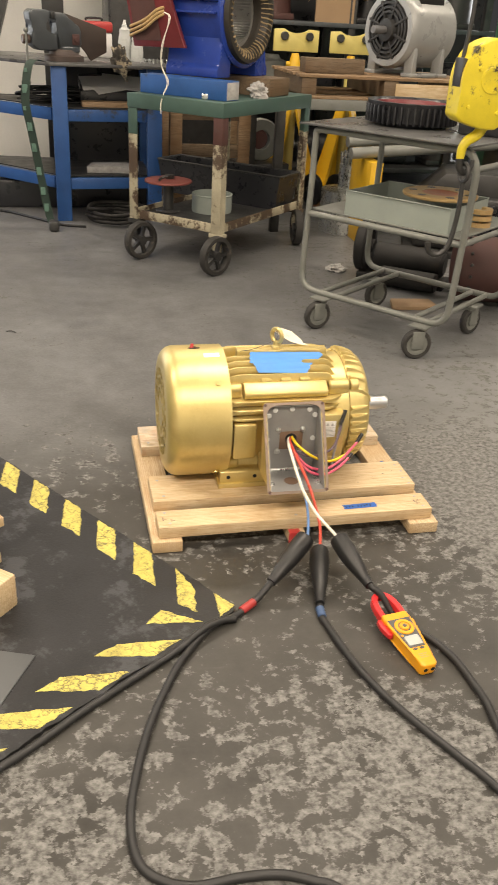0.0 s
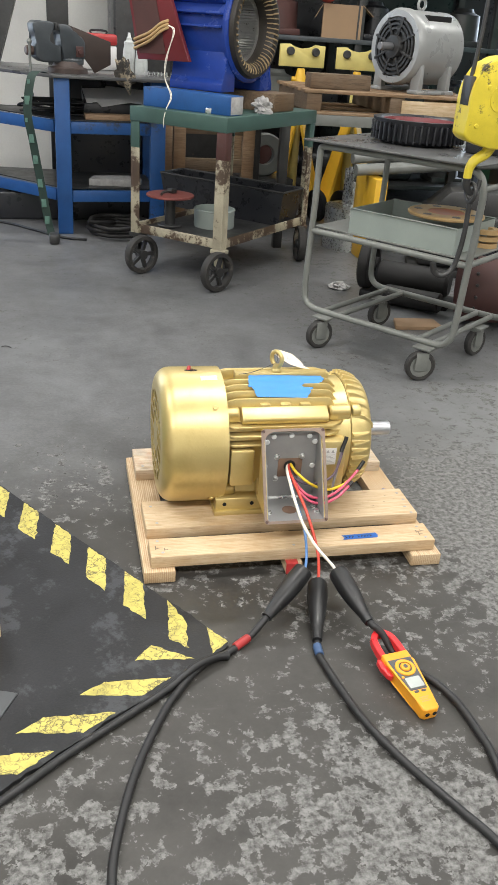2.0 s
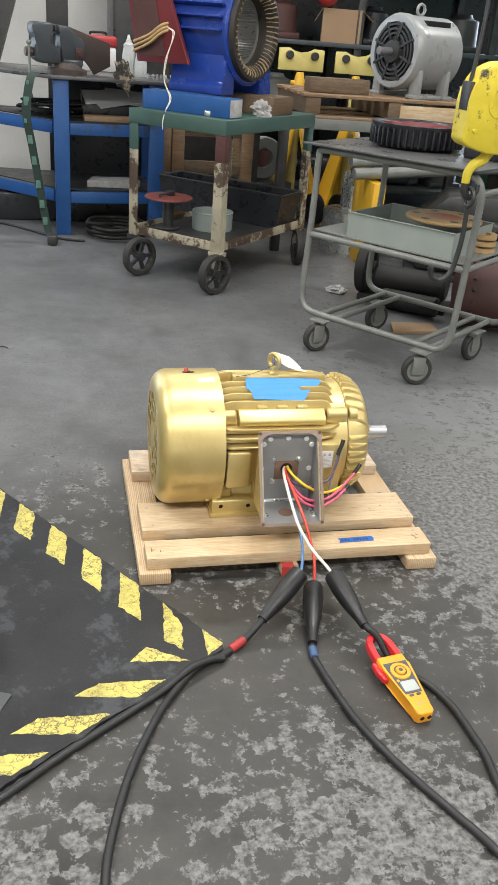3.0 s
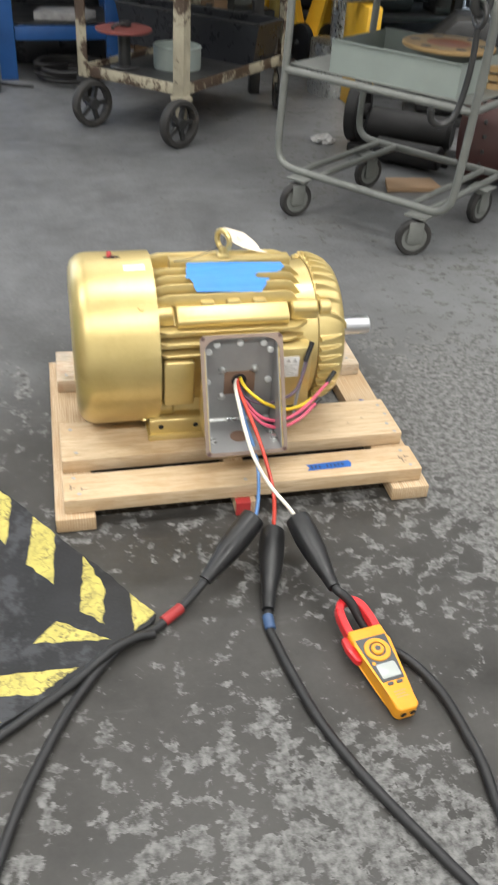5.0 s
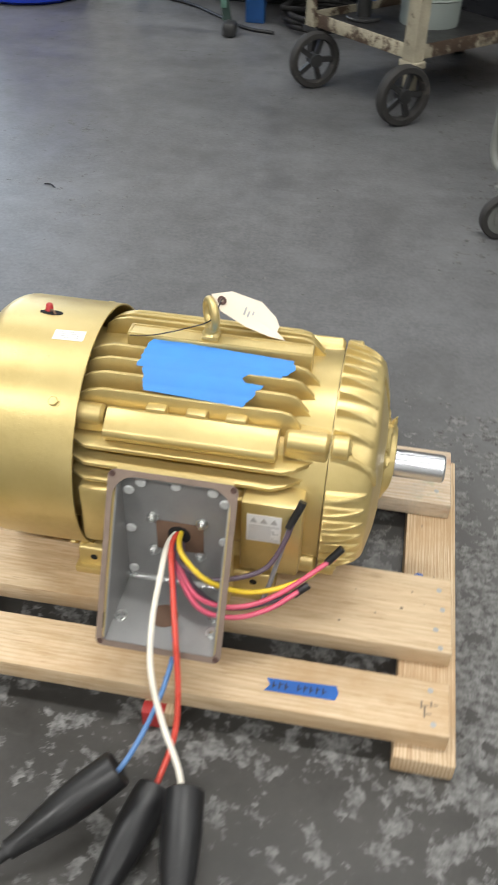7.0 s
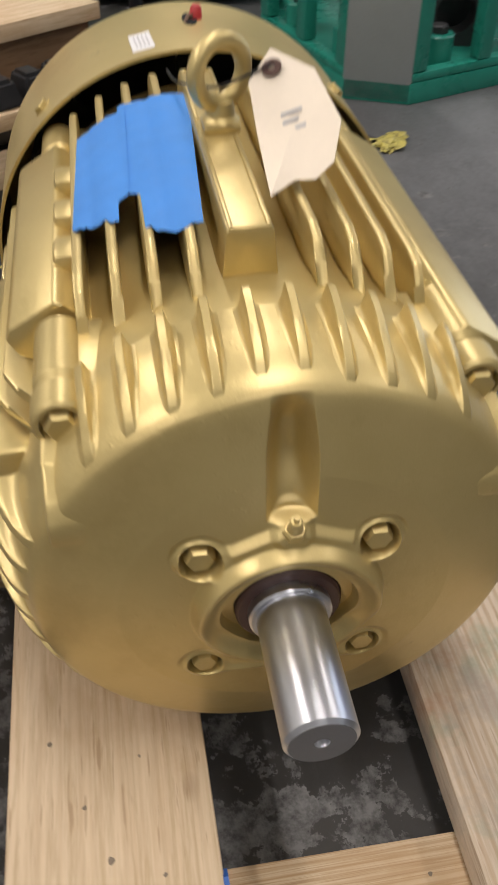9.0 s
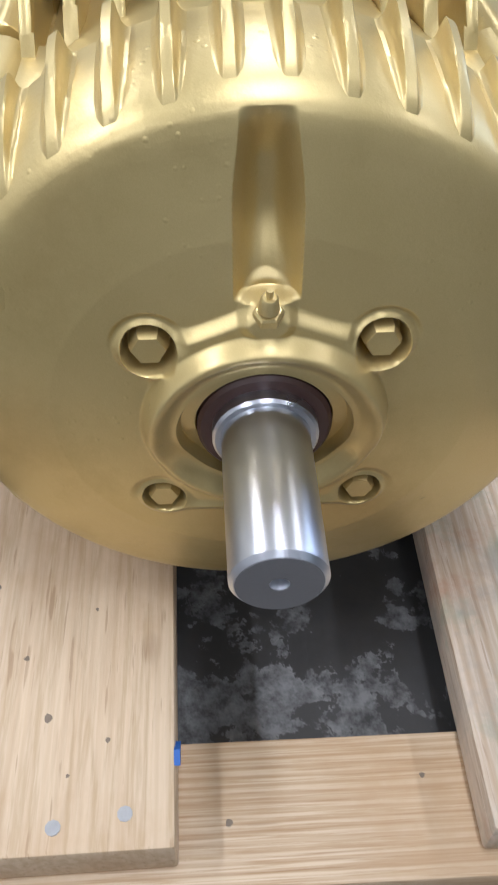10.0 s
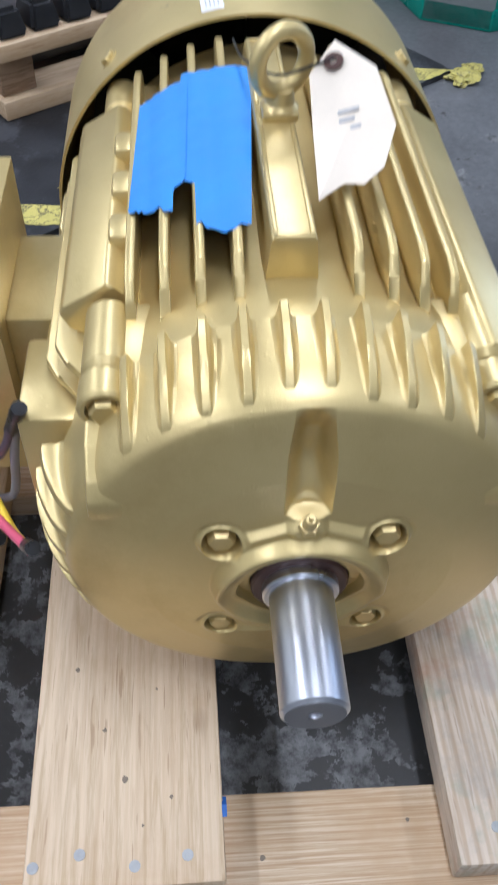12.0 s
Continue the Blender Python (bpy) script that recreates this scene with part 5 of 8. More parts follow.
power_cable(((0.178, -0.546, 0.100), (0.2075, -0.738, 0.074)),
            [(0.212, -0.745, 0.074), (0.222, -0.755, 0.070), (0.237, -0.768, 0.056), (0.252, -0.79, 0.03), (0.270, -0.82, 0.0105), (0.30, -0.862, C), (0.331, -0.905, C), (0.358, -0.98, C), (0.368, -1.08, C), (0.370, -1.14, C), (0.362, -1.215, C), (0.35, -1.4, C), (0.42, -1.9, C), (0.75, -2.6, C)], [])
t = thing("loose_cable", "heavy black rubber cable lying along the mat edge", "cable", pose(-0.4, -0.9, 0))
g = bmesh.new()
tube(g, [(-0.165, -0.745, C), (-0.2, -0.755, C + 0.008), (-0.255, -0.787, C + 0.014), (-0.33, -0.845, C + 0.004), (-0.403, -0.895, C), (-0.571, -1.014, C), (-0.683, -1.103, C), (-0.79, -1.18, C), (-1.0, -1.36, C), (-1.4, -1.9, C), (-1.7, -2.8, C)], 0.0095, 14)
part("cable", g, CABLE, t)

# ---- clamp meter ----
MM = Matrix.Translation((0.243, -0.832, 0.039)) @ pose(0, 0, 0, 0, 0, -81) @ pose(0, 0, 0, 0, 6.0, 0) @ Matrix.Scale(1.02, 4)
meter = thing("clamp_meter", "yellow and grey clamp meter with red jaws closed round a cable", "clamp meter", MM)


def mpart(name, g, material, parent=meter, label=""):
    return part(name, g, material, parent, label, local=True)


g = bmesh.new()
body = [(0.0, -0.036), (0.0, 0.036), (0.024, 0.037), (0.034, 0.033), (0.15, 0.024), (0.178, 0.0235), (0.186, 0.016), (0.186, -0.016), (0.178, -0.0235), (0.15, -0.024), (0.034, -0.033), (0.024, -0.037)]
prism(g, body, 0.034, pose(0, 0, -0.018), 0.005, seg=3)
meter_body = mpart("body", g, M_YELLOW, label="yellow plastic meter body")
g = bmesh.new()
prism(g, [(0.025, -0.032), (0.025, 0.032), (0.04, 0.0305), (0.09, 0.0265), (0.124, 0.0225), (0.124, -0.0225), (0.09, -0.0265), (0.04, -0.0305)], 0.002, pose(0, 0, 0.0152), 0.0008)
mpart("face_plate", g, M_GREY, meter_body, "dark grey face plate")
g = bmesh.new()
ring(g, (0.056, 0, 0.016), (0.056, 0, 0.0205), 0.0255, 0.0165, seg=40, bevel=0.0012)
rod(g, (0.056, 0, 0.016), (0.056, 0, 0.0235), 0.0125, seg=32, bevel=0.002)
mpart("dial", g, M_YELLOW, meter_body, "yellow rotary dial")
g = bmesh.new()
ring(g, (0.056, 0, 0.0168), (0.056, 0, 0.0178), 0.0165, 0.0125, seg=40)
rod(g, (0.056, 0, 0.0235), (0.056, 0, 0.0242), 0.0055, seg=24)
mpart("dial_mark", g, M_GREY, meter_body)
g = bmesh.new()
prism(g, rounded(0.087, -0.0195, 0.118, 0.0195, 0.003), 0.002, pose(0, 0, 0.0168), 0.0006)
mpart("screen", g, LCD, meter_body, "pale grey lcd screen")
for y in (-0.0095, 0.0095):
    g = bmesh.new()
    prism(g, rounded(0.1265, y - 0.006, 0.1325, y + 0.006, 0.0025), 0.0035, pose(0, 0, 0.0145), 0.0008)
    mpart("button", g, M_GREY, meter_body, "small dark button")
g = bmesh.new()
rod(g, (0.083, -0.021, 0.016), (0.083, -0.021, 0.019), 0.0035, seg=14)
mpart("button", g, M_YELLOW, meter_body, "small yellow button")
for y in (-0.0095, 0.0095):
    g = bmesh.new()
    rod(g, (0.1855, y, 0.0), (0.187, y, 0.0), 0.0055, seg=16)
    mpart("test_socket", g, BLACK, meter_body, "black disc painted as a test lead socket")
g = bmesh.new()
for k in range(3):
    box(g, (0.146 + 0.006 * k, -0.012, 0.0158), (0.148 + 0.006 * k, 0.012 - 0.004 * (k % 2), 0.0163))
mpart("print_bars", g, TAN, meter_body)
g = bmesh.new()
line = [(0.004, 0.029, 0.0), (-0.03, 0.0285, 0.0), (-0.062, 0.022, 0.0), (-0.078, 0.0, 0.0), (-0.062, -0.022, 0.0), (-0.03, -0.0285, 0.0), (0.004, -0.029, 0.0)]
pts = glide(line, 8)
tmp = bmesh.new()
rings = []
for k, p in enumerate(pts):
    d = (pts[min(k + 1, len(pts) - 1)] - pts[max(k - 1, 0)]).normalized()
    nrm = Vector((d.y, -d.x, 0))
    w = 0.008
    rings.append([tmp.verts.new(p + nrm * a + Vector((0, 0, c))) for a, c in ((-w, -0.009), (-w, 0.009), (-w + 0.002, 0.011), (w - 0.002, 0.011), (w, 0.009), (w, -0.009), (w - 0.002, -0.011), (-w + 0.002, -0.011))])
for a, c in zip(rings, rings[1:]):
    for j in range(8):
        tmp.faces.new((a[j], a[(j + 1) % 8], c[(j + 1) % 8], c[j]))
tmp.faces.new(rings[0])
tmp.faces.new(rings[-1][::-1])
join(g, tmp)
mpart("jaw", g, M_RED, label="red plastic clamp jaw")
g = bmesh.new()
prism(g, [(0.004, -0.036), (0.004, -0.048), (0.03, -0.05), (0.058, -0.044), (0.064, -0.036), (0.06, -0.029), (0.03, -0.033)], 0.016, pose(0, 0, -0.012), 0.003)
mpart("trigger", g, M_RED, label="red jaw trigger")

# ---- striped floor mat ----
UA = math.degrees(math.atan2(0.818, -0.575))
MATM = pose(-0.155, -0.69, 0.0005, 0, 0, UA)
mat_ob = thing("floor_mat", "black rubber anti-fatigue mat with torn yellow and black striped borders", "floor mat", MATM)
# in the mat's frame x runs along the border beside the pallet and y across the mat
g = bmesh.new()
edge = []
ML, MW = 1.44, 0.95
def rag(a, seed):
    return 0.006 * noise.noise((a * 9, seed, 0)) + 0.004 * noise.noise((a * 40, seed, 2))
n = 60
edge += [(ML * k / n, rag(ML * k / n, 1)) for k in range(n)]
edge += [(ML + rag(MW * k / n, 5), MW * k / n) for k in range(n)]
edge += [(ML - ML * k / n, MW + rag(ML * k / n, 8)) for k in range(n)]
edge += [(-0.012 + rag(MW - MW * k / n, 11) * 1.8, MW - MW * k / n) for k in range(n)]
prism(g, edge, 0.011)
sheet = part("rubber_sheet", g, MATBLACK, mat_ob, local=True)


def stripe(o):
    g = bmesh.new()
    cut = []
    for k in range(len(o)):
        a, c = Vector(o[k]), Vector(o[(k + 1) % len(o)])
        for s_ in range(12):
            p = a.lerp(c, s_ / 12)
            cut.append((p.x + 0.005 * noise.noise((p.x * 55, p.y * 55, 1)), p.y + 0.005 * noise.noise((p.x * 55, p.y * 55, 7))))
    prism(g, cut, 0.0006, pose(0, 0, 0.0110))
    part("yellow_stripe", g, MATYELLOW, mat_ob, "worn yellow stripe with dark cracks", local=True)


for k in range(8):
    u = 0.165 + 0.1705 * k
    if k == 0:
        stripe([(0.235, 0.002), (0.13, 0.028), (0.052, 0.094), (0.11, 0.108)])
    else:
        stripe([(u + 0.083, 0.003), (u, 0.003), (u - 0.122, 0.100), (u - 0.035, 0.104)])
stripe([(0.078, 0.002), (0.0, 0.002), (-0.006, 0.062)])
stripe([(0.122, 0.158), (0.012, 0.112), (0.106, 0.224)])
for k in range(4):
    v = 0.2 + 0.17 * k
    stripe([(0.098, v + 0.132), (0.0, v), (0.0, v + 0.092), (0.1, v + 0.2)])

# ---- green steel cart with the blue stator ----
area(0.498, 3.106, -0.002, 0.049, 1.047, 0.05)
def spoked_wheel(t, x, y, r, w, turn, rim_mat, hub_mat, spokes=6):
    """A wheel standing at (x, y) in the thing's own frame."""
    m = pose(x, y, r, 0, 0, turn) @ pose(0, 0, 0, 90, 0, 0)
    g = bmesh.new()
    lathe(g, [(-w / 2, r * 0.78), (-w / 2, r * 0.96), (-w / 4, r), (w / 4, r), (w / 2, r * 0.96), (w / 2, r * 0.78), (w / 4, r * 0.74), (-w / 4, r * 0.74)], m, 40, close=True)
    tyre = part("wheel", g, rim_mat, t, local=True)
    g = bmesh.new()
    lathe(g, [(-w * 0.55, 0), (-w * 0.55, r * 0.24), (w * 0.55, r * 0.24), (w * 0.55, 0)], m, 20)
    for k in range(spokes):
        box(g, (0, -r * 0.09, -w * 0.2), (r * 0.77, r * 0.09, w * 0.2), m=m @ pose(0, 0, 0, 0, 0, 360 * k / spokes))
    part("hub", g, hub_mat, tyre, local=True)
    return tyre


CARTM = pose(0.4975, 3.1065, 0, 0, 0, 46.9)
cart = thing("steel_cart", "steel shop cart with green top, chipped cream legs and wheels", "cart", CARTM)
g = bmesh.new()
box(g, (-0.52, -0.33, 0.862), (0.52, 0.33, 0.940), 0.004)
part("top", g, GREENPAINT, cart, "worn green steel top", local=True)
for sx in (-1, 1):
    for sy in (-1, 1):
        g = bmesh.new()
        x, y = sx * 0.485, sy * 0.295
        box(g, (min(x - sx * 0.025, x + sx * 0.03), y + sy * 0.022, 0.23), (max(x - sx * 0.025, x + sx * 0.03), y + sy * 0.03, 0.861), 0.001)
        box(g, (x + sx * 0.022 if sx > 0 else x - 0.03, min(y - sy * 0.03, y + sy * 0.021), 0.23), (x + 0.03 if sx > 0 else x - 0.022, max(y - sy * 0.03, y + sy * 0.021), 0.861), 0.001)
        leg = part("leg", g, CREAM, cart, "chipped cream angle-iron leg", local=True)
        g = bmesh.new()
        box(g, (min(x - sx * 0.0255, x + sx * 0.0312), y + sy * 0.021 if sy > 0 else y - 0.0312, 0.72), (max(x - sx * 0.0255, x + sx * 0.0312), y + 0.0312 if sy > 0 else y - 0.021, 0.8615), 0.001)
        box(g, (x + 0.021 if sx > 0 else x - 0.0312, min(y - sy * 0.0305, y + sy * 0.0208), 0.72), (x + 0.0312 if sx > 0 else x - 0.021, max(y - sy * 0.0305, y + sy * 0.0208), 0.8615), 0.001)
        part("leg_top", g, RUSTRED if (sx, sy) == (-1, -1) else GREENPAINT, leg, "rusty brown leg top" if (sx, sy) == (-1, -1) else "green-painted leg top", local=True)
        g = bmesh.new()
        box(g, (x - 0.022, y - 0.02, 0.10), (x + 0.022, y + 0.02, 0.229), 0.004)
        box(g, (x - 0.03, y - 0.045, 0.205), (x + 0.03, y + 0.045, 0.229), 0.003)
        part("caster_fork", g, CREAM if sy < 0 else DARKSTEEL, leg, local=True)
        wx, wy, wt = {(-1, -1): (-0.545, -0.325, -12), (-1, 1): (-0.535, 0.225, -14)}.get((sx, sy), (x - 0.03, y - 0.03, 40))
        spoked_wheel(cart, wx, wy, 0.114, 0.048, wt, DUSTYRUBBER, DARKSTEEL, 5)
for y in (-0.31, 0.31):
    g = bmesh.new()
    box(g, (-0.488, y - 0.004, 0.232), (0.488, y + 0.004, 0.285), 0.002)
    part("rail", g, CREAM, cart, local=True)
for x in (-0.5, 0.5):
    g = bmesh.new()
    box(g, (x - 0.004, -0.29, 0.232), (x + 0.004, 0.29, 0.285), 0.002)
    part("rail", g, CREAM, cart, local=True)
g = bmesh.new()
box(g, (-0.49, -0.3, 0.245), (0.49, 0.3, 0.256))
part("lower_shelf", g, DARKSTEEL, cart, local=True)


def on_cart(name, label, category, x, y, z, turn=0, group=""):
    return thing(name, label, category, CARTM @ pose(x, y, z, 0, 0, turn), group)


for x, hw, mat, lab in ((-0.37, 0.065, BLUEPAINT, "blue-painted timber beam with pale end grain lying on the cart"), (0.16, 0.12, DARKWOOD, "oily brown timber beam lying on the steel cart")):
    t = on_cart("timber_beam", lab, "timber", x, 0, 0.9405, 0, "timbers under the stator")
    g = bmesh.new()
    box(g, (-hw, -0.29, 0), (hw, 0.3, 0.1), 0.004)
    beam = part("beam", g, mat, t, local=True)
    g = bmesh.new()
    box(g, (-hw + 0.005, -0.2925, 0.005), (hw - 0.005, -0.2903, 0.095), 0.001)
    part("end_grain", g, RAG if mat is BLUEPAINT else DARKWOOD, beam, "pale end grain", local=True)

stator = thing("motor_stator", "glossy blue motor stator frame with exposed coil ends on timbers", "stator", CARTM @ pose(-0.01, 0.03, 1.0412) @ Matrix.Scale(1.08, 4))
SM = Matrix(((1, 0, 0, 0), (0, 0, -1, 0), (0, 1, 0, 0.305), (0, 0, 0, 1)))  # local z of the lathe runs to -y
g = bmesh.new()
lathe(g, [(0.14, 0.205), (0.14, 0.262), (0.155, 0.262), (0.165, 0.25), (0.165, 0.205)], SM, 64, close=True)
lathe(g, [(-0.2, 0.2), (-0.2, 0.25), (0.14, 0.25), (0.14, 0.2)], SM, 64, close=True)
shell = part("frame", g, STATORBLUE, stator, "glossy blue ribbed frame", local=True)
for k in range(15):
    a = 180 / 14 * k - 0
    g = bmesh.new()
    box(g, (0.245, -0.006, -0.185), (0.285, 0.006, 0.135), 0.003, m=SM @ pose(0, 0, 0, 0, 0, a))
    part("rib", g, STATORBLUE, shell, local=True)
for s in (-1, 1):
    g = bmesh.new()
    prism(g, [(s * 0.13, 0.0), (s * 0.26, 0.0), (s * 0.26, 0.04), (s * 0.235, 0.06), (s * 0.22, 0.2), (s * 0.13, 0.15)][:: s], 0.33, Matrix(((1, 0, 0, 0), (0, 0, -1, 0.18), (0, 1, 0, 0), (0, 0, 0, 1))), 0.006)
    part("foot", g, STATORBLUE, stator, local=True)
g = bmesh.new()
lathe(g, [(0.10, 0.165), (0.10, 0.225), (0.165, 0.24), (0.19, 0.232), (0.195, 0.21), (0.185, 0.185), (0.15, 0.165)], SM, 72, close=True)
rnd = random.Random(3)
coils = part("coil_ring", g, COIL, stator, "dark varnished coil ends with tan lacing", local=True)
for k in range(48):
    a = 2 * math.pi * k / 48
    g = bmesh.new()
    pts = [(rr * math.cos(a + off), rr * math.sin(a + off), zz) for rr, zz, off in ((0.215, 0.194, 0), (0.205, 0.197, 0.02), (0.19, 0.188, 0.04), (0.176, 0.172, 0.06 + rnd.uniform(-0.02, 0.03)), (0.166, 0.15, 0.07))]
    tube(g, pts, rnd.uniform(0.002, 0.0048), 6, 3)
    g.transform(SM)
    part("coil_lacing", g, LACING, coils, local=True)
g = bmesh.new()
lathe(g, [(-0.19, 0.148), (-0.19, 0.2), (0.10, 0.2), (0.10, 0.148)], SM, 72, close=True)
for k in range(60):
    box(g, (0.140, -0.0035, -0.19), (0.150, 0.0035, 0.10), m=SM @ pose(0, 0, 0, 0, 0, 6 * k))
part("core", g, STACK, stator, "bright slotted steel core", local=True)
PLM = Matrix(((0, 0, -1, -0.296), (1, 0, 0, 0), (0, 1, 0, 0), (0, 0, 0, 1)))
g = bmesh.new()
prism(g, [(0.013, 0.133), (0.345, 0.125), (0.405, 0.41), (0.46, 0.70), (0.27, 0.70), (0.142, 0.422)][::-1], 0.025, PLM, 0.004)
redplate = part("end_plate", g, REDPAINT, stator, "dark red terminal plate", local=True)
# Flat darker panel on the plate: shade of the open inside, put into colour.
g = bmesh.new()
prism(g, [(0.16, 0.16), (0.33, 0.155), (0.385, 0.41), (0.42, 0.66), (0.30, 0.66), (0.23, 0.42)][::-1], 0.003, PLM @ pose(0, 0, 0.0255))
part("inner_panel", g, RUSTRED, redplate, "darker panel painted as the shaded open inside", local=True)
for k in range(3):
    g = bmesh.new()
    tube(g, [(-0.318, 0.15, 0.285 + 0.016 * k), (-0.345, 0.18, 0.265 + 0.018 * k), (-0.35, 0.25, 0.215 + 0.02 * k), (-0.33, 0.36, 0.175 + 0.022 * k)], 0.0075, 8)
    part("lead_cable", g, TAN, stator, local=True)
g = bmesh.new()
k1 = 1 / 1.08
cordpts = [(-0.40, 0.16, 1.36), (-0.45, 0.089, 1.331), (-0.452, 0.124, 1.2), (-0.452, 0.137, 1.097), (-0.46, 0.091, 1.012), (-0.5, 0.084, 0.955), (-0.532, 0.08, 0.90), (-0.533, 0.08, 0.85)]
tube(g, [((x + 0.01) * k1, (y - 0.03) * k1, (z - 1.0412) * k1) for x, y, z in cordpts], 0.002, 8)
tube(g, [((x + 0.01 + 0.012 * math.sin(z * 20)) * k1, (y - 0.03) * k1, (z - 1.0412) * k1) for x, y, z in cordpts[:6]], 0.0025, 8)
part("white_cord", g, W_WHITE, stator, "thin white cord hanging down", local=True)

t = on_cart("hand_tool", "small steel clamp tool lying on the green cart", "tool", -0.40, -0.13, 0.9405, 30)
g = bmesh.new()
box(g, (-0.05, -0.018, 0), (0.03, 0.018, 0.03), 0.005)
rod(g, (0.03, 0.0, 0.012), (0.13, 0.01, 0.008), 0.006, seg=10)
rod(g, (0.02, -0.03, 0.01), (0.12, -0.025, 0.007), 0.005, seg=10)
part("body", g, ZINC, t, local=True)


def crumple(name, label, category, m, size, mat, seed, flat=0.6):
    t = thing(name, label, category, m)
    g = bmesh.new()
    bmesh.ops.create_icosphere(g, subdivisions=4, radius=1)
    for v in g.verts:
        n = 0.55 * noise.noise(v.co * 1.7 + Vector((seed, 0, 0))) + 0.3 * abs(noise.noise(v.co * 4.1 + Vector((0, seed, 0)))) + 0.12 * noise.noise(v.co * 9 + Vector((0, 0, seed)))
        v.co = v.co * (0.75 + n)
        v.co = Vector((v.co.x * size, v.co.y * size, (max(-0.55, v.co.z) + 0.55) * size * flat))
    part("cloth" if "rag" in name else "body", g, mat, t, local=True)
    return t


crumple("shop_rag", "crumpled grey shop rag lying on the green cart", "rag", CARTM @ pose(-0.06, -0.27, 0.9395), 0.062, RAG, 3.1, 0.9)
crumple("shop_rag", "crumpled pale rag scrap lying on the concrete floor", "rag", pose(1.127, 2.56, 0), 0.06, RAG, 7.7, 0.45)
t = on_cart("oil_tray", "long black oil drip tray on the cart's lower shelf", "tray", 0.315, 0.155, 0.2565, 90)
g = bmesh.new()
lo, hi = [(-0.44, -0.11), (0.44, -0.11), (0.44, 0.11), (-0.44, 0.11)], [(-0.475, -0.13), (0.475, -0.13), (0.475, 0.13), (-0.475, 0.13)]
a = [g.verts.new((x, y, 0.0)) for x, y in lo]
c = [g.verts.new((x, y, 0.21)) for x, y in hi]
d = [g.verts.new((x * 0.97, y * 0.94, 0.21)) for x, y in hi]
e = [g.verts.new((x * 0.97, y * 0.94, 0.012)) for x, y in lo]
g.faces.new(a[::-1])
g.faces.new(e)
for k in range(4):
    j = (k + 1) % 4
    g.faces.new((a[k], a[j], c[j], c[k]))
    g.faces.new((c[k], c[j], d[j], d[k]))
    g.faces.new((d[k], d[j], e[j], e[k]))
part("body", g, BLACKPAINT, t, local=True, smooth=False)
g = bmesh.new()
for k in range(4):
    p, q = hi[k], hi[(k + 1) % 4]
    rod(g, (p[0], p[1], 0.212), (q[0], q[1], 0.212), 0.007, seg=8)
part("rolled_rim", g, DARKSTEEL, t, local=True)
t = on_cart("steel_tin", "round grey-green steel tin on the cart's lower shelf", "tin", -0.10, 0.0, 0.2565)
g = bmesh.new()
lathe(g, [(0, 0), (0, 0.123), (0.01, 0.125), (0.1, 0.125), (0.105, 0.129), (0.11, 0.125), (0.11, 0.118), (0.02, 0.115), (0.02, 0)], None, 44)
part("body", g, GREYBOX, t, local=True)
t = on_cart("red_disc_fixture", "dull red round plate on a dark stand", "fixture", -0.31, 0.185, 0.2565)
g = bmesh.new()
rod(g, (0, 0, 0.178), (0, 0, 0.192), 0.145, seg=40, bevel=0.004)
part("plate", g, surface("dull_red_plate", (0.22, 0.06, 0.05), 0.55, 0, 0.3, 12, 200, 0.2), t, local=True)
g = bmesh.new()
rod(g, (0, 0, 0), (0, 0, 0.178), 0.032, seg=24, bevel=0.004)
rod(g, (0, 0, 0), (0, 0, 0.014), 0.075, seg=28, bevel=0.004)
rod(g, (0.04, 0.02, 0.1915), (0.04, 0.02, 0.215), 0.03, seg=20, bevel=0.004)
tube(g, [(0.04, 0.02, 0.21), (0.0, -0.01, 0.216), (-0.05, 0.02, 0.204), (-0.09, 0.0, 0.2)], 0.008, 8)
part("stand", g, DARKSTEEL, t, local=True)

# ---- grey tube trolley ----
area(1.152, 1.53, 0.033, 0.022, 1.033, -1.0)
TRM = pose(1.152, 1.53, 0, 0, 0, -50.2)
trolley = thing("tube_trolley", "grey tubular steel trolley with dark sheet top and swivel casters", "trolley", TRM)


def hoop(y):
    x0, x1, zb = -0.406, 0.410, 0.168
    pts = [(-0.33, y, 0.934), (-0.385, y, 0.928), (x0 + 0.012, y, 0.89), (x0 + 0.01, y, 0.7), (x0, y, 0.4), (x0 - 0.002, y, 0.25), (x0 + 0.015, y, 0.195), (x0 + 0.06, y, zb + 0.004), (x0 + 0.15, y, zb), (0.0, y, zb), (x1 - 0.12, y, zb),
           (x1 - 0.05, y, zb + 0.006), (x1 - 0.012, y, zb + 0.04), (x1, y, 0.26), (x1 + 0.012, y, 0.5), (x1 + 0.022, y, 0.78), (x1 + 0.02, y, 0.86), (x1 - 0.005, y, 0.915), (x1 - 0.06, y, 0.934), (0.2, y, 0.934), (0.0, y, 0.934), (-0.33, y, 0.934)]
    g = bmesh.new()
    tube(g, pts, 0.0155, 12, 5)
    return part("hoop", g, GREYTUBE, trolley, local=True)


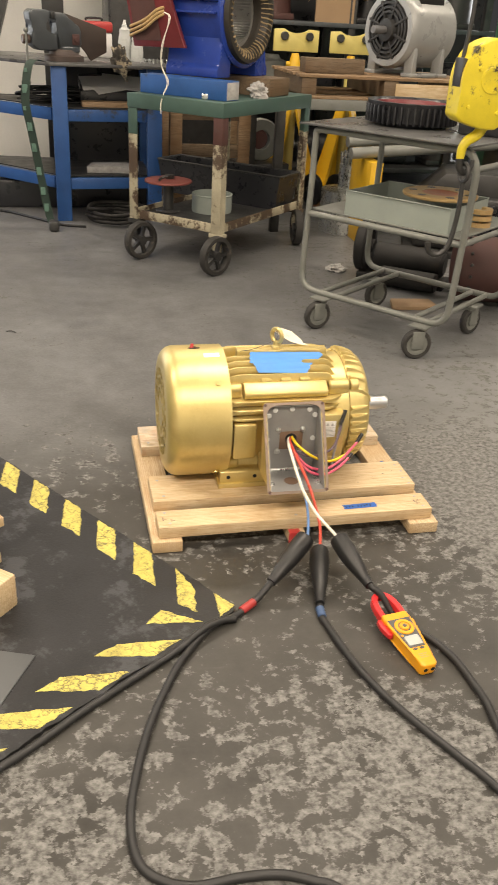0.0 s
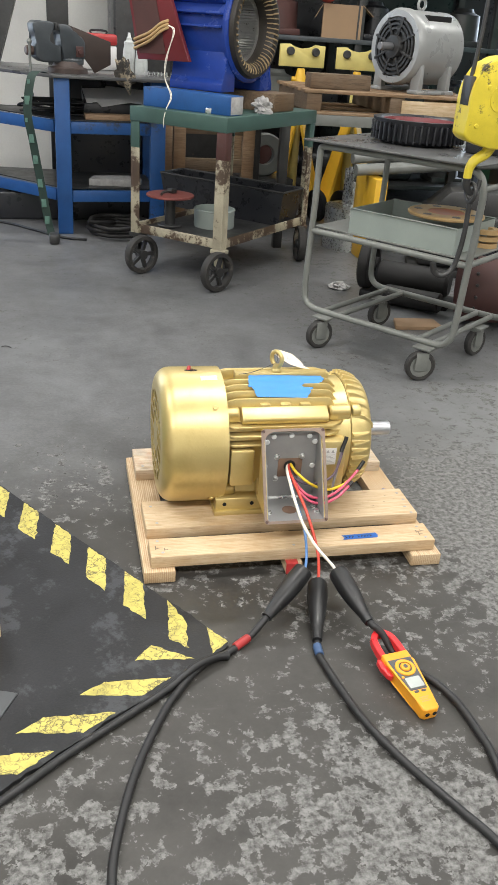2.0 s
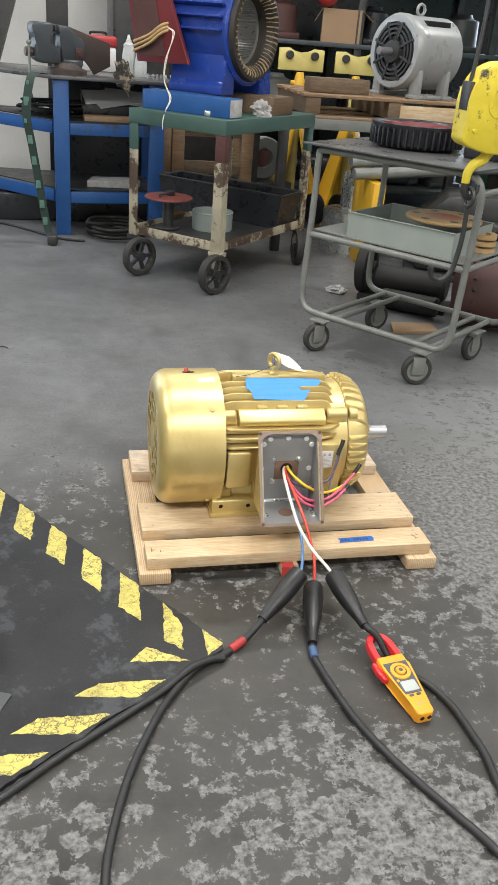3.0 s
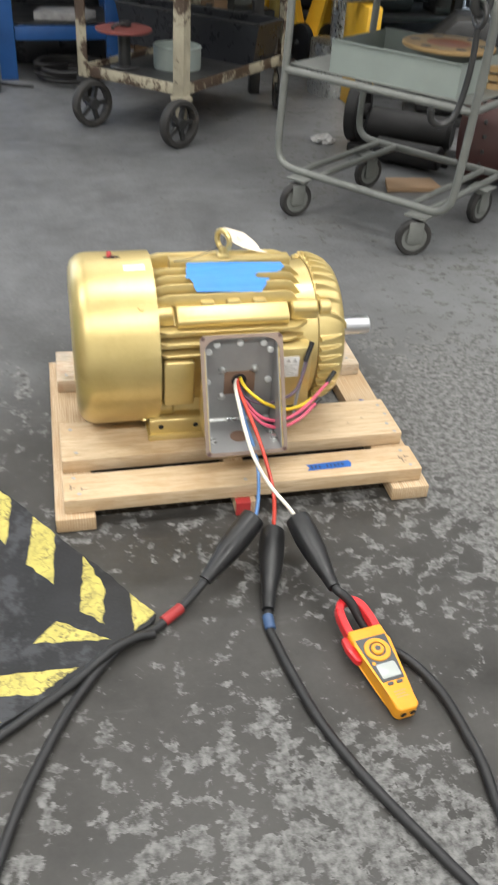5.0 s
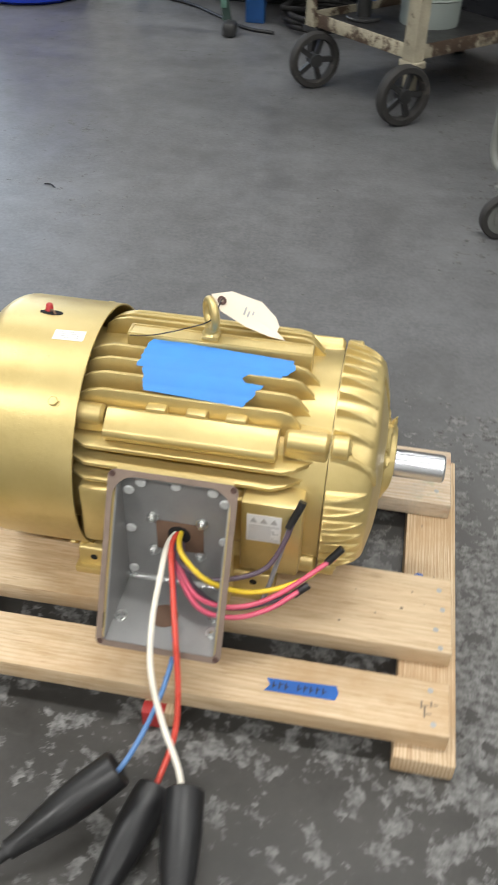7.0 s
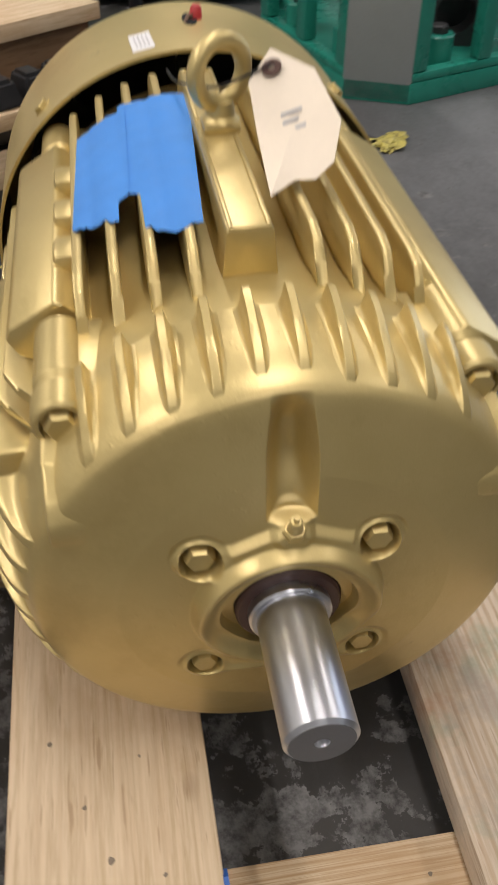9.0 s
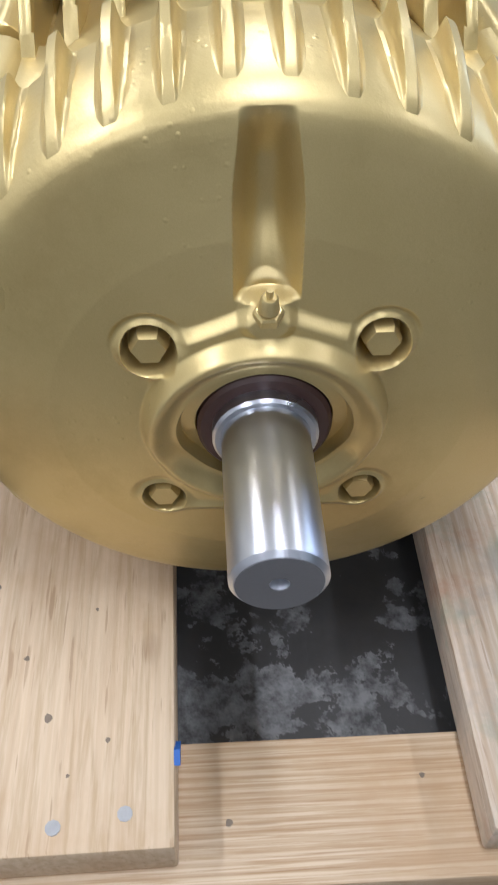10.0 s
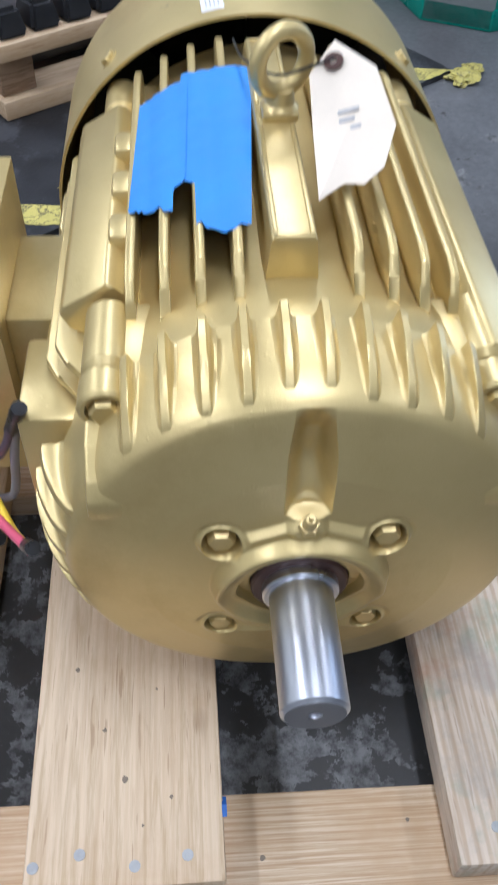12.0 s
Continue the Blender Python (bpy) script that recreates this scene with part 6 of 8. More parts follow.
for y in (-0.32, 0.30):
    hoop(y)
    g = bmesh.new()
    tube(g, [(-0.4, y, 0.545), (0, y, 0.545), (0.415, y, 0.545)], 0.0145, 12, 3)
    part("shelf_rail", g, GREYTUBE, trolley, local=True)
for x in (-0.29, -0.20, 0.24, 0.32):
    g = bmesh.new()
    tube(g, [(x, -0.32, 0.168), (x, 0, 0.168), (x, 0.3, 0.168)], 0.0135, 12, 3)
    part("cross_tube", g, GREYTUBE, trolley, local=True)
for z in (0.545, 0.86):
    g = bmesh.new()
    tube(g, [(0.418, -0.32, z), (0.418, 0, z), (0.418, 0.3, z)], 0.0135, 12, 3)
    part("cross_tube", g, GREYTUBE, trolley, local=True)
g = bmesh.new()
box(g, (-0.465, -0.365, 0.9505), (0.415, 0.345, 0.9585), 0.002)
part("top_sheet", g, SHEETTOP, trolley, "dark steel sheet top", local=True)
g = bmesh.new()
box(g, (-0.4, -0.3, 0.560), (0.4, 0.29, 0.566), 0.001)
part("middle_shelf", g, GREYTUBE, trolley, local=True)
for x, y, turn in ((-0.262, -0.372, 66), (0.30, -0.372, 48), (-0.25, 0.17, 70), (0.32, 0.15, 80)):
    g = bmesh.new()
    rod(g, (x, y * 0.92, 0.13), (x, y * 0.92, 0.156), 0.03, seg=20)
    for s in (-1, 1):
        box(g, (-0.028, s * 0.02 - 0.002, 0.05), (0.03, s * 0.02 + 0.002, 0.135), 0.001, m=pose(x, y, 0, 0, 0, turn))
    box(g, (x - 0.045, y * 0.92 - 0.045, 0.148), (x + 0.045, y * 0.92 + 0.045, 0.1565), 0.002)
    fork = part("caster_fork", g, GREYTUBE, trolley, local=True)
    m = pose(x, y, 0.070, 0, 0, turn) @ pose(0, 0, 0, 90, 0, 0)
    g = bmesh.new()
    lathe(g, [(-0.016, 0.05), (-0.017, 0.064), (-0.01, 0.07), (0.01, 0.07), (0.017, 0.064), (0.016, 0.05)], m, 36, close=True)
    part("caster_wheel", g, DUSTYRUBBER, trolley, "black rubber caster wheel", local=True)
    g = bmesh.new()
    lathe(g, [(-0.011, 0), (-0.0155, 0.012), (-0.0155, 0.016), (-0.009, 0.03), (-0.0145, 0.04), (-0.0145, 0.0503), (0.0145, 0.0503), (0.0145, 0.04), (0.009, 0.03), (0.0155, 0.016), (0.0155, 0.012), (0.011, 0)], m, 32)
    part("caster_hub", g, GREYTUBE, trolley, local=True)


def on_trolley(name, label, category, x, y, z, turn=0):
    return thing(name, label, category, TRM @ pose(x, y, z, 0, 0, turn))


t = on_trolley("sheet_metal_box", "open grey-green sheet-metal box on the trolley's middle shelf", "box", 0.055, -0.09, 0.5665, 1)
for name, lo, hi in (("bottom", (-0.27, -0.2, 0), (0.27, 0.2, 0.003)), ("side_wall", (-0.27, -0.2, 0.003), (0.27, -0.197, 0.112)), ("side_wall", (-0.27, 0.197, 0.003), (0.27, 0.2, 0.112)), ("end_wall", (-0.27, -0.197, 0.003), (-0.267, 0.197, 0.112)), ("end_wall", (0.267, -0.197, 0.003), (0.27, 0.197, 0.112))):
    g = bmesh.new()
    box(g, lo, hi)
    part(name, g, GREYBOX, t, local=True, smooth=False)
for y in (-0.2, 0.2):
    g = bmesh.new()
    box(g, (-0.272, y - 0.008, 0.1121), (0.272, y + 0.008, 0.115), 0.001)
    part("folded_lip", g, GREYBOX, t, local=True, smooth=False)
t = on_trolley("ring_flange", "tan varnished ring flange with orange-red centre resting on the box", "flange", 0.10, -0.05, 0.682, 0)
g = bmesh.new()
m = pose(0.05, 0, 0)
lathe(g, [(0, 0.085), (0, 0.17), (0.004, 0.175), (0.012, 0.175), (0.016, 0.17), (0.016, 0.085)], m, 56, close=True)
disc = part("rim", g, TAN, t, local=True)
g = bmesh.new()
lathe(g, [(0.002, 0), (0.002, 0.0845), (0.014, 0.0845), (0.008, 0.06), (0.006, 0)], m, 48)
part("web", g, ORANGE, t, "orange-red varnished web", local=True)
for k in range(6):
    a = math.pi * k / 3 + 0.3
    # Dark disc laid on the rim: the hole's shade is in its colour.
    g = bmesh.new()
    rod(g, m @ Vector((0.13 * math.cos(a), 0.13 * math.sin(a), 0.0162)), m @ Vector((0.13 * math.cos(a), 0.13 * math.sin(a), 0.0168)), 0.02, seg=20)
    part("flange_hole", g, DARKSTEEL, disc, "dark disc painted as a flange hole", local=True)
t = on_trolley("ring_flange", "stacked tan ring flange lying beneath on the shelf", "flange", 0.33, 0.02, 0.5665, 0)
g = bmesh.new()
for z in (0.0, 0.03, 0.06):
    lathe(g, [(z, 0.03), (z, 0.058), (z + 0.02, 0.058), (z + 0.02, 0.03)], None, 40, close=True)
part("stack", g, TAN, t, local=True)
t = on_trolley("motor_end_cap", "black finned motor end cap, dark red inside, on the trolley top", "end cap", -0.12, 0.07, 0.959)
g = bmesh.new()
lathe(g, [(0, 0.0), (0, 0.17), (0.02, 0.195), (0.085, 0.205), (0.1, 0.215), (0.108, 0.215), (0.108, 0.19), (0.1, 0.175), (0.05, 0.15), (0.04, 0)], None, 64)
cap = part("shell", g, BLACKPAINT, t, local=True)
for k in range(44):
    g = bmesh.new()
    box(g, (0.19, -0.004, 0.014), (0.219, 0.004, 0.092), 0.002, m=pose(0, 0, 0, 0, 0, 360 * k / 44))
    part("fin", g, BLACKPAINT, cap, local=True)
g = bmesh.new()
lathe(g, [(0.1012, 0.188), (0.0995, 0.172), (0.052, 0.149), (0.042, 0.09), (0.06, 0.06), (0.06, 0.04), (0.043, 0.03), (0.043, 0)], None, 56)
part("bowl", g, REDPAINT, cap, "dark red painted inside", local=True)
t = on_trolley("steel_block", "dark steel part lying on the trolley top", "part", 0.26, 0.1, 0.959, 20)
g = bmesh.new()
box(g, (-0.12, -0.1, 0), (0.12, 0.12, 0.07), 0.012)
rod(g, (0, 0, 0.07), (0, 0, 0.09), 0.06, seg=24, bevel=0.004)
part("body", g, BLACKPAINT, t, local=True)

# ---- crane hook block ----
area()
HX, HY, HZ = 1.148, 0.91, 1.247
hook = thing("crane_hook_block", "chipped yellow crane hook block hanging on a wire rope", "hook block", pose(HX, HY, 0.55))
o = []
for k in range(25):
    a = radians(-28 + 215 * k / 24)
    o.append((0.131 * math.cos(a), 0.162 * math.sin(a)))
o += [(-0.131, -0.07), (-0.134, -0.128), (-0.112, -0.148), (-0.02, -0.174), (0.045, -0.176), (0.082, -0.145)]
HMAT = Matrix(((1, 0, 0, HX - 0.011), (0, 0, -1, HY + 0.06), (0, 1, 0, HZ), (0, 0, 0, 1)))
g = bmesh.new()
prism(g, o, 0.12, HMAT, 0.016, seg=3)
hb = part("casing", g, YELLOWPAINT, hook, "chipped yellow casing")
g = bmesh.new()
ring(g, HMAT @ Vector((0.0, 0.01, 0.119)), HMAT @ Vector((0.0, 0.01, 0.123)), 0.05, 0.036, seg=32, bevel=0.001)
part("raised_ring", g, YELLOWPAINT, hb)
for x, z in ((-0.06, 0.05), (0.06, 0.05), (-0.09, -0.09), (0.04, -0.11)):
    g = bmesh.new()
    hexhead(g, HMAT @ Vector((x, z, 0.12)), (0, -1, 0), 0.009, 0.006)
    part("casing_bolt", g, YELLOWPAINT, hb)
g = bmesh.new()
box(g, (HX - 0.144, HY - 0.045, HZ - 0.02), (HX - 0.124, HY + 0.03, HZ + 0.085), 0.004)
part("sheave_edge", g, DARKSTEEL, hook, "dark worn sheave edge")
g = bmesh.new()
tube(g, [(HX - 0.128, HY, HZ + 0.05), (HX - 0.105, HY + 0.01, HZ + 0.3), (HX - 0.10, HY + 0.02, HZ + 0.9), (HX - 0.06, HY + 0.05, 4.6)], 0.0085, 10, 6)
part("wire_rope", g, DARKSTEEL, hook, "grey twisted wire rope")
g = bmesh.new()
tube(g, [(HX + 0.01, HY, HZ - 0.165), (HX - 0.012, HY, HZ - 0.20), (HX - 0.05, HY, HZ - 0.225), (HX - 0.068, HY, HZ - 0.255), (HX - 0.071, HY, HZ - 0.30)], 0.021, 14, 8, taper=(1.15, 0.8))
part("hook_shank", g, YELLOWPAINT, hook, "yellow-painted hook shank")
g = bmesh.new()
tube(g, [(HX - 0.071, HY, HZ - 0.295), (HX - 0.068, HY, HZ - 0.33), (HX - 0.045, HY, HZ - 0.352), (HX - 0.02, HY, HZ - 0.335), (HX - 0.013, HY, HZ - 0.30)], 0.0175, 14, 8, taper=(1, 0.55))
part("hook_tip", g, DARKSTEEL, hook, "blackened hook tip")
sling = thing("lifting_sling_hook", "dark forged J-hook hanging from the crane hook", "lifting hook", pose(HX - 0.05, HY, 0.55))
g = bmesh.new()
donut(g, (HX - 0.043, HY, HZ - 0.352), (1, 0.1, 0), 0.036, 0.009, 28, 10)
part("ring", g, DARKSTEEL, sling)
g = bmesh.new()
tube(g, [(HX - 0.042, HY, 0.865), (HX - 0.040, HY, 0.739), (HX - 0.052, HY, 0.63), (HX - 0.072, HY, 0.572), (HX - 0.11, HY, 0.547), (HX - 0.148, HY, 0.562), (HX - 0.16, HY, 0.602)], 0.013, 12, 8, taper=(0.8, 1.0))
part("shank", g, DARKSTEEL, sling)

# ---- blue bench ----
area(-0.8, 4.45, -0.0755, 0.087, 1.053, 1.24)
bench = thing("workbench", "blue-painted steel workbench with a dark steel plate top", "workbench", pose(-0.47, 3.93, 0))
g = bmesh.new()
prism(g, [(-0.06, -0.07), (0.75, 0.0), (0.78, 0.85), (-0.9, 1.25), (-1.0, 0.92)], 0.02, pose(0, 0, 1.0), 0.003)
part("top", g, SHEETTOP, bench, "dark steel plate top", local=True)
for x, y in ((0.0, 0.0), (0.64, 0.06), (-0.86, 0.92), (0.66, 0.72)):
    g = bmesh.new()
    box(g, (x - 0.05, y - 0.04, 0), (x + 0.05, y + 0.04, 1.0), 0.004)
    part("leg", g, BLUEPAINT, bench, local=True)
for z in (0.215, 0.66):
    for p0, p1 in (((0.05, 0.0), (0.59, 0.055)), ((-0.045, 0.05), (-0.82, 0.87)), ((0.65, 0.1), (0.66, 0.68))):
        d = Vector((p1[0] - p0[0], p1[1] - p0[1], 0))
        g = bmesh.new()
        box(g, (0, -0.02, 0), (d.length, 0.02, 0.075), 0.003, m=pose(p0[0], p0[1], z, 0, 0, math.degrees(math.atan2(d.y, d.x))))
        part("rail", g, BLUEPAINT, bench, local=True)
for z in (0.735, 0.292):
    g = bmesh.new()
    prism(g, [(0.0, 0.03), (0.62, 0.08), (0.63, 0.7), (-0.78, 0.9)], 0.008, pose(0, 0, z))
    part("shelf", g, DARKSTEEL, bench, local=True)


def on_bench(name, label, category, x, y, z=1.0205, turn=0):
    return thing(name, label, category, pose(x, y, z, 0, 0, turn))


t = on_bench("bench_vise", "grey-blue cast-iron bench vise on the dark bench top", "vise", -0.42, 4.12, turn=20)
g = bmesh.new()
lathe(g, [(0, 0), (0, 0.13), (0.03, 0.13), (0.04, 0.1), (0.07, 0.09), (0.08, 0)], None, 36)
part("swivel_base", g, surface("brown_stained_iron", (0.085, 0.062, 0.055), 0.5, 0.2, 0.3, 14, 200, 0.25), t, local=True)
g = bmesh.new()
prism(g, [(-0.058, 0.07), (0.085, 0.07), (0.105, 0.1), (0.105, 0.19), (0.085, 0.222), (0.035, 0.232), (0.016, 0.272), (-0.02, 0.29), (-0.08, 0.29), (-0.08, 0.25), (-0.058, 0.235)], 0.12, xz(0.06), 0.014, seg=3)
rod(g, (0.02, 0, 0.05), (0.02, 0, 0.09), 0.088, seg=32, bevel=0.008)
fixed = part("fixed_jaw", g, VISE, t, local=True)
g = bmesh.new()
box(g, (0.036, -0.068, 0.10), (0.088, -0.058, 0.165), 0.006)
rod(g, (0.062, -0.068, 0.132), (0.062, -0.082, 0.132), 0.016, seg=16, bevel=0.003)
part("clamp_plate", g, RUSTRED, fixed, "rust-red clamp plate", local=True)
g = bmesh.new()
prism(g, [(-0.245, 0.24), (-0.25, 0.285), (-0.225, 0.305), (-0.125, 0.302), (-0.104, 0.29), (-0.104, 0.25), (-0.13, 0.248), (-0.147, 0.23), (-0.149, 0.185), (-0.13, 0.165), (-0.060, 0.163), (-0.060, 0.062), (-0.19, 0.062), (-0.235, 0.09), (-0.235, 0.165), (-0.222, 0.205)], 0.115, xz(0.0575), 0.014, seg=3)
part("moving_jaw", g, VISE, t, local=True)
for x0, x1 in ((-0.1035, -0.0935), (-0.0905, -0.0805)):
    g = bmesh.new()
    box(g, (x0, -0.072, 0.252), (x1, 0.072, 0.296), 0.002)
    part("jaw_plate", g, DARKSTEEL, t, local=True)
g = bmesh.new()
rod(g, (-0.285, 0, 0.126), (-0.234, 0, 0.126), 0.029, seg=20, bevel=0.006)
screw = part("screw_head", g, surface("rusty_screw_iron", (0.10, 0.066, 0.055), 0.5, 0.3, 0.3, 20, 200, 0.25), t, local=True)
g = bmesh.new()
rod(g, (-0.268, -0.031, 0.175), (-0.268, -0.031, -0.13), 0.0085, seg=12, bevel=0.002)
for z in (0.18, -0.135):
    lathe(g, [(-0.016 * math.cos(math.pi * k / 8), 0.016 * math.sin(math.pi * k / 8)) for k in range(9)], pose(-0.268, -0.031, z), 16)
part("handle_bar", g, GREYTUBE, screw, "steel handle bar with ball ends", local=True)
t = on_bench("angle_iron_wedge", "dark rusty steel wedge plate leaning on the bench", "steel plate", -0.22, 4.22)
g = bmesh.new()
prism(g, [(-0.24, 0.26), (-0.18, 0.285), (0.09, 0.2), (0.09, 0.06), (-0.02, 0.0), (-0.05, 0.05)], 0.05, xz(0.02), 0.003)
part("plate", g, surface("brown_rusted_plate", (0.05, 0.034, 0.028), 0.6, 0.2, 0.35, 14, 200, 0.3), t, local=True)
t = on_bench("plastic_bottle", "cloudy white plastic spray bottle standing on the bench", "bottle", 0.02, 4.45)
g = bmesh.new()
lathe(g, [(0, 0), (0, 0.042), (0.006, 0.045), (0.13, 0.045), (0.16, 0.04), (0.18, 0.036), (0.2, 0.038), (0.215, 0.02), (0.23, 0.018), (0.24, 0)], None, 28)
bot = part("body", g, PLASTIC, t, local=True)
g = bmesh.new()
rod(g, (0, 0, 0.235), (0, 0, 0.262), 0.012, 0.008, seg=16)
part("cap", g, WHITE, bot, local=True)
copy_thing(t, pose(0.075, 4.52, 1.0205))
t = on_bench("work_glove", "crumpled tan work glove hanging over the bench edge", "glove", -0.06, 3.93, 0.905)
g = bmesh.new()
bmesh.ops.create_icosphere(g, subdivisions=4, radius=1)
for v in g.verts:
    n = 0.42 * noise.noise(v.co * 1.7 + Vector((2.2, 0, 0))) + 0.22 * abs(noise.noise(v.co * 3.2)) + 0.06 * noise.noise(v.co * 7)
    v.co = v.co * (0.75 + n)
    v.co = Vector((v.co.x * 0.07 - 0.35 * v.co.z * 0.07, v.co.y * 0.045, 0.135 + v.co.z * 0.115))
part("fabric", g, surface("tan_glove_cloth", (0.38, 0.32, 0.23), 0.85, 0, 0.3, 20, 200, 0.4, dirt=(0.045, 0.04, 0.035), dirt_amount=0.9), t, local=True)
t = on_bench("tool_case", "white plastic tool case with a bright red lid on the bench", "tool case", -0.16, 4.72)
g = bmesh.new()
box(g, (-0.15, -0.07, 0), (0.11, 0.07, 0.165), 0.012)
part("case", g, WHITE, t, local=True)
g = bmesh.new()
box(g, (-0.155, -0.075, 0.1655), (0.115, 0.075, 0.24), 0.018, seg=3)
lid = part("lid", g, BRIGHTRED, t, "bright red lid", local=True)
g = bmesh.new()
tube(g, [(-0.07, 0, 0.235), (-0.065, 0, 0.258), (0.035, 0, 0.258), (0.04, 0, 0.235)], 0.008, 8)
part("handle", g, BLACKPAINT, lid, local=True)
t = on_bench("scrap_springs", "small coiled metal scraps lying on the bench top", "scraps", 0.18, 4.18)
g = bmesh.new()
for k in range(7):
    donut(g, (-0.08 + 0.03 * k, 0.02 * math.sin(k * 2), 0.017), (1, 0.4 * math.sin(k), 0), 0.015, 0.003, 16, 6)
part("coils", g, ZINC, t, local=True)
t = thing("parts_box", "black sloping-top parts box on the bench's middle shelf", "box", pose(-0.12, 4.28, 0.7435))
g = bmesh.new()
prism(g, [(-0.13, 0), (0.13, 0), (0.13, 0.18), (0.10, 0.18), (-0.13, 0.09)], 0.44, yz(-0.2), 0.004)
part("box", g, BLACKPAINT, t, local=True)
t = thing("paper_sheets", "loose white paper sheets on a black box on the shelf", "papers", pose(-0.10, 4.265, 0.8790, 21.4))
for k, (x, y, a) in enumerate(((-0.06, 0.0, 6), (0.08, 0.01, -9), (0.0, -0.03, 22))):
    g = bmesh.new()
    box(g, (-0.15, -0.105, 0.0005 + 0.003 * k), (0.15, 0.105, 0.0025 + 0.003 * k), m=pose(x, y, 0, 0, 0, a))
    part("sheet", g, WHITE, t, local=True)
t = thing("wood_offcut", "pale wooden board offcut on the bench's middle shelf", "board", pose(-0.1, 4.06, 0.7435, 0, 0, 4))
g = bmesh.new()
box(g, (-0.22, -0.05, 0), (0.12, 0.05, 0.035), 0.003)
part("board", g, OLDWOOD, t, local=True)
t = thing("tangled_cords", "tangle of black electric cords on the bench shelf", "cords", pose(-0.4, 4.1, 0.7435))
g = bmesh.new()
rnd = random.Random(5)
for k in range(9):
    p = [(rnd.uniform(-0.35, 0.3), rnd.uniform(0.05, 0.3), 0.01 + rnd.uniform(0, 0.09)) for _ in range(6)]
    g = bmesh.new()
    tube(g, p, 0.007, 8, 6)
    part("cord", g, CABLE, t, local=True)
t = thing("flat_steel_scrap", "pale sheet scrap on the bench's lower shelf", "scrap", pose(-0.1, 4.15, 0.3005))
g = bmesh.new()
prism(g, [(-0.2, -0.08), (0.1, -0.1), (0.18, 0.0), (0.1, 0.12), (-0.15, 0.1)], 0.045, None, 0.004)
part("sheet", g, RAG, t, local=True)
t = thing("ratchet_strap", "dark woven strap with green marks hanging off the bench", "strap", pose(-0.6, 3.72, 0))
g = bmesh.new()
line = glide([(-0.56, 3.85, 1.026), (-0.63, 3.80, 1.035), (-0.665, 3.74, 0.98), (-0.69, 3.71, 0.8), (-0.664, 3.70, 0.62), (-0.622, 3.69, 0.34), (-0.588, 3.67, 0.12), (-0.56, 3.62, 0.02)], 8)
tmp = bmesh.new()
rows = []
for p in line:
    rows.append([tmp.verts.new(p + Vector((sx * 0.026, -0.02 * sx + sy * 0.004, 0))) for sx, sy in ((-1, -1), (1, -1), (1, 1), (-1, 1))])
for a, c in zip(rows, rows[1:]):
    for j in range(4):
        tmp.faces.new((a[j], a[(j + 1) % 4], c[(j + 1) % 4], c[j]))
tmp.faces.new(rows[0])
tmp.faces.new(rows[-1][::-1])
join(g, tmp)
strap = part("webbing", g, surface("dark_webbing", (0.022, 0.045, 0.035), 0.75, 0, 0.3, 20, 300, 0.4), t)
for k in (16, 21, 26, 31, 35, 39, 43, 47):
    g = bmesh.new()
    p = line[k]
    w = 0.016 if k % 2 else 0.008
    box(g, (p.x - 0.020, p.y - 0.012, p.z - w * 1.6), (p.x - 0.018 + 2 * w, p.y - 0.0065, p.z + w * 1.6), 0.001)
    part("green_mark", g, surface("pale_green_mark", (0.10, 0.20, 0.16), 0.7, 0, 0.3, 60, 300, 0.2) if k == 16 else bpy.data.materials["pale_green_mark"], strap)
g = bmesh.new()
box(g, (-0.59, 3.56, 0.0), (-0.52, 3.66, 0.07), 0.02)
part("end_fitting", g, DARKSTEEL, t)
t = thing("extension_lead", "black electric extension lead lying on the floor by the bench", "extension lead", pose(-0.8, 4.1, 0))
g = bmesh.new()
tube(g, [(-1.6, 4.55, 0.009), (-0.95, 4.22, 0.009), (-0.7, 3.98, 0.009), (-0.5, 3.75, 0.009), (-0.34, 3.69, 0.009)], 0.0085, 8)
part("cord", g, CABLE, t)
t = thing("hose_coil", "coil of thick black rubber hose lying on the floor", "hose", pose(-0.11, 3.90, 0))
g = bmesh.new()
tube(g, [((0.20 + 0.012 * math.sin(k * 1.7)) * math.cos(k * 0.5), (0.20 + 0.012 * math.cos(k * 1.3)) * math.sin(k * 0.5), 0.015 + 0.0019 * k) for k in range(46)] + [(0.05, 0.3, 0.02)], 0.014, 10, 4)
part("hose", g, OILBLACK, t, local=True)
t = thing("steel_column", "dark leaning steel column behind the bench", "column", pose(-0.447, 5.35, 0))
g = bmesh.new()
box(g, (-0.082, -0.06, 0), (0.082, 0.06, 2.6), 0.006)
part("post", g, DARKSTEEL, t, local=True)
t = thing("drill_stand", "dark machine stand with a leaning arm behind the bench", "machine", pose(-1.1, 5.2, 0))
g = bmesh.new()
tube(g, [(-0.17, 0, 0.02), (0.16, 0, 1.04), (0.53, 0, 2.2)], 0.075, 4, 3)
box(g, (-0.35, -0.2, 0), (0.1, 0.2, 0.05), 0.01)
part("arm", g, DARKSTEEL, t, local=True)

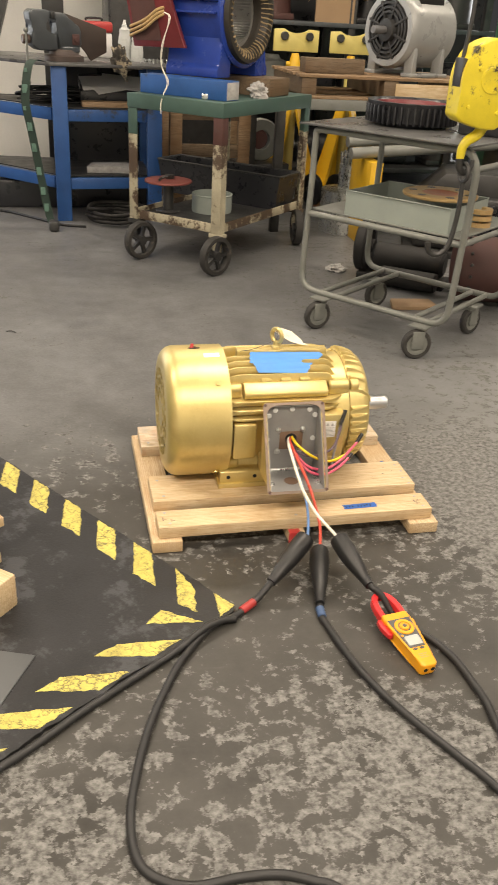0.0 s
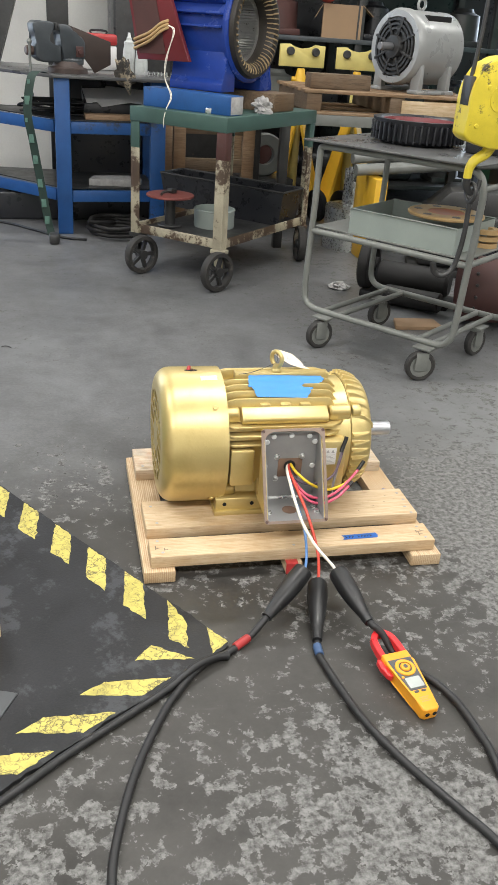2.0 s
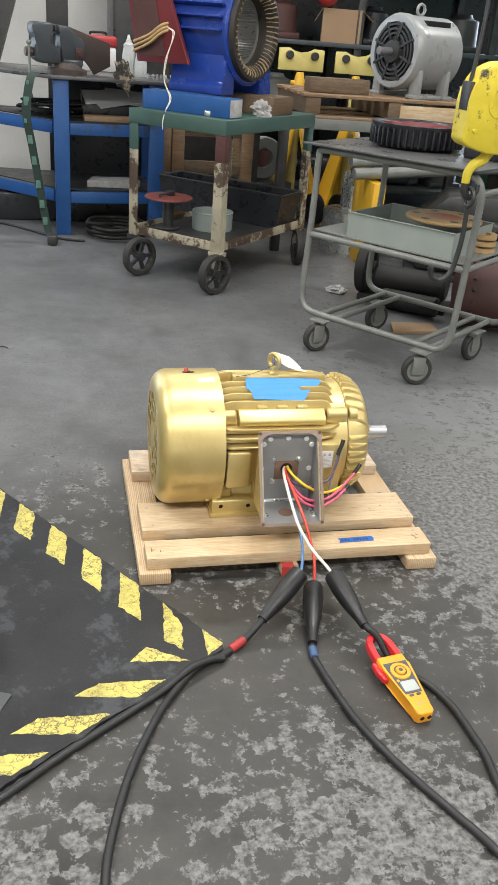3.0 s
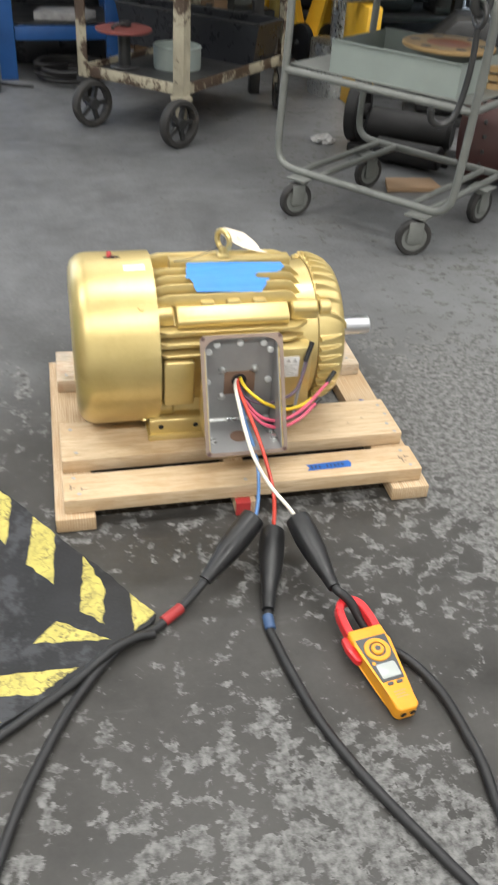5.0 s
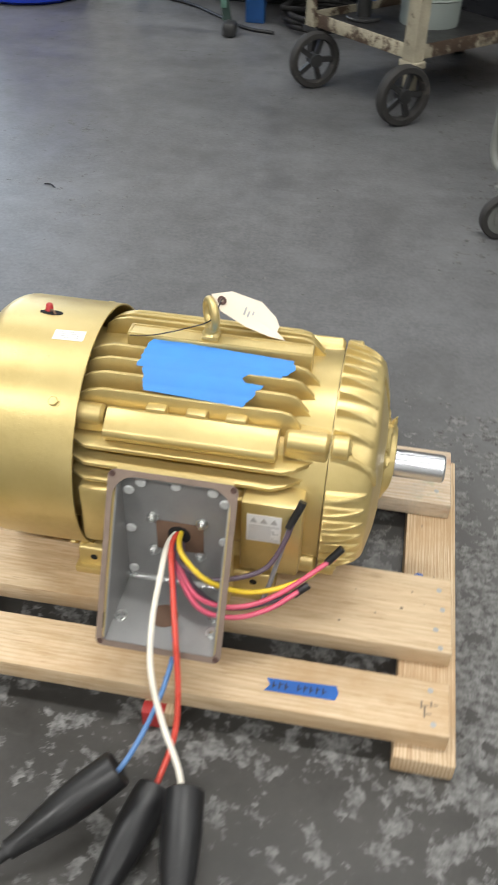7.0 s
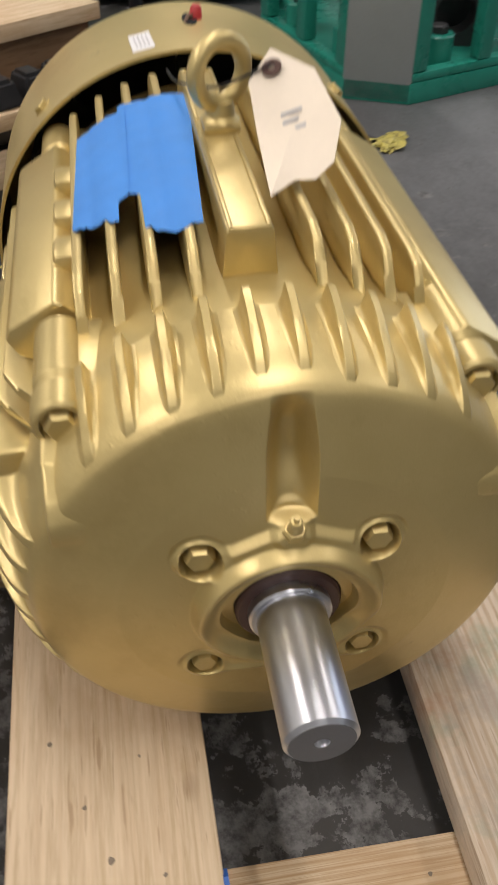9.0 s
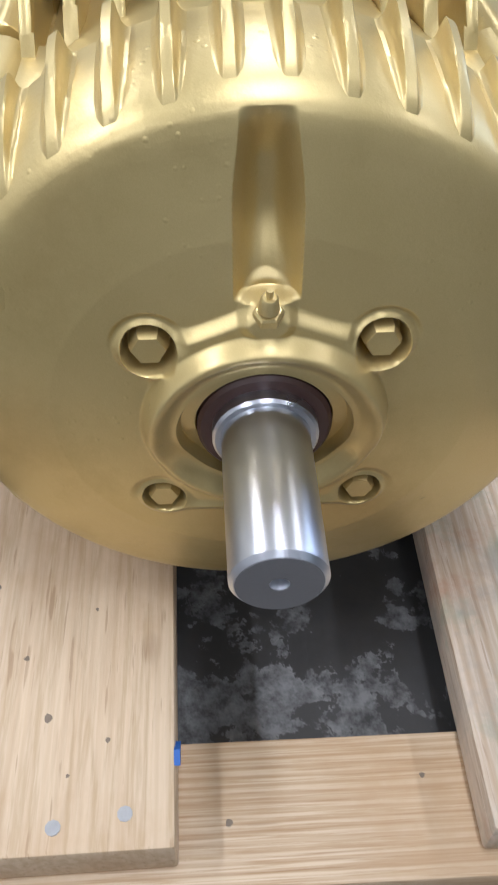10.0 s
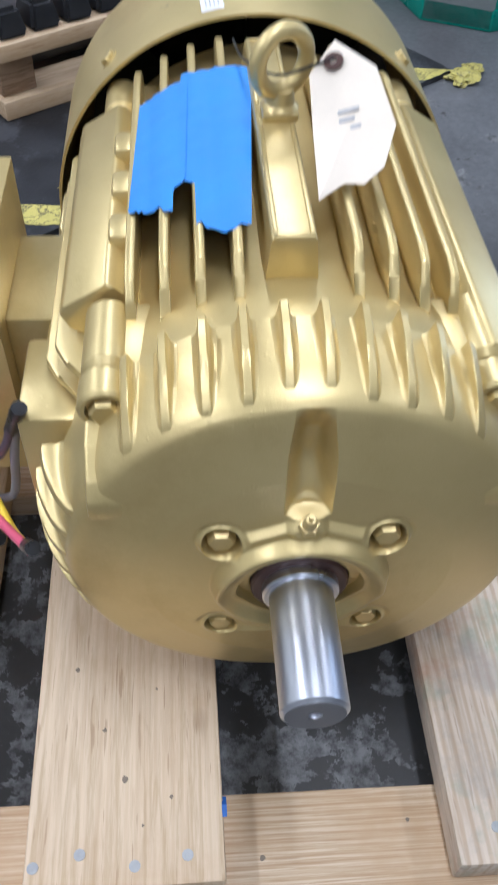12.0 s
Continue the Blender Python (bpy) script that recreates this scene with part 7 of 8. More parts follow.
# Added black panel: stands for the dark space under and behind the bench.
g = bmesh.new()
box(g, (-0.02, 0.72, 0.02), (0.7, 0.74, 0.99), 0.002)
part("back_panel", g, BLACKPAINT, bench, "black panel added for the dark behind the bench", local=True)
t = thing("hanging_hose", "thin black air hose and cable hanging down the wall", "hose", pose(-0.25, 6.65, 1.2))
for pts in ([(-0.38, 6.66, 3.0), (-0.36, 6.66, 1.9), (-0.30, 6.66, 1.52), (-0.27, 6.65, 1.36), (-0.31, 6.66, 1.24), (-0.33, 6.66, 1.0)], [(-0.2, 6.66, 3.0), (-0.22, 6.66, 2.0), (-0.205, 6.66, 1.5), (-0.195, 6.65, 1.3), (-0.2, 6.66, 1.1)]):
    g = bmesh.new()
    tube(g, pts, 0.011, 8)
    part("hose", g, CABLE, t)
t = thing("wall_switch_box", "small grey metal switch box on the wall", "switch box", pose(-0.18, 6.7, 1.3))
g = bmesh.new()
box(g, (-0.07, -0.07, -0.075), (0.07, -0.0005, 0.075), 0.006)
bx = part("case", g, GREYTUBE, t, local=True)
g = bmesh.new()
box(g, (-0.015, -0.078, -0.03), (0.015, -0.0705, 0.03), 0.002)
part("switch", g, BLACKPAINT, bx, local=True)
t = thing("dark_cabinet", "tall black steel cabinet against the wall", "cabinet", pose(0.38, 5.6, 0))
g = bmesh.new()
box(g, (-0.4, -0.3, 0), (0.52, 0.3, 2.3), 0.01)
dc = part("body", g, BLACKPAINT, t, local=True)
for x in (-0.38, 0.07):
    g = bmesh.new()
    box(g, (x, -0.306, 0.06), (x + 0.43, -0.3005, 2.25), 0.002)
    part("door", g, DARKSTEEL, dc, local=True)
# Made-up low box that fills the near-black space under the bench.
t = thing("oil_drum_bin", "low black box added for the dark under the bench", "bin", pose(-0.2, 4.45, 0))
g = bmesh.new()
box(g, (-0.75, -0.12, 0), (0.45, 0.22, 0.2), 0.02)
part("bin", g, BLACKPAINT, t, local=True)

# ---- table with the pallet and the grey motor ----
area(1.75, 4.4, 0.0565, 0.041, 1.075, -0.83)
t = thing("steel_table", "grey-green steel table standing behind the trolley", "table", pose(1.75, 4.1, 0))
g = bmesh.new()
box(g, (-0.78, -0.48, 0.80), (0.9, 0.5, 0.868), 0.004)
part("top", g, GREYTUBE, t, local=True)
for x in (-0.74, 0.86):
    for y in (-0.44, 0.46):
        g = bmesh.new()
        box(g, (x - 0.03, y - 0.03, 0), (x + 0.03, y + 0.03, 0.80), 0.003)
        part("leg", g, DARKSTEEL, t, local=True)
t = thing("old_pallet", "old dark-stained wooden pallet lying on the steel table", "pallet", pose(1.75, 4.05, 0.8685))
# Left stringers take darker timber than the right: the side light is in colour.
for x0, x1 in ((-0.62, -0.52), (-0.06, 0.04), (0.5, 0.6)):
    g = bmesh.new()
    box(g, (x0, -0.42, 0.02), (x1, 0.4, 0.125), 0.004)
    part("stringer", g, DARKWOOD if x0 < 0.3 else OLDWOOD, t, local=True)
for k in range(5):
    g = bmesh.new()
    box(g, (-0.64, -0.43 + 0.18 * k, 0.1255), (0.62, -0.32 + 0.18 * k, 0.145), 0.003)
    part("deck_board", g, OLDWOOD, t, local=True)
for k in range(3):
    g = bmesh.new()
    box(g, (-0.64, -0.43 + 0.36 * k, 0), (0.62, -0.33 + 0.36 * k, 0.0195), 0.003)
    part("base_board", g, OLDWOOD, t, local=True)
g = bmesh.new()
box(g, (0.02, -0.428, 0.022), (0.62, -0.41, 0.11), 0.003)
part("side_board", g, PINE, t, local=True)
t = thing("wood_plank", "brown wooden plank lying on the old pallet", "plank", pose(1.38, 3.85, 1.014, 0, 0, 4))
g = bmesh.new()
box(g, (-0.2, -0.06, 0), (0.22, 0.06, 0.09), 0.004)
part("plank", g, DARKWOOD, t, local=True)

GMM = pose(1.95, 3.98, 1.0137, 0, 0, 25) @ Matrix.Scale(1.1, 4)
gm = thing("grey_motor", "grey-painted open electric motor with slotted end, standing on the pallet", "electric motor", GMM)
GA = Matrix(((0, 0, -1, 0), (1, 0, 0, 0), (0, 1, 0, 0.25), (0, 0, 0, 1)))  # lathe z runs to -x: the shaft end
g = bmesh.new()
lathe(g, [(-0.27, 0), (-0.27, 0.1), (-0.255, 0.15), (-0.22, 0.18), (-0.2, 0.205), (0.12, 0.205), (0.125, 0.212), (0.165, 0.212), (0.185, 0.2), (0.185, 0.165), (0.16, 0.16), (0.16, 0)], GA, 56)
gbody = part("body", g, GREYMOTOR, gm, local=True)
for r in (0.15, 0.125, 0.1):
    g = bmesh.new()
    ring(g, GA @ Vector((0, 0, 0.182)), GA @ Vector((0, 0, 0.194)), r + 0.007, r - 0.006, seg=48)
    part("guard_ring", g, DARKSTEEL, gbody, local=True)
for k in range(8):
    g = bmesh.new()
    box(g, (0.06, -0.008, 0.18), (0.17, 0.008, 0.197), 0.003, m=GA @ pose(0, 0, 0, 0, 0, 45 * k + 20))
    part("guard_spoke", g, DARKSTEEL, gbody, local=True)
g = bmesh.new()
lathe(g, [(0.17, 0), (0.17, 0.155), (0.172, 0.155), (0.18, 0.07), (0.21, 0.062), (0.215, 0)], GA, 40)
part("bearing_cap", g, DARKSTEEL, gbody, local=True)
g = bmesh.new()
rod(g, GA @ Vector((0, 0, 0.21)), GA @ Vector((0, 0, 0.31)), 0.022, seg=20, bevel=0.002)
part("shaft", g, SHAFTEND, gm, local=True)
g = bmesh.new()
box(g, (-0.1, -0.14, 0.395), (0.1, -0.085, 0.43), 0.004, m=pose(0.03, 0, 0))
part("vent_slot", g, BLACK, gbody, local=True)
for y in (-0.16, 0.16):
    g = bmesh.new()
    box(g, (-0.15, y - 0.045, 0), (0.17, y + 0.045, 0.022), 0.004)
    for x in (-0.12, 0.12):
        prism(g, [(x - 0.02, 0.02), (x + 0.02, 0.02), (x + 0.014, 0.16), (x - 0.014, 0.16)], 0.07, Matrix(((1, 0, 0, 0), (0, 0, -1, y + 0.035), (0, 1, 0, 0), (0, 0, 0, 1))), 0.003)
    part("foot", g, GREYMOTOR, gm, local=True)
g = bmesh.new()
donut(g, (0.0, 0, 0.487), (0, 1, 0), 0.03, 0.009, 28, 10)
rod(g, (0, 0, 0.45), (0, 0, 0.463), 0.016, seg=16)
part("lifting_eye", g, GREYMOTOR, gm, local=True)


# ---- yellow stands ----
def roller_stand(x, y, turn):
    t = thing("roller_stand", "orange-yellow steel roller stand with pale yellow head plate", "stand", pose(x, y, 0, 0, 0, turn), "yellow roller stands")
    for k in range(3):
        g = bmesh.new()
        m = pose(0, 0, 0, 0, 0, 120 * k + 90)
        tmp = bmesh.new()
        vs = [tmp.verts.new((xx, s * ww, zz)) for s in (-1, 1) for xx, ww, zz in ((0.03, 0.05, 0.72), (0.05, 0.05, 0.72), (0.26, 0.09, 0.0), (0.23, 0.09, 0.0))]
        for q in ((0, 1, 2, 3), (7, 6, 5, 4), (0, 4, 5, 1), (1, 5, 6, 2), (2, 6, 7, 3), (3, 7, 4, 0)):
            tmp.faces.new([vs[j] for j in q])
        join(g, tmp, m)
        part("leg", g, JACKYELLOW, t, local=True, smooth=False)
    g = bmesh.new()
    rod(g, (0, 0, 0.1), (0, 0, 1.0), 0.038, seg=18)
    part("column", g, PALEYELLOW, t, local=True)
    g = bmesh.new()
    rod(g, (0, 0, 0.98), (0, 0, 1.08), 0.05, 0.03, seg=18, bevel=0.004)
    rod(g, (-0.07, 0, 1.0), (0.09, -0.02, 1.0), 0.02, seg=12, bevel=0.003)
    part("screw_collar", g, JACKYELLOW, t, local=True)
    g = bmesh.new()
    prism(g, [(-0.18, 1.09), (0.18, 1.09), (0.18, 1.245), (0.1, 1.25), (0.06, 1.225), (0.0, 1.215), (-0.06, 1.225), (-0.1, 1.25), (-0.18, 1.245)], 0.03, xz(0.015), 0.004)
    part("head_plate", g, PALEYELLOW, t, local=True)
    for xx in (-0.1, 0.1):
        g = bmesh.new()
        rod(g, (xx, -0.05, 1.2), (xx, 0.05, 1.2), 0.03, seg=20, bevel=0.004)
        part("roller", g, DARKSTEEL, t, local=True)
    return t


roller_stand(1.42, 5.0, 0)
roller_stand(1.88, 5.0, -8)

# ---- rack, crate and clutter behind ----
rack = thing("storage_rack", "dark steel storage rack full of motor parts", "rack", pose(2.0, 5.85, 0))
for x in (-1.2, 0.0, 1.2):
    for y in (-0.4, 0.4):
        g = bmesh.new()
        box(g, (x - 0.03, y - 0.03, 0), (x + 0.03, y + 0.03, 2.3), 0.002)
        part("upright", g, DARKSTEEL, rack, local=True)
for z in (0.12, 0.7, 1.27, 1.9):
    g = bmesh.new()
    box(g, (-1.28, -0.44, z), (1.28, 0.44, z + 0.035), 0.002)
    part("shelf", g, VISE if z == 1.27 else DARKSTEEL, rack, local=True)
# Added black sheet, so that the gaps between the shelves look dark.
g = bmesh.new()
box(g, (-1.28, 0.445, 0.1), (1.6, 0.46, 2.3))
part("back_sheet", g, BLACKPAINT, rack, "black sheet added to darken the gaps of the rack", local=True)
rnd = random.Random(11)
DARKS = [DARKSTEEL, BLACKPAINT, VISE, RUSTRED, GREYTUBE, DARKSTEEL, BLACKPAINT]
for z in (0.155, 0.735, 1.305):
    for k in range(6):
        x = 0.95 + 0.42 * k + rnd.uniform(-0.05, 0.05)
        if z > 1.2 and k in (2,):
            continue
        mat = rnd.choice(DARKS)
        if k % 2 == 0:
            t = thing("stored_rotor", "dark motor rotor lying on a rack shelf", "motor part", pose(x, 5.72, z + 0.0005), "parts on the rack")
            g = bmesh.new()
            r = rnd.uniform(0.11, 0.16)
            rod(g, (-0.15, 0, r), (0.12, 0, r), r, seg=28, bevel=0.01)
            part("core", g, mat, t, local=True)
            g = bmesh.new()
            rod(g, (-0.22, 0, r), (-0.151, 0, r), 0.035, seg=16)
            part("shaft", g, STEEL, t, local=True)
        else:
            t = thing("stored_housing", "dark cast motor housing on a rack shelf", "motor part", pose(x, 5.75, z + 0.0005), "parts on the rack")
            g = bmesh.new()
            w = rnd.uniform(0.12, 0.17)
            box(g, (-w, -0.15, 0), (w, 0.15, 0.05), 0.01)
            lathe(g, [(0.05, 0), (0.05, w), (0.25, w * 0.95), (0.27, w * 0.6), (0.3, w * 0.5), (0.3, 0)], None, 28)
            part("casting", g, mat, t, local=True)
t = thing("cardboard_box", "open brown cardboard box standing on the rack", "box", pose(1.88, 5.58, 1.3055, 0, 0, -14))
g = bmesh.new()
for lo, hi in (((-0.16, -0.13, 0), (0.16, 0.13, 0.004)), ((-0.16, -0.13, 0.004), (0.16, -0.126, 0.25)), ((-0.16, 0.126, 0.004), (0.16, 0.13, 0.25)), ((-0.16, -0.126, 0.004), (-0.156, 0.126, 0.25)), ((0.156, -0.126, 0.004), (0.16, 0.126, 0.25))):
    box(g, lo, hi)
part("carton", g, CARDBOARD, t, local=True, smooth=False)
for s, m in ((-1, pose(-0.16, 0, 0.25, 0, -60, 0)), (1, pose(0.16, 0, 0.25, 0, 40, 0))):
    g = bmesh.new()
    box(g, (0 if s > 0 else -0.12, -0.13, 0), (0.12 if s > 0 else 0, 0.13, 0.004), m=m)
    part("flap", g, CARDBOARD, t, local=True)
t = thing("red_ball_float", "round red plastic ball on the rack", "ball", pose(1.72, 5.5, 1.56))
g = bmesh.new()
lathe(g, [(-0.09 * math.cos(math.pi * k / 14), 0.09 * math.sin(math.pi * k / 14)) for k in range(15)], pose(0, 0, 0.09), 28)
part("ball", g, BRIGHTRED, t, local=True)
t = thing("wooden_crate", "open pale wooden crate frame standing behind the cart", "crate", pose(0.68, 4.5, 0, 0, 0, 3))
for x in (-0.26, 0.26):
    for y in (0.0, 0.4):
        g = bmesh.new()
        box(g, (x - 0.045, y - 0.03, 0), (x + 0.045, y + 0.03, 0.86), 0.004)
        part("post", g, OLDWOOD, t, local=True)
# Slats in darker timber than the posts: the dim gaps are painted in.
for z in (0.06, 0.36, 0.62):
    g = bmesh.new()
    box(g, (-0.215, -0.02, z), (0.215, 0.018, z + 0.09), 0.003)
    part("slat", g, DARKWOOD, t, local=True)
t = thing("grey_flange_ring", "grey cast flange ring standing behind the cart", "flange", pose(1.12, 4.75, 0.30, 0, 0, 10))
g = bmesh.new()
ring(g, (0, -0.03, 0.16), (0, 0.03, 0.16), 0.16, 0.075, seg=40, bevel=0.01)
part("ring", g, GREYTUBE, t, local=True)
g = bmesh.new()
box(g, (-0.2, -0.15, -0.3), (0.2, 0.15, 0.0), 0.01)
part("base", g, DARKSTEEL, t, local=True)
t = thing("pipe_bundle", "grey steel pipes lying across trestles", "pipes", pose(1.9, 3.35, 0))
for k in range(3):
    g = bmesh.new()
    rod(g, (-0.5, 0.09 * k - 0.05, 0.58 + 0.06 * k), (0.75, 0.09 * k + 0.05, 0.66 + 0.05 * k), 0.035, seg=18)
    part("pipe", g, GREYTUBE, t, local=True)
for x in (-0.35, 0.6):
    g = bmesh.new()
    box(g, (x - 0.04, -0.15, 0), (x + 0.04, 0.25, 0.54 + 0.08 * (x > 0)), 0.004)
    part("trestle", g, JACKYELLOW if x < 0 else DARKSTEEL, t, local=True)
t = thing("steel_can", "bright steel can with forks behind the trolley", "can", pose(1.56, 3.72, 0.0))
g = bmesh.new()
lathe(g, [(0, 0), (0, 0.2), (0.28, 0.2), (0.30, 0.09), (0.45, 0.09), (0.45, 0.08), (0.3, 0.08)], None, 30)
for k in range(6):
    rod(g, (0.075 * math.cos(k), 0.075 * math.sin(k), 0.44), (0.08 * math.cos(k), 0.08 * math.sin(k), 0.53), 0.012, seg=10)
part("body", g, ZINC, t, local=True)
t = thing("jack_wheels", "dark pallet jack wheels beside the yellow stands", "wheels", pose(1.62, 4.55, 0))
for x in (-0.1, 0.1):
    m = pose(x, 0, 0.12) @ pose(0, 0, 0, 0, 90, 20)
    g = bmesh.new()
    lathe(g, [(-0.03, 0), (-0.03, 0.1), (-0.02, 0.12), (0.02, 0.12), (0.03, 0.1), (0.03, 0)], m, 32)
    part("wheel", g, RUBBER, t, local=True)
g = bmesh.new()
rod(g, (-0.15, 0, 0.12), (0.15, 0, 0.12), 0.018, seg=12)
part("axle", g, DARKSTEEL, t, local=True)
t = thing("green_cabinet", "tall green-painted steel machine cabinet", "cabinet", pose(3.32, 4.4, 0))
g = bmesh.new()
box(g, (-0.36, -0.35, 0.06), (0.5, 0.35, 2.4), 0.01)
gcab = part("body", g, surface("green_cabinet_paint", (0.06, 0.19, 0.11), 0.4, 0, 0.15, 5, 160, 0.1), t, local=True)
g = bmesh.new()
box(g, (-0.3, -0.356, 0.16), (0.44, -0.351, 2.3), 0.002)
part("door", g, GREENPAINT, gcab, local=True)
g = bmesh.new()
box(g, (-0.34, -0.3, 0), (0.46, 0.3, 0.0595))
part("plinth", g, DARKSTEEL, gcab, local=True)
area(1.7, 2.05, 0.072, 0.036, 1.05, -1.3)
t = thing("riveted_red_drum", "dark red riveted iron drum lying on the floor", "drum", pose(2.0, 1.80, 0, 0, 0, -14))
g = bmesh.new()
m = Matrix(((0, 0, 1, -0.42), (1, 0, 0, 0), (0, 1, 0, 0.19), (0, 0, 0, 1)))
lathe(g, [(0, 0), (0, 0.17), (0.02, 0.175), (0.3, 0.175), (0.3, 0.182), (0.44, 0.182), (0.44, 0.19), (0.47, 0.19), (0.47, 0.175), (0.9, 0.175), (0.9, 0)], m, 48)
drum = part("shell", g, RUSTRED, t, local=True)
for k in range(9):
    for x in (0.05, 0.26, 0.33):
        g = bmesh.new()
        c = m @ Vector((0.178 * math.cos(radians(60 + 20 * k)), 0.178 * math.sin(radians(60 + 20 * k)), x))
        d = m.to_3x3() @ Vector((math.cos(radians(60 + 20 * k)), math.sin(radians(60 + 20 * k)), 0))
        rod(g, c - 0.006 * d, c + 0.008 * d, 0.009, seg=8, bevel=0.002)
        part("rivet", g, DARKSTEEL, drum, local=True)
t = thing("black_pump", "oily black pump with a cast pulley on the floor", "pump", pose(1.42, 2.32, 0, 0, 0, -35))
g = bmesh.new()
box(g, (-0.22, -0.1, 0), (0.3, 0.1, 0.04), 0.006)
rod(g, (-0.15, 0, 0.13), (0.28, 0, 0.13), 0.08, seg=28, bevel=0.02)
part("body", g, OILBLACK, t, local=True)
g = bmesh.new()
ring(g, (-0.24, 0, 0.18), (-0.18, 0, 0.18), 0.15, 0.11, seg=36, bevel=0.008)
rod(g, (-0.25, 0, 0.18), (-0.15, 0, 0.18), 0.04, seg=16)
for k in range(5):
    box(g, (0.03, -0.012, -0.012), (0.115, 0.012, 0.012), m=Matrix(((0, 0, 1, -0.21), (1, 0, 0, 0), (0, 1, 0, 0.18), (0, 0, 0, 1))) @ pose(0, 0, 0, 0, 0, 72 * k))
part("pulley", g, OILBLACK, t, local=True)
g = bmesh.new()
rod(g, (-0.05, -0.16, 0.06), (0.28, -0.2, 0.07), 0.055, seg=20, bevel=0.008)
part("pipe_stub", g, OILBLACK, t, local=True)
t = thing("gearbox", "oily black cast gearbox standing on the floor behind the trolley", "gearbox", pose(2.15, 3.0, 0, 0, 0, -20))
g = bmesh.new()
box(g, (-0.42, -0.28, 0), (0.42, 0.28, 0.05), 0.008)
box(g, (-0.36, -0.24, 0.0495), (0.36, 0.24, 0.40), 0.03, seg=3)
prism(g, [(-0.34, 0.395), (0.34, 0.395), (0.26, 0.50), (0.1, 0.54), (-0.2, 0.53)], 0.42, xz(0.21), 0.01)
gbox = part("housing", g, DARKSTEEL, t, local=True)
for x in (-0.18, 0.18):
    g = bmesh.new()
    ring(g, (x, -0.262, 0.24), (x, -0.238, 0.24), 0.13, 0.055, seg=36, bevel=0.005)
    part("bearing_flange", g, BLACKPAINT, gbox, local=True)
    for k in range(6):
        g = bmesh.new()
        hexhead(g, (x + 0.1 * math.cos(radians(60 * k)), -0.261, 0.24 + 0.1 * math.sin(radians(60 * k))), (0, -1, 0), 0.014, 0.012)
        part("bolt", g, DARKSTEEL, gbox, local=True)
g = bmesh.new()
rod(g, (-0.18, -0.40, 0.24), (-0.18, -0.238, 0.24), 0.045, seg=24, bevel=0.004)
part("stub_shaft", g, SHAFTEND, t, local=True)
t = thing("cardboard_scrap", "flat brown cardboard scrap lying on the floor", "cardboard", pose(1.33, 1.79, 0, 0, 0, -3))
g = bmesh.new()
prism(g, [(-0.13, -0.045), (0.13, -0.04), (0.12, 0.1), (-0.10, 0.1)], 0.02, None, 0.002)
part("sheet", g, CARDBOARD, t, local=True)
area(-0.8, 4.45, -0.0755, 0.087, 1.053, 1.24)
t = thing("blue_barrel", "bright blue plastic barrel standing on the floor", "barrel", pose(-1.83, 4.2, 0))
g = bmesh.new()
lathe(g, [(0, 0), (0, 0.29), (0.02, 0.325), (0.06, 0.335), (0.1, 0.325), (0.45, 0.335), (0.5, 0.35), (0.55, 0.335), (0.88, 0.33), (0.9, 0.31), (0.9, 0)], None, 56)
part("body", g, surface("blue_barrel_plastic", (0.012, 0.045, 0.5), 0.35, 0, 0.12, 6, 160, 0.08), t, local=True)

# ---- teal machines, second pallet and things on the mat ----
area()
teal = thing("teal_machine_base", "teal-painted open machine base casting with grey flat panel", "machine", pose(-1.65, 0.85, 0))
TP = [(-1.258, 0.475), (-1.19, 0.624), (-1.337, 1.024), (-1.72, 1.25), (-2.1, 1.1), (-2.15, 0.72), (-1.95, 0.42), (-1.721, 0.36)]
g = bmesh.new()
prism(g, TP, 0.05, pose(0, 0, 0), 0.004)
part("base_plate", g, TEAL, teal)
g = bmesh.new()
inner = [(-1.65 + (x + 1.65) * 0.86, 0.85 + (y - 0.85) * 0.86) for x, y in TP]
plate_with_hole(g, TP, inner, 0.07, pose(0, 0, 0.66))
part("top_ring", g, TEAL, teal)


def wall_strip(a, c, z0, z1, thick, mat, name, label=""):
    d = Vector((c[0] - a[0], c[1] - a[1], 0))
    g = bmesh.new()
    box(g, (0, 0, z0), (d.length, thick, z1), 0.005, m=pose(a[0], a[1], 0, 0, 0, math.degrees(math.atan2(d.y, d.x))))
    return part(name, g, mat, teal, label)


def along(a, c, t):
    return (a[0] + (c[0] - a[0]) * t, a[1] + (c[1] - a[1]) * t)


wall_strip(TP[0], TP[1], 0.002, 0.658, 0.03, TEALGREY, "panel", "flat grey machine panel")
for a, c in ((TP[1], TP[2]), (TP[7], TP[0]), (TP[2], TP[3]), (TP[6], TP[7]), (TP[3], TP[4]), (TP[4], TP[5]), (TP[5], TP[6])):
    wall_strip(a, c, 0.0505, 0.072, 0.035, TEAL, "sill")
    for t0, t1 in ((0.0, 0.10), (0.46, 0.56), (0.91, 1.0)):
        wall_strip(along(a, c, t0), along(a, c, t1), 0.0725, 0.658, 0.035, TEAL, "post")
for x, y in ((-1.39, 0.52), (-1.31, 0.72), (-1.42, 0.98), (-1.62, 0.45)):
    g = bmesh.new()
    rod(g, (x, y, 0.05), (x, y, 0.125), 0.038, seg=24, bevel=0.004)
    boss = part("bolt_boss", g, TEAL, teal)
    g = bmesh.new()
    hexhead(g, (x, y, 0.1255), (0, 0, 1), 0.022, 0.018)
    part("bolt", g, DARKSTEEL, boss)
g = bmesh.new()
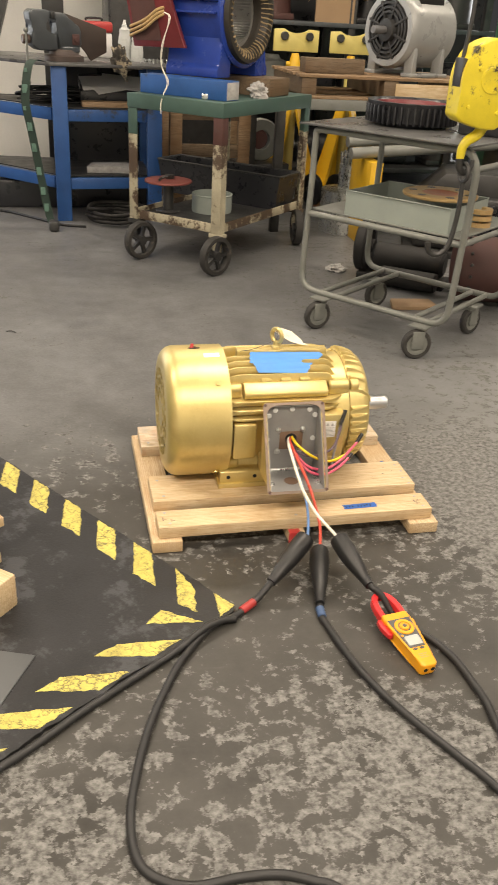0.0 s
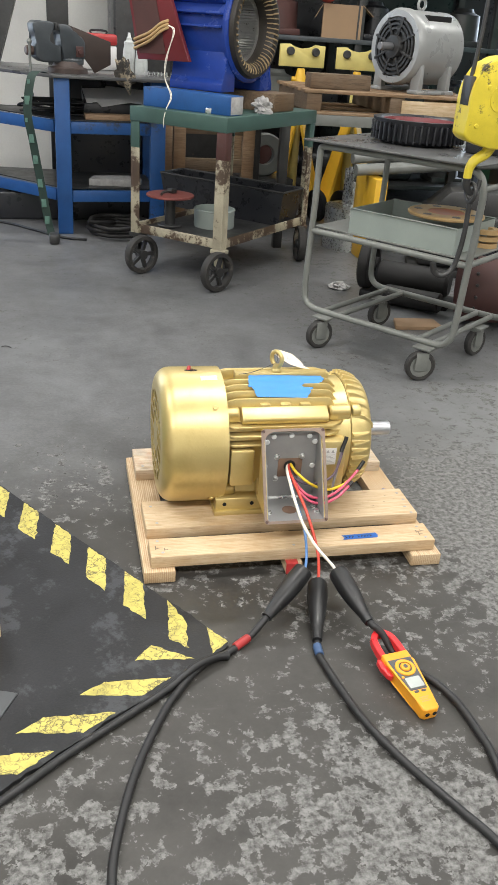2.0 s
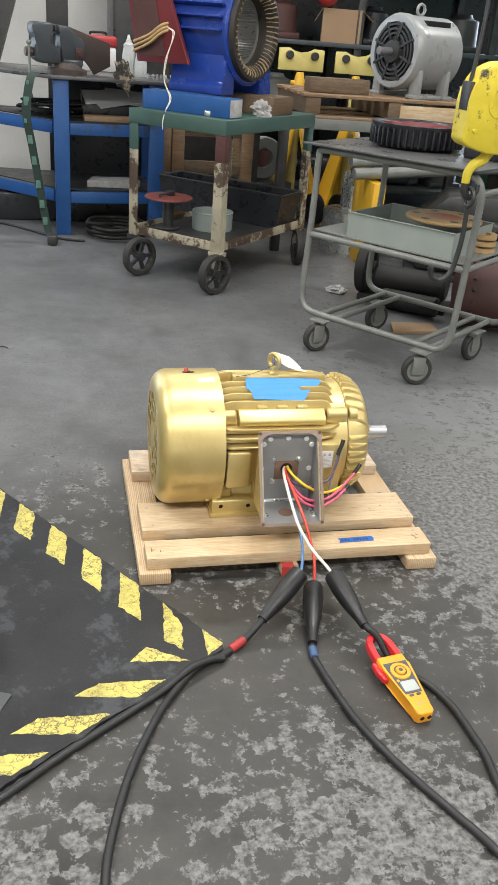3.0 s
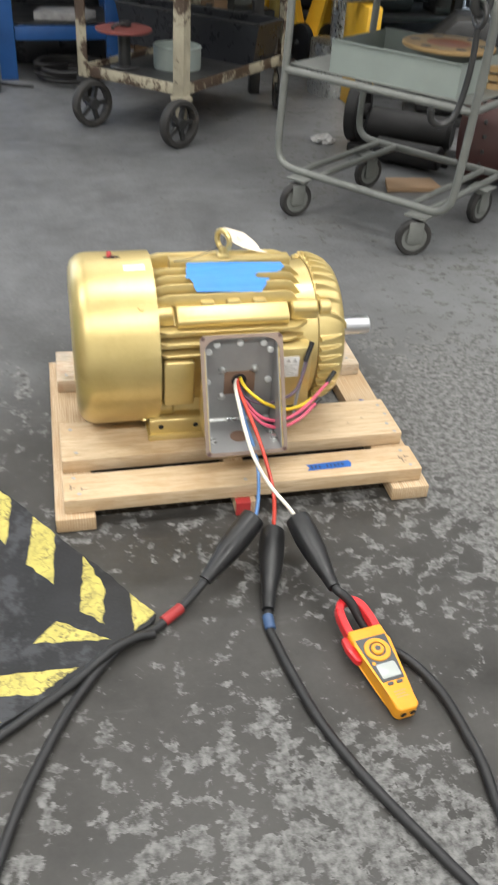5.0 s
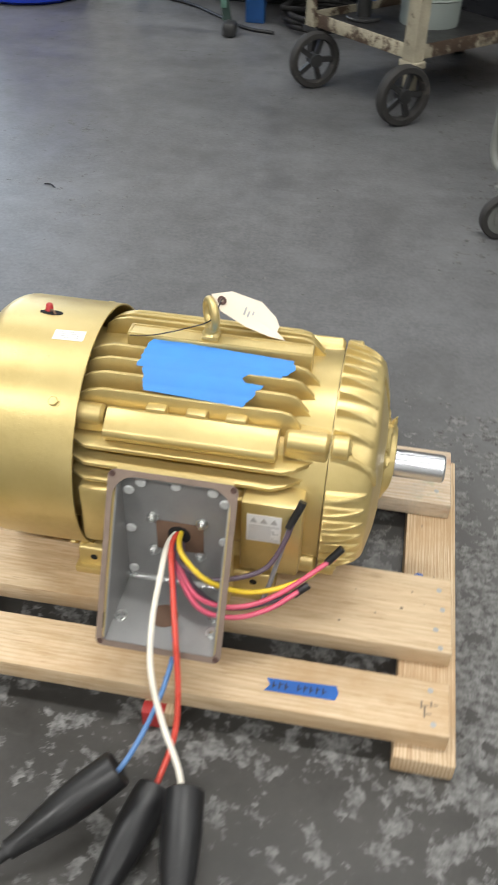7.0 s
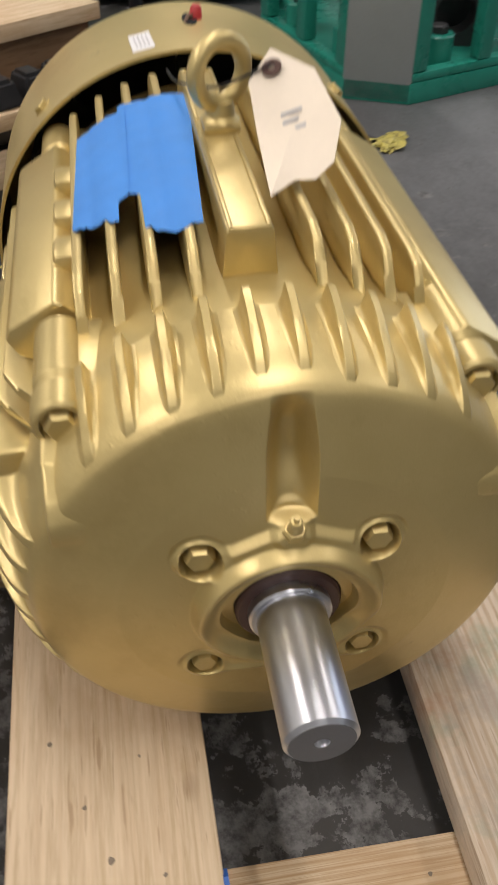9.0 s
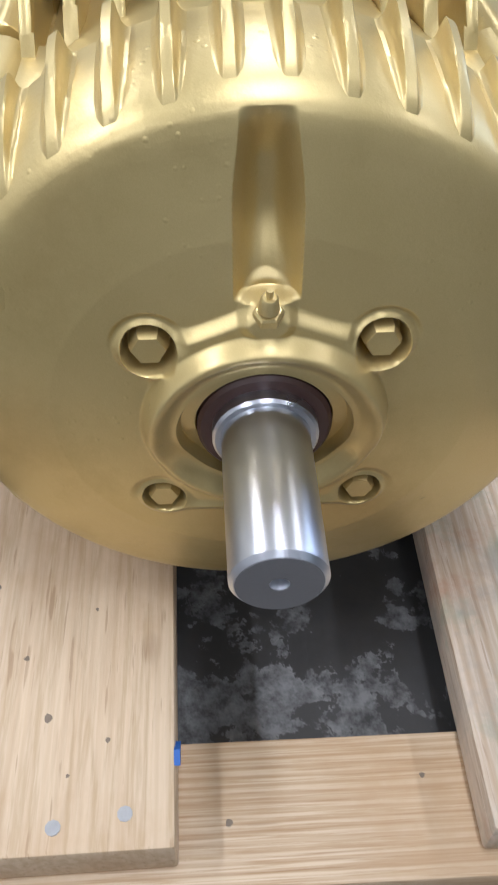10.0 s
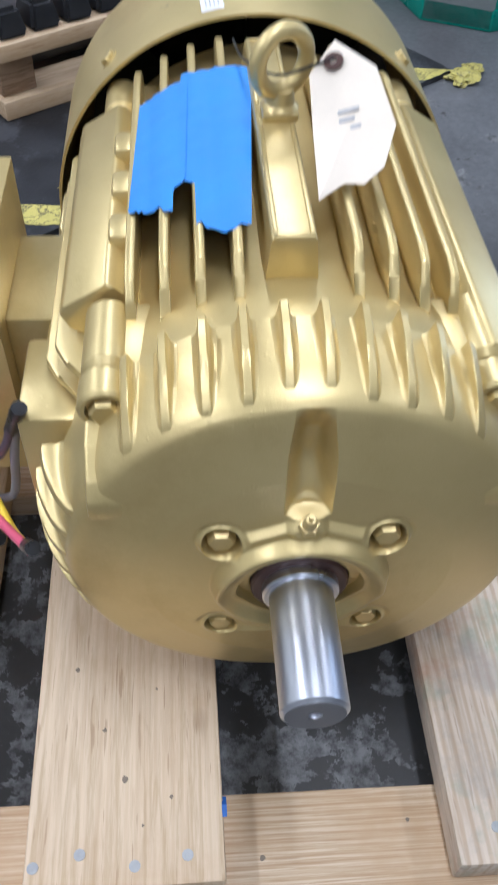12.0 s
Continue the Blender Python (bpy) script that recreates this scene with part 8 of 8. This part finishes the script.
rod(g, (-1.68, 0.85, 0.05), (-1.68, 0.85, 0.6), 0.16, seg=36, bevel=0.01)
ring(g, (-1.5, 0.82, 0.13), (-1.44, 0.81, 0.13), 0.1, 0.05, seg=30, bevel=0.006)
part("inner_gear", g, DARKSTEEL, teal, "dark gear parts inside")
t = thing("teal_housing", "teal-painted machine housing standing on the floor", "machine", pose(-2.5, 0.0, 0))
g = bmesh.new()
prism(g, [(-0.4, -0.5), (0.3, -0.5), (0.44, 0.25), (0.42, 0.42), (0.2, 0.55), (-0.4, 0.5)], 0.07, pose(0, 0, 0.03), 0.01)
prism(g, [(-0.35, -0.45), (0.22, -0.45), (0.34, 0.22), (0.3, 0.35), (0.15, 0.45), (-0.35, 0.4)], 0.7, pose(0, 0, 0.1), 0.02)
th = part("body", g, TEAL, t, local=True)
g = bmesh.new()
for x, y in ((-0.3, -0.4), (0.25, -0.4), (0.3, 0.3), (-0.3, 0.4)):
    box(g, (x - 0.05, y - 0.05, 0), (x + 0.05, y + 0.05, 0.0295))
part("pad_feet", g, DARKSTEEL, th, local=True)

P2 = pose(-1.135, 0.105, 0.012, 0, 0, math.degrees(math.atan2(-0.818, 0.575)))
# local x runs along the pallet's near side, local y away from it (to the mat's middle)
p2 = thing("loaded_pallet", "rough pine pallet carrying boards with black rubber bumpers", "pallet", P2)
for lo, hi in (((-0.02, -0.09, 0.0), (0.62, -0.0, 0.035)), ((0.0, -0.07, 0.115), (0.62, 0.02, 0.145)), ((-0.02, -0.36, 0.0), (0.62, -0.27, 0.035)), ((0.08, -0.4, 0.19), (0.62, -0.2, 0.225))):
    g = bmesh.new()
    box(g, lo, hi, 0.003)
    part("board", g, PINE, p2, local=True)
for x in (0.0, 0.27, 0.54):
    g = bmesh.new()
    box(g, (x, -0.36, 0.0355), (x + 0.07, -0.02, 0.1145), 0.003)
    part("stringer", g, OLDWOOD, p2, local=True)
g = bmesh.new()
box(g, (0.1, -0.38, 0.115), (0.6, -0.22, 0.1895), 0.003)
part("packing_block", g, OLDWOOD, p2, local=True)
g = bmesh.new()
box(g, (0.071, -0.2, 0.036), (0.53, -0.1, 0.1145), 0.01)
part("dark_core", g, DARKSTEEL, p2, "dark steel part under the boards", local=True)
for k in range(9):
    g = bmesh.new()
    tmp = bmesh.new()
    vs = [tmp.verts.new((x, y, z)) for z, w in ((0.1455, 0.027), (0.185, 0.019)) for x, y in ((-w, -w), (w, -w), (w, w), (-w, w))]
    for q in ((3, 2, 1, 0), (4, 5, 6, 7), (0, 1, 5, 4), (1, 2, 6, 5), (2, 3, 7, 6), (3, 0, 4, 7)):
        tmp.faces.new([vs[j] for j in q])
    bmesh.ops.bevel(tmp, geom=list(tmp.edges), offset=0.006, segments=2, affect="EDGES")
    join(g, tmp, pose(0.045 + 0.067 * k, -0.03, 0.1452) @ Matrix.Diagonal((1.12, 1.55, 1.2, 1)) @ pose(0, 0, -0.1452))
    part("rubber_bumper", g, RUBBER, p2, "black rubber bumper", local=True)
g = bmesh.new()
tube(g, [(0.02, -0.1, 0.15), (0.05, -0.14, 0.165), (0.09, -0.17, 0.16)], 0.005, 8)
tube(g, [(0.0, -0.08, 0.15), (0.04, -0.13, 0.158), (0.07, -0.18, 0.15)], 0.004, 8)
part("red_wire", g, W_RED, p2, local=True)
t = thing("rusty_coil_housing", "reddish-brown round motor housing beside the pallet", "motor part", pose(-1.75, -0.42, 0))
g = bmesh.new()
lathe(g, [(0, 0), (0, 0.2), (0.28, 0.22), (0.4, 0.2), (0.45, 0.1), (0.45, 0)], None, 40)
part("body", g, ORANGE, t, local=True)
t = thing("floor_jack_lever", "small black and chrome jack lever standing on the floor", "jack", pose(-1.70, 0.02, 0))
g = bmesh.new()
box(g, (-0.05, -0.035, 0), (0.05, 0.035, 0.05), 0.008)
rod(g, (0.0, 0, 0.05), (0.03, 0.0, 0.16), 0.017, seg=14, bevel=0.003)
part("base", g, BLACKPAINT, t, local=True)
g = bmesh.new()
rod(g, (0.03, 0, 0.155), (0.055, 0.01, 0.2), 0.016, 0.02, seg=14, bevel=0.005)
part("knob", g, ZINC, t, local=True)

t = thing("timber_block", "pale pine timber block with a dark bolt on the mat", "timber", pose(-0.80, -0.62, 0.0117, 0, 0, -40))
g = bmesh.new()
box(g, (-0.12, -0.06, 0), (0.045, 0.06, 0.1), 0.006)
blk = part("block", g, PINE, t, local=True)
g = bmesh.new()
rod(g, (-0.005, -0.0605, 0.045), (-0.005, -0.062, 0.045), 0.009, seg=16)
part("bolt_hole", g, BLACK, blk, local=True)
g = bmesh.new()
box(g, (-0.1, -0.03, 0.1005), (-0.01, 0.03, 0.125), 0.006)
rod(g, (-0.02, 0, 0.125), (-0.02, 0, 0.14), 0.012, seg=14, bevel=0.002)
part("clamp", g, BLACKPAINT, t, local=True)
t = thing("grey_rubber_sheet", "dark grey sheet offcut lying on the mat", "sheet", pose(-0.68, -0.815, 0.0117))
g = bmesh.new()
prism(g, [(0.0, 0.0), (-0.085, -0.175), (-0.5, -0.1), (-0.4, 0.1), (-0.1, 0.035)], 0.004, None, 0.001)
part("sheet", g, M_GREY, t, local=True)
for x, y, s, seed in ((-0.965, 0.505, 0.035, 1.0), (-1.0, 0.535, 0.028, 4.0)):
    crumple("torn_mat_scrap", "torn yellow and black scrap of mat edging on the floor", "scrap", pose(x, y, 0), s, MATYELLOW, seed, 0.35)
t = thing("wire_offcut", "short curved black wire offcut on the concrete floor", "wire", pose(-0.82, 1.56, 0))
WX, WY = -0.82, 1.56
g = bmesh.new()
tube(g, [(WX - 0.025, WY + 0.012, 0.0025), (WX, WY + 0.006, 0.006), (WX + 0.02, WY - 0.008, 0.0025)], 0.0025, 6)
part("wire", g, CABLE, t)
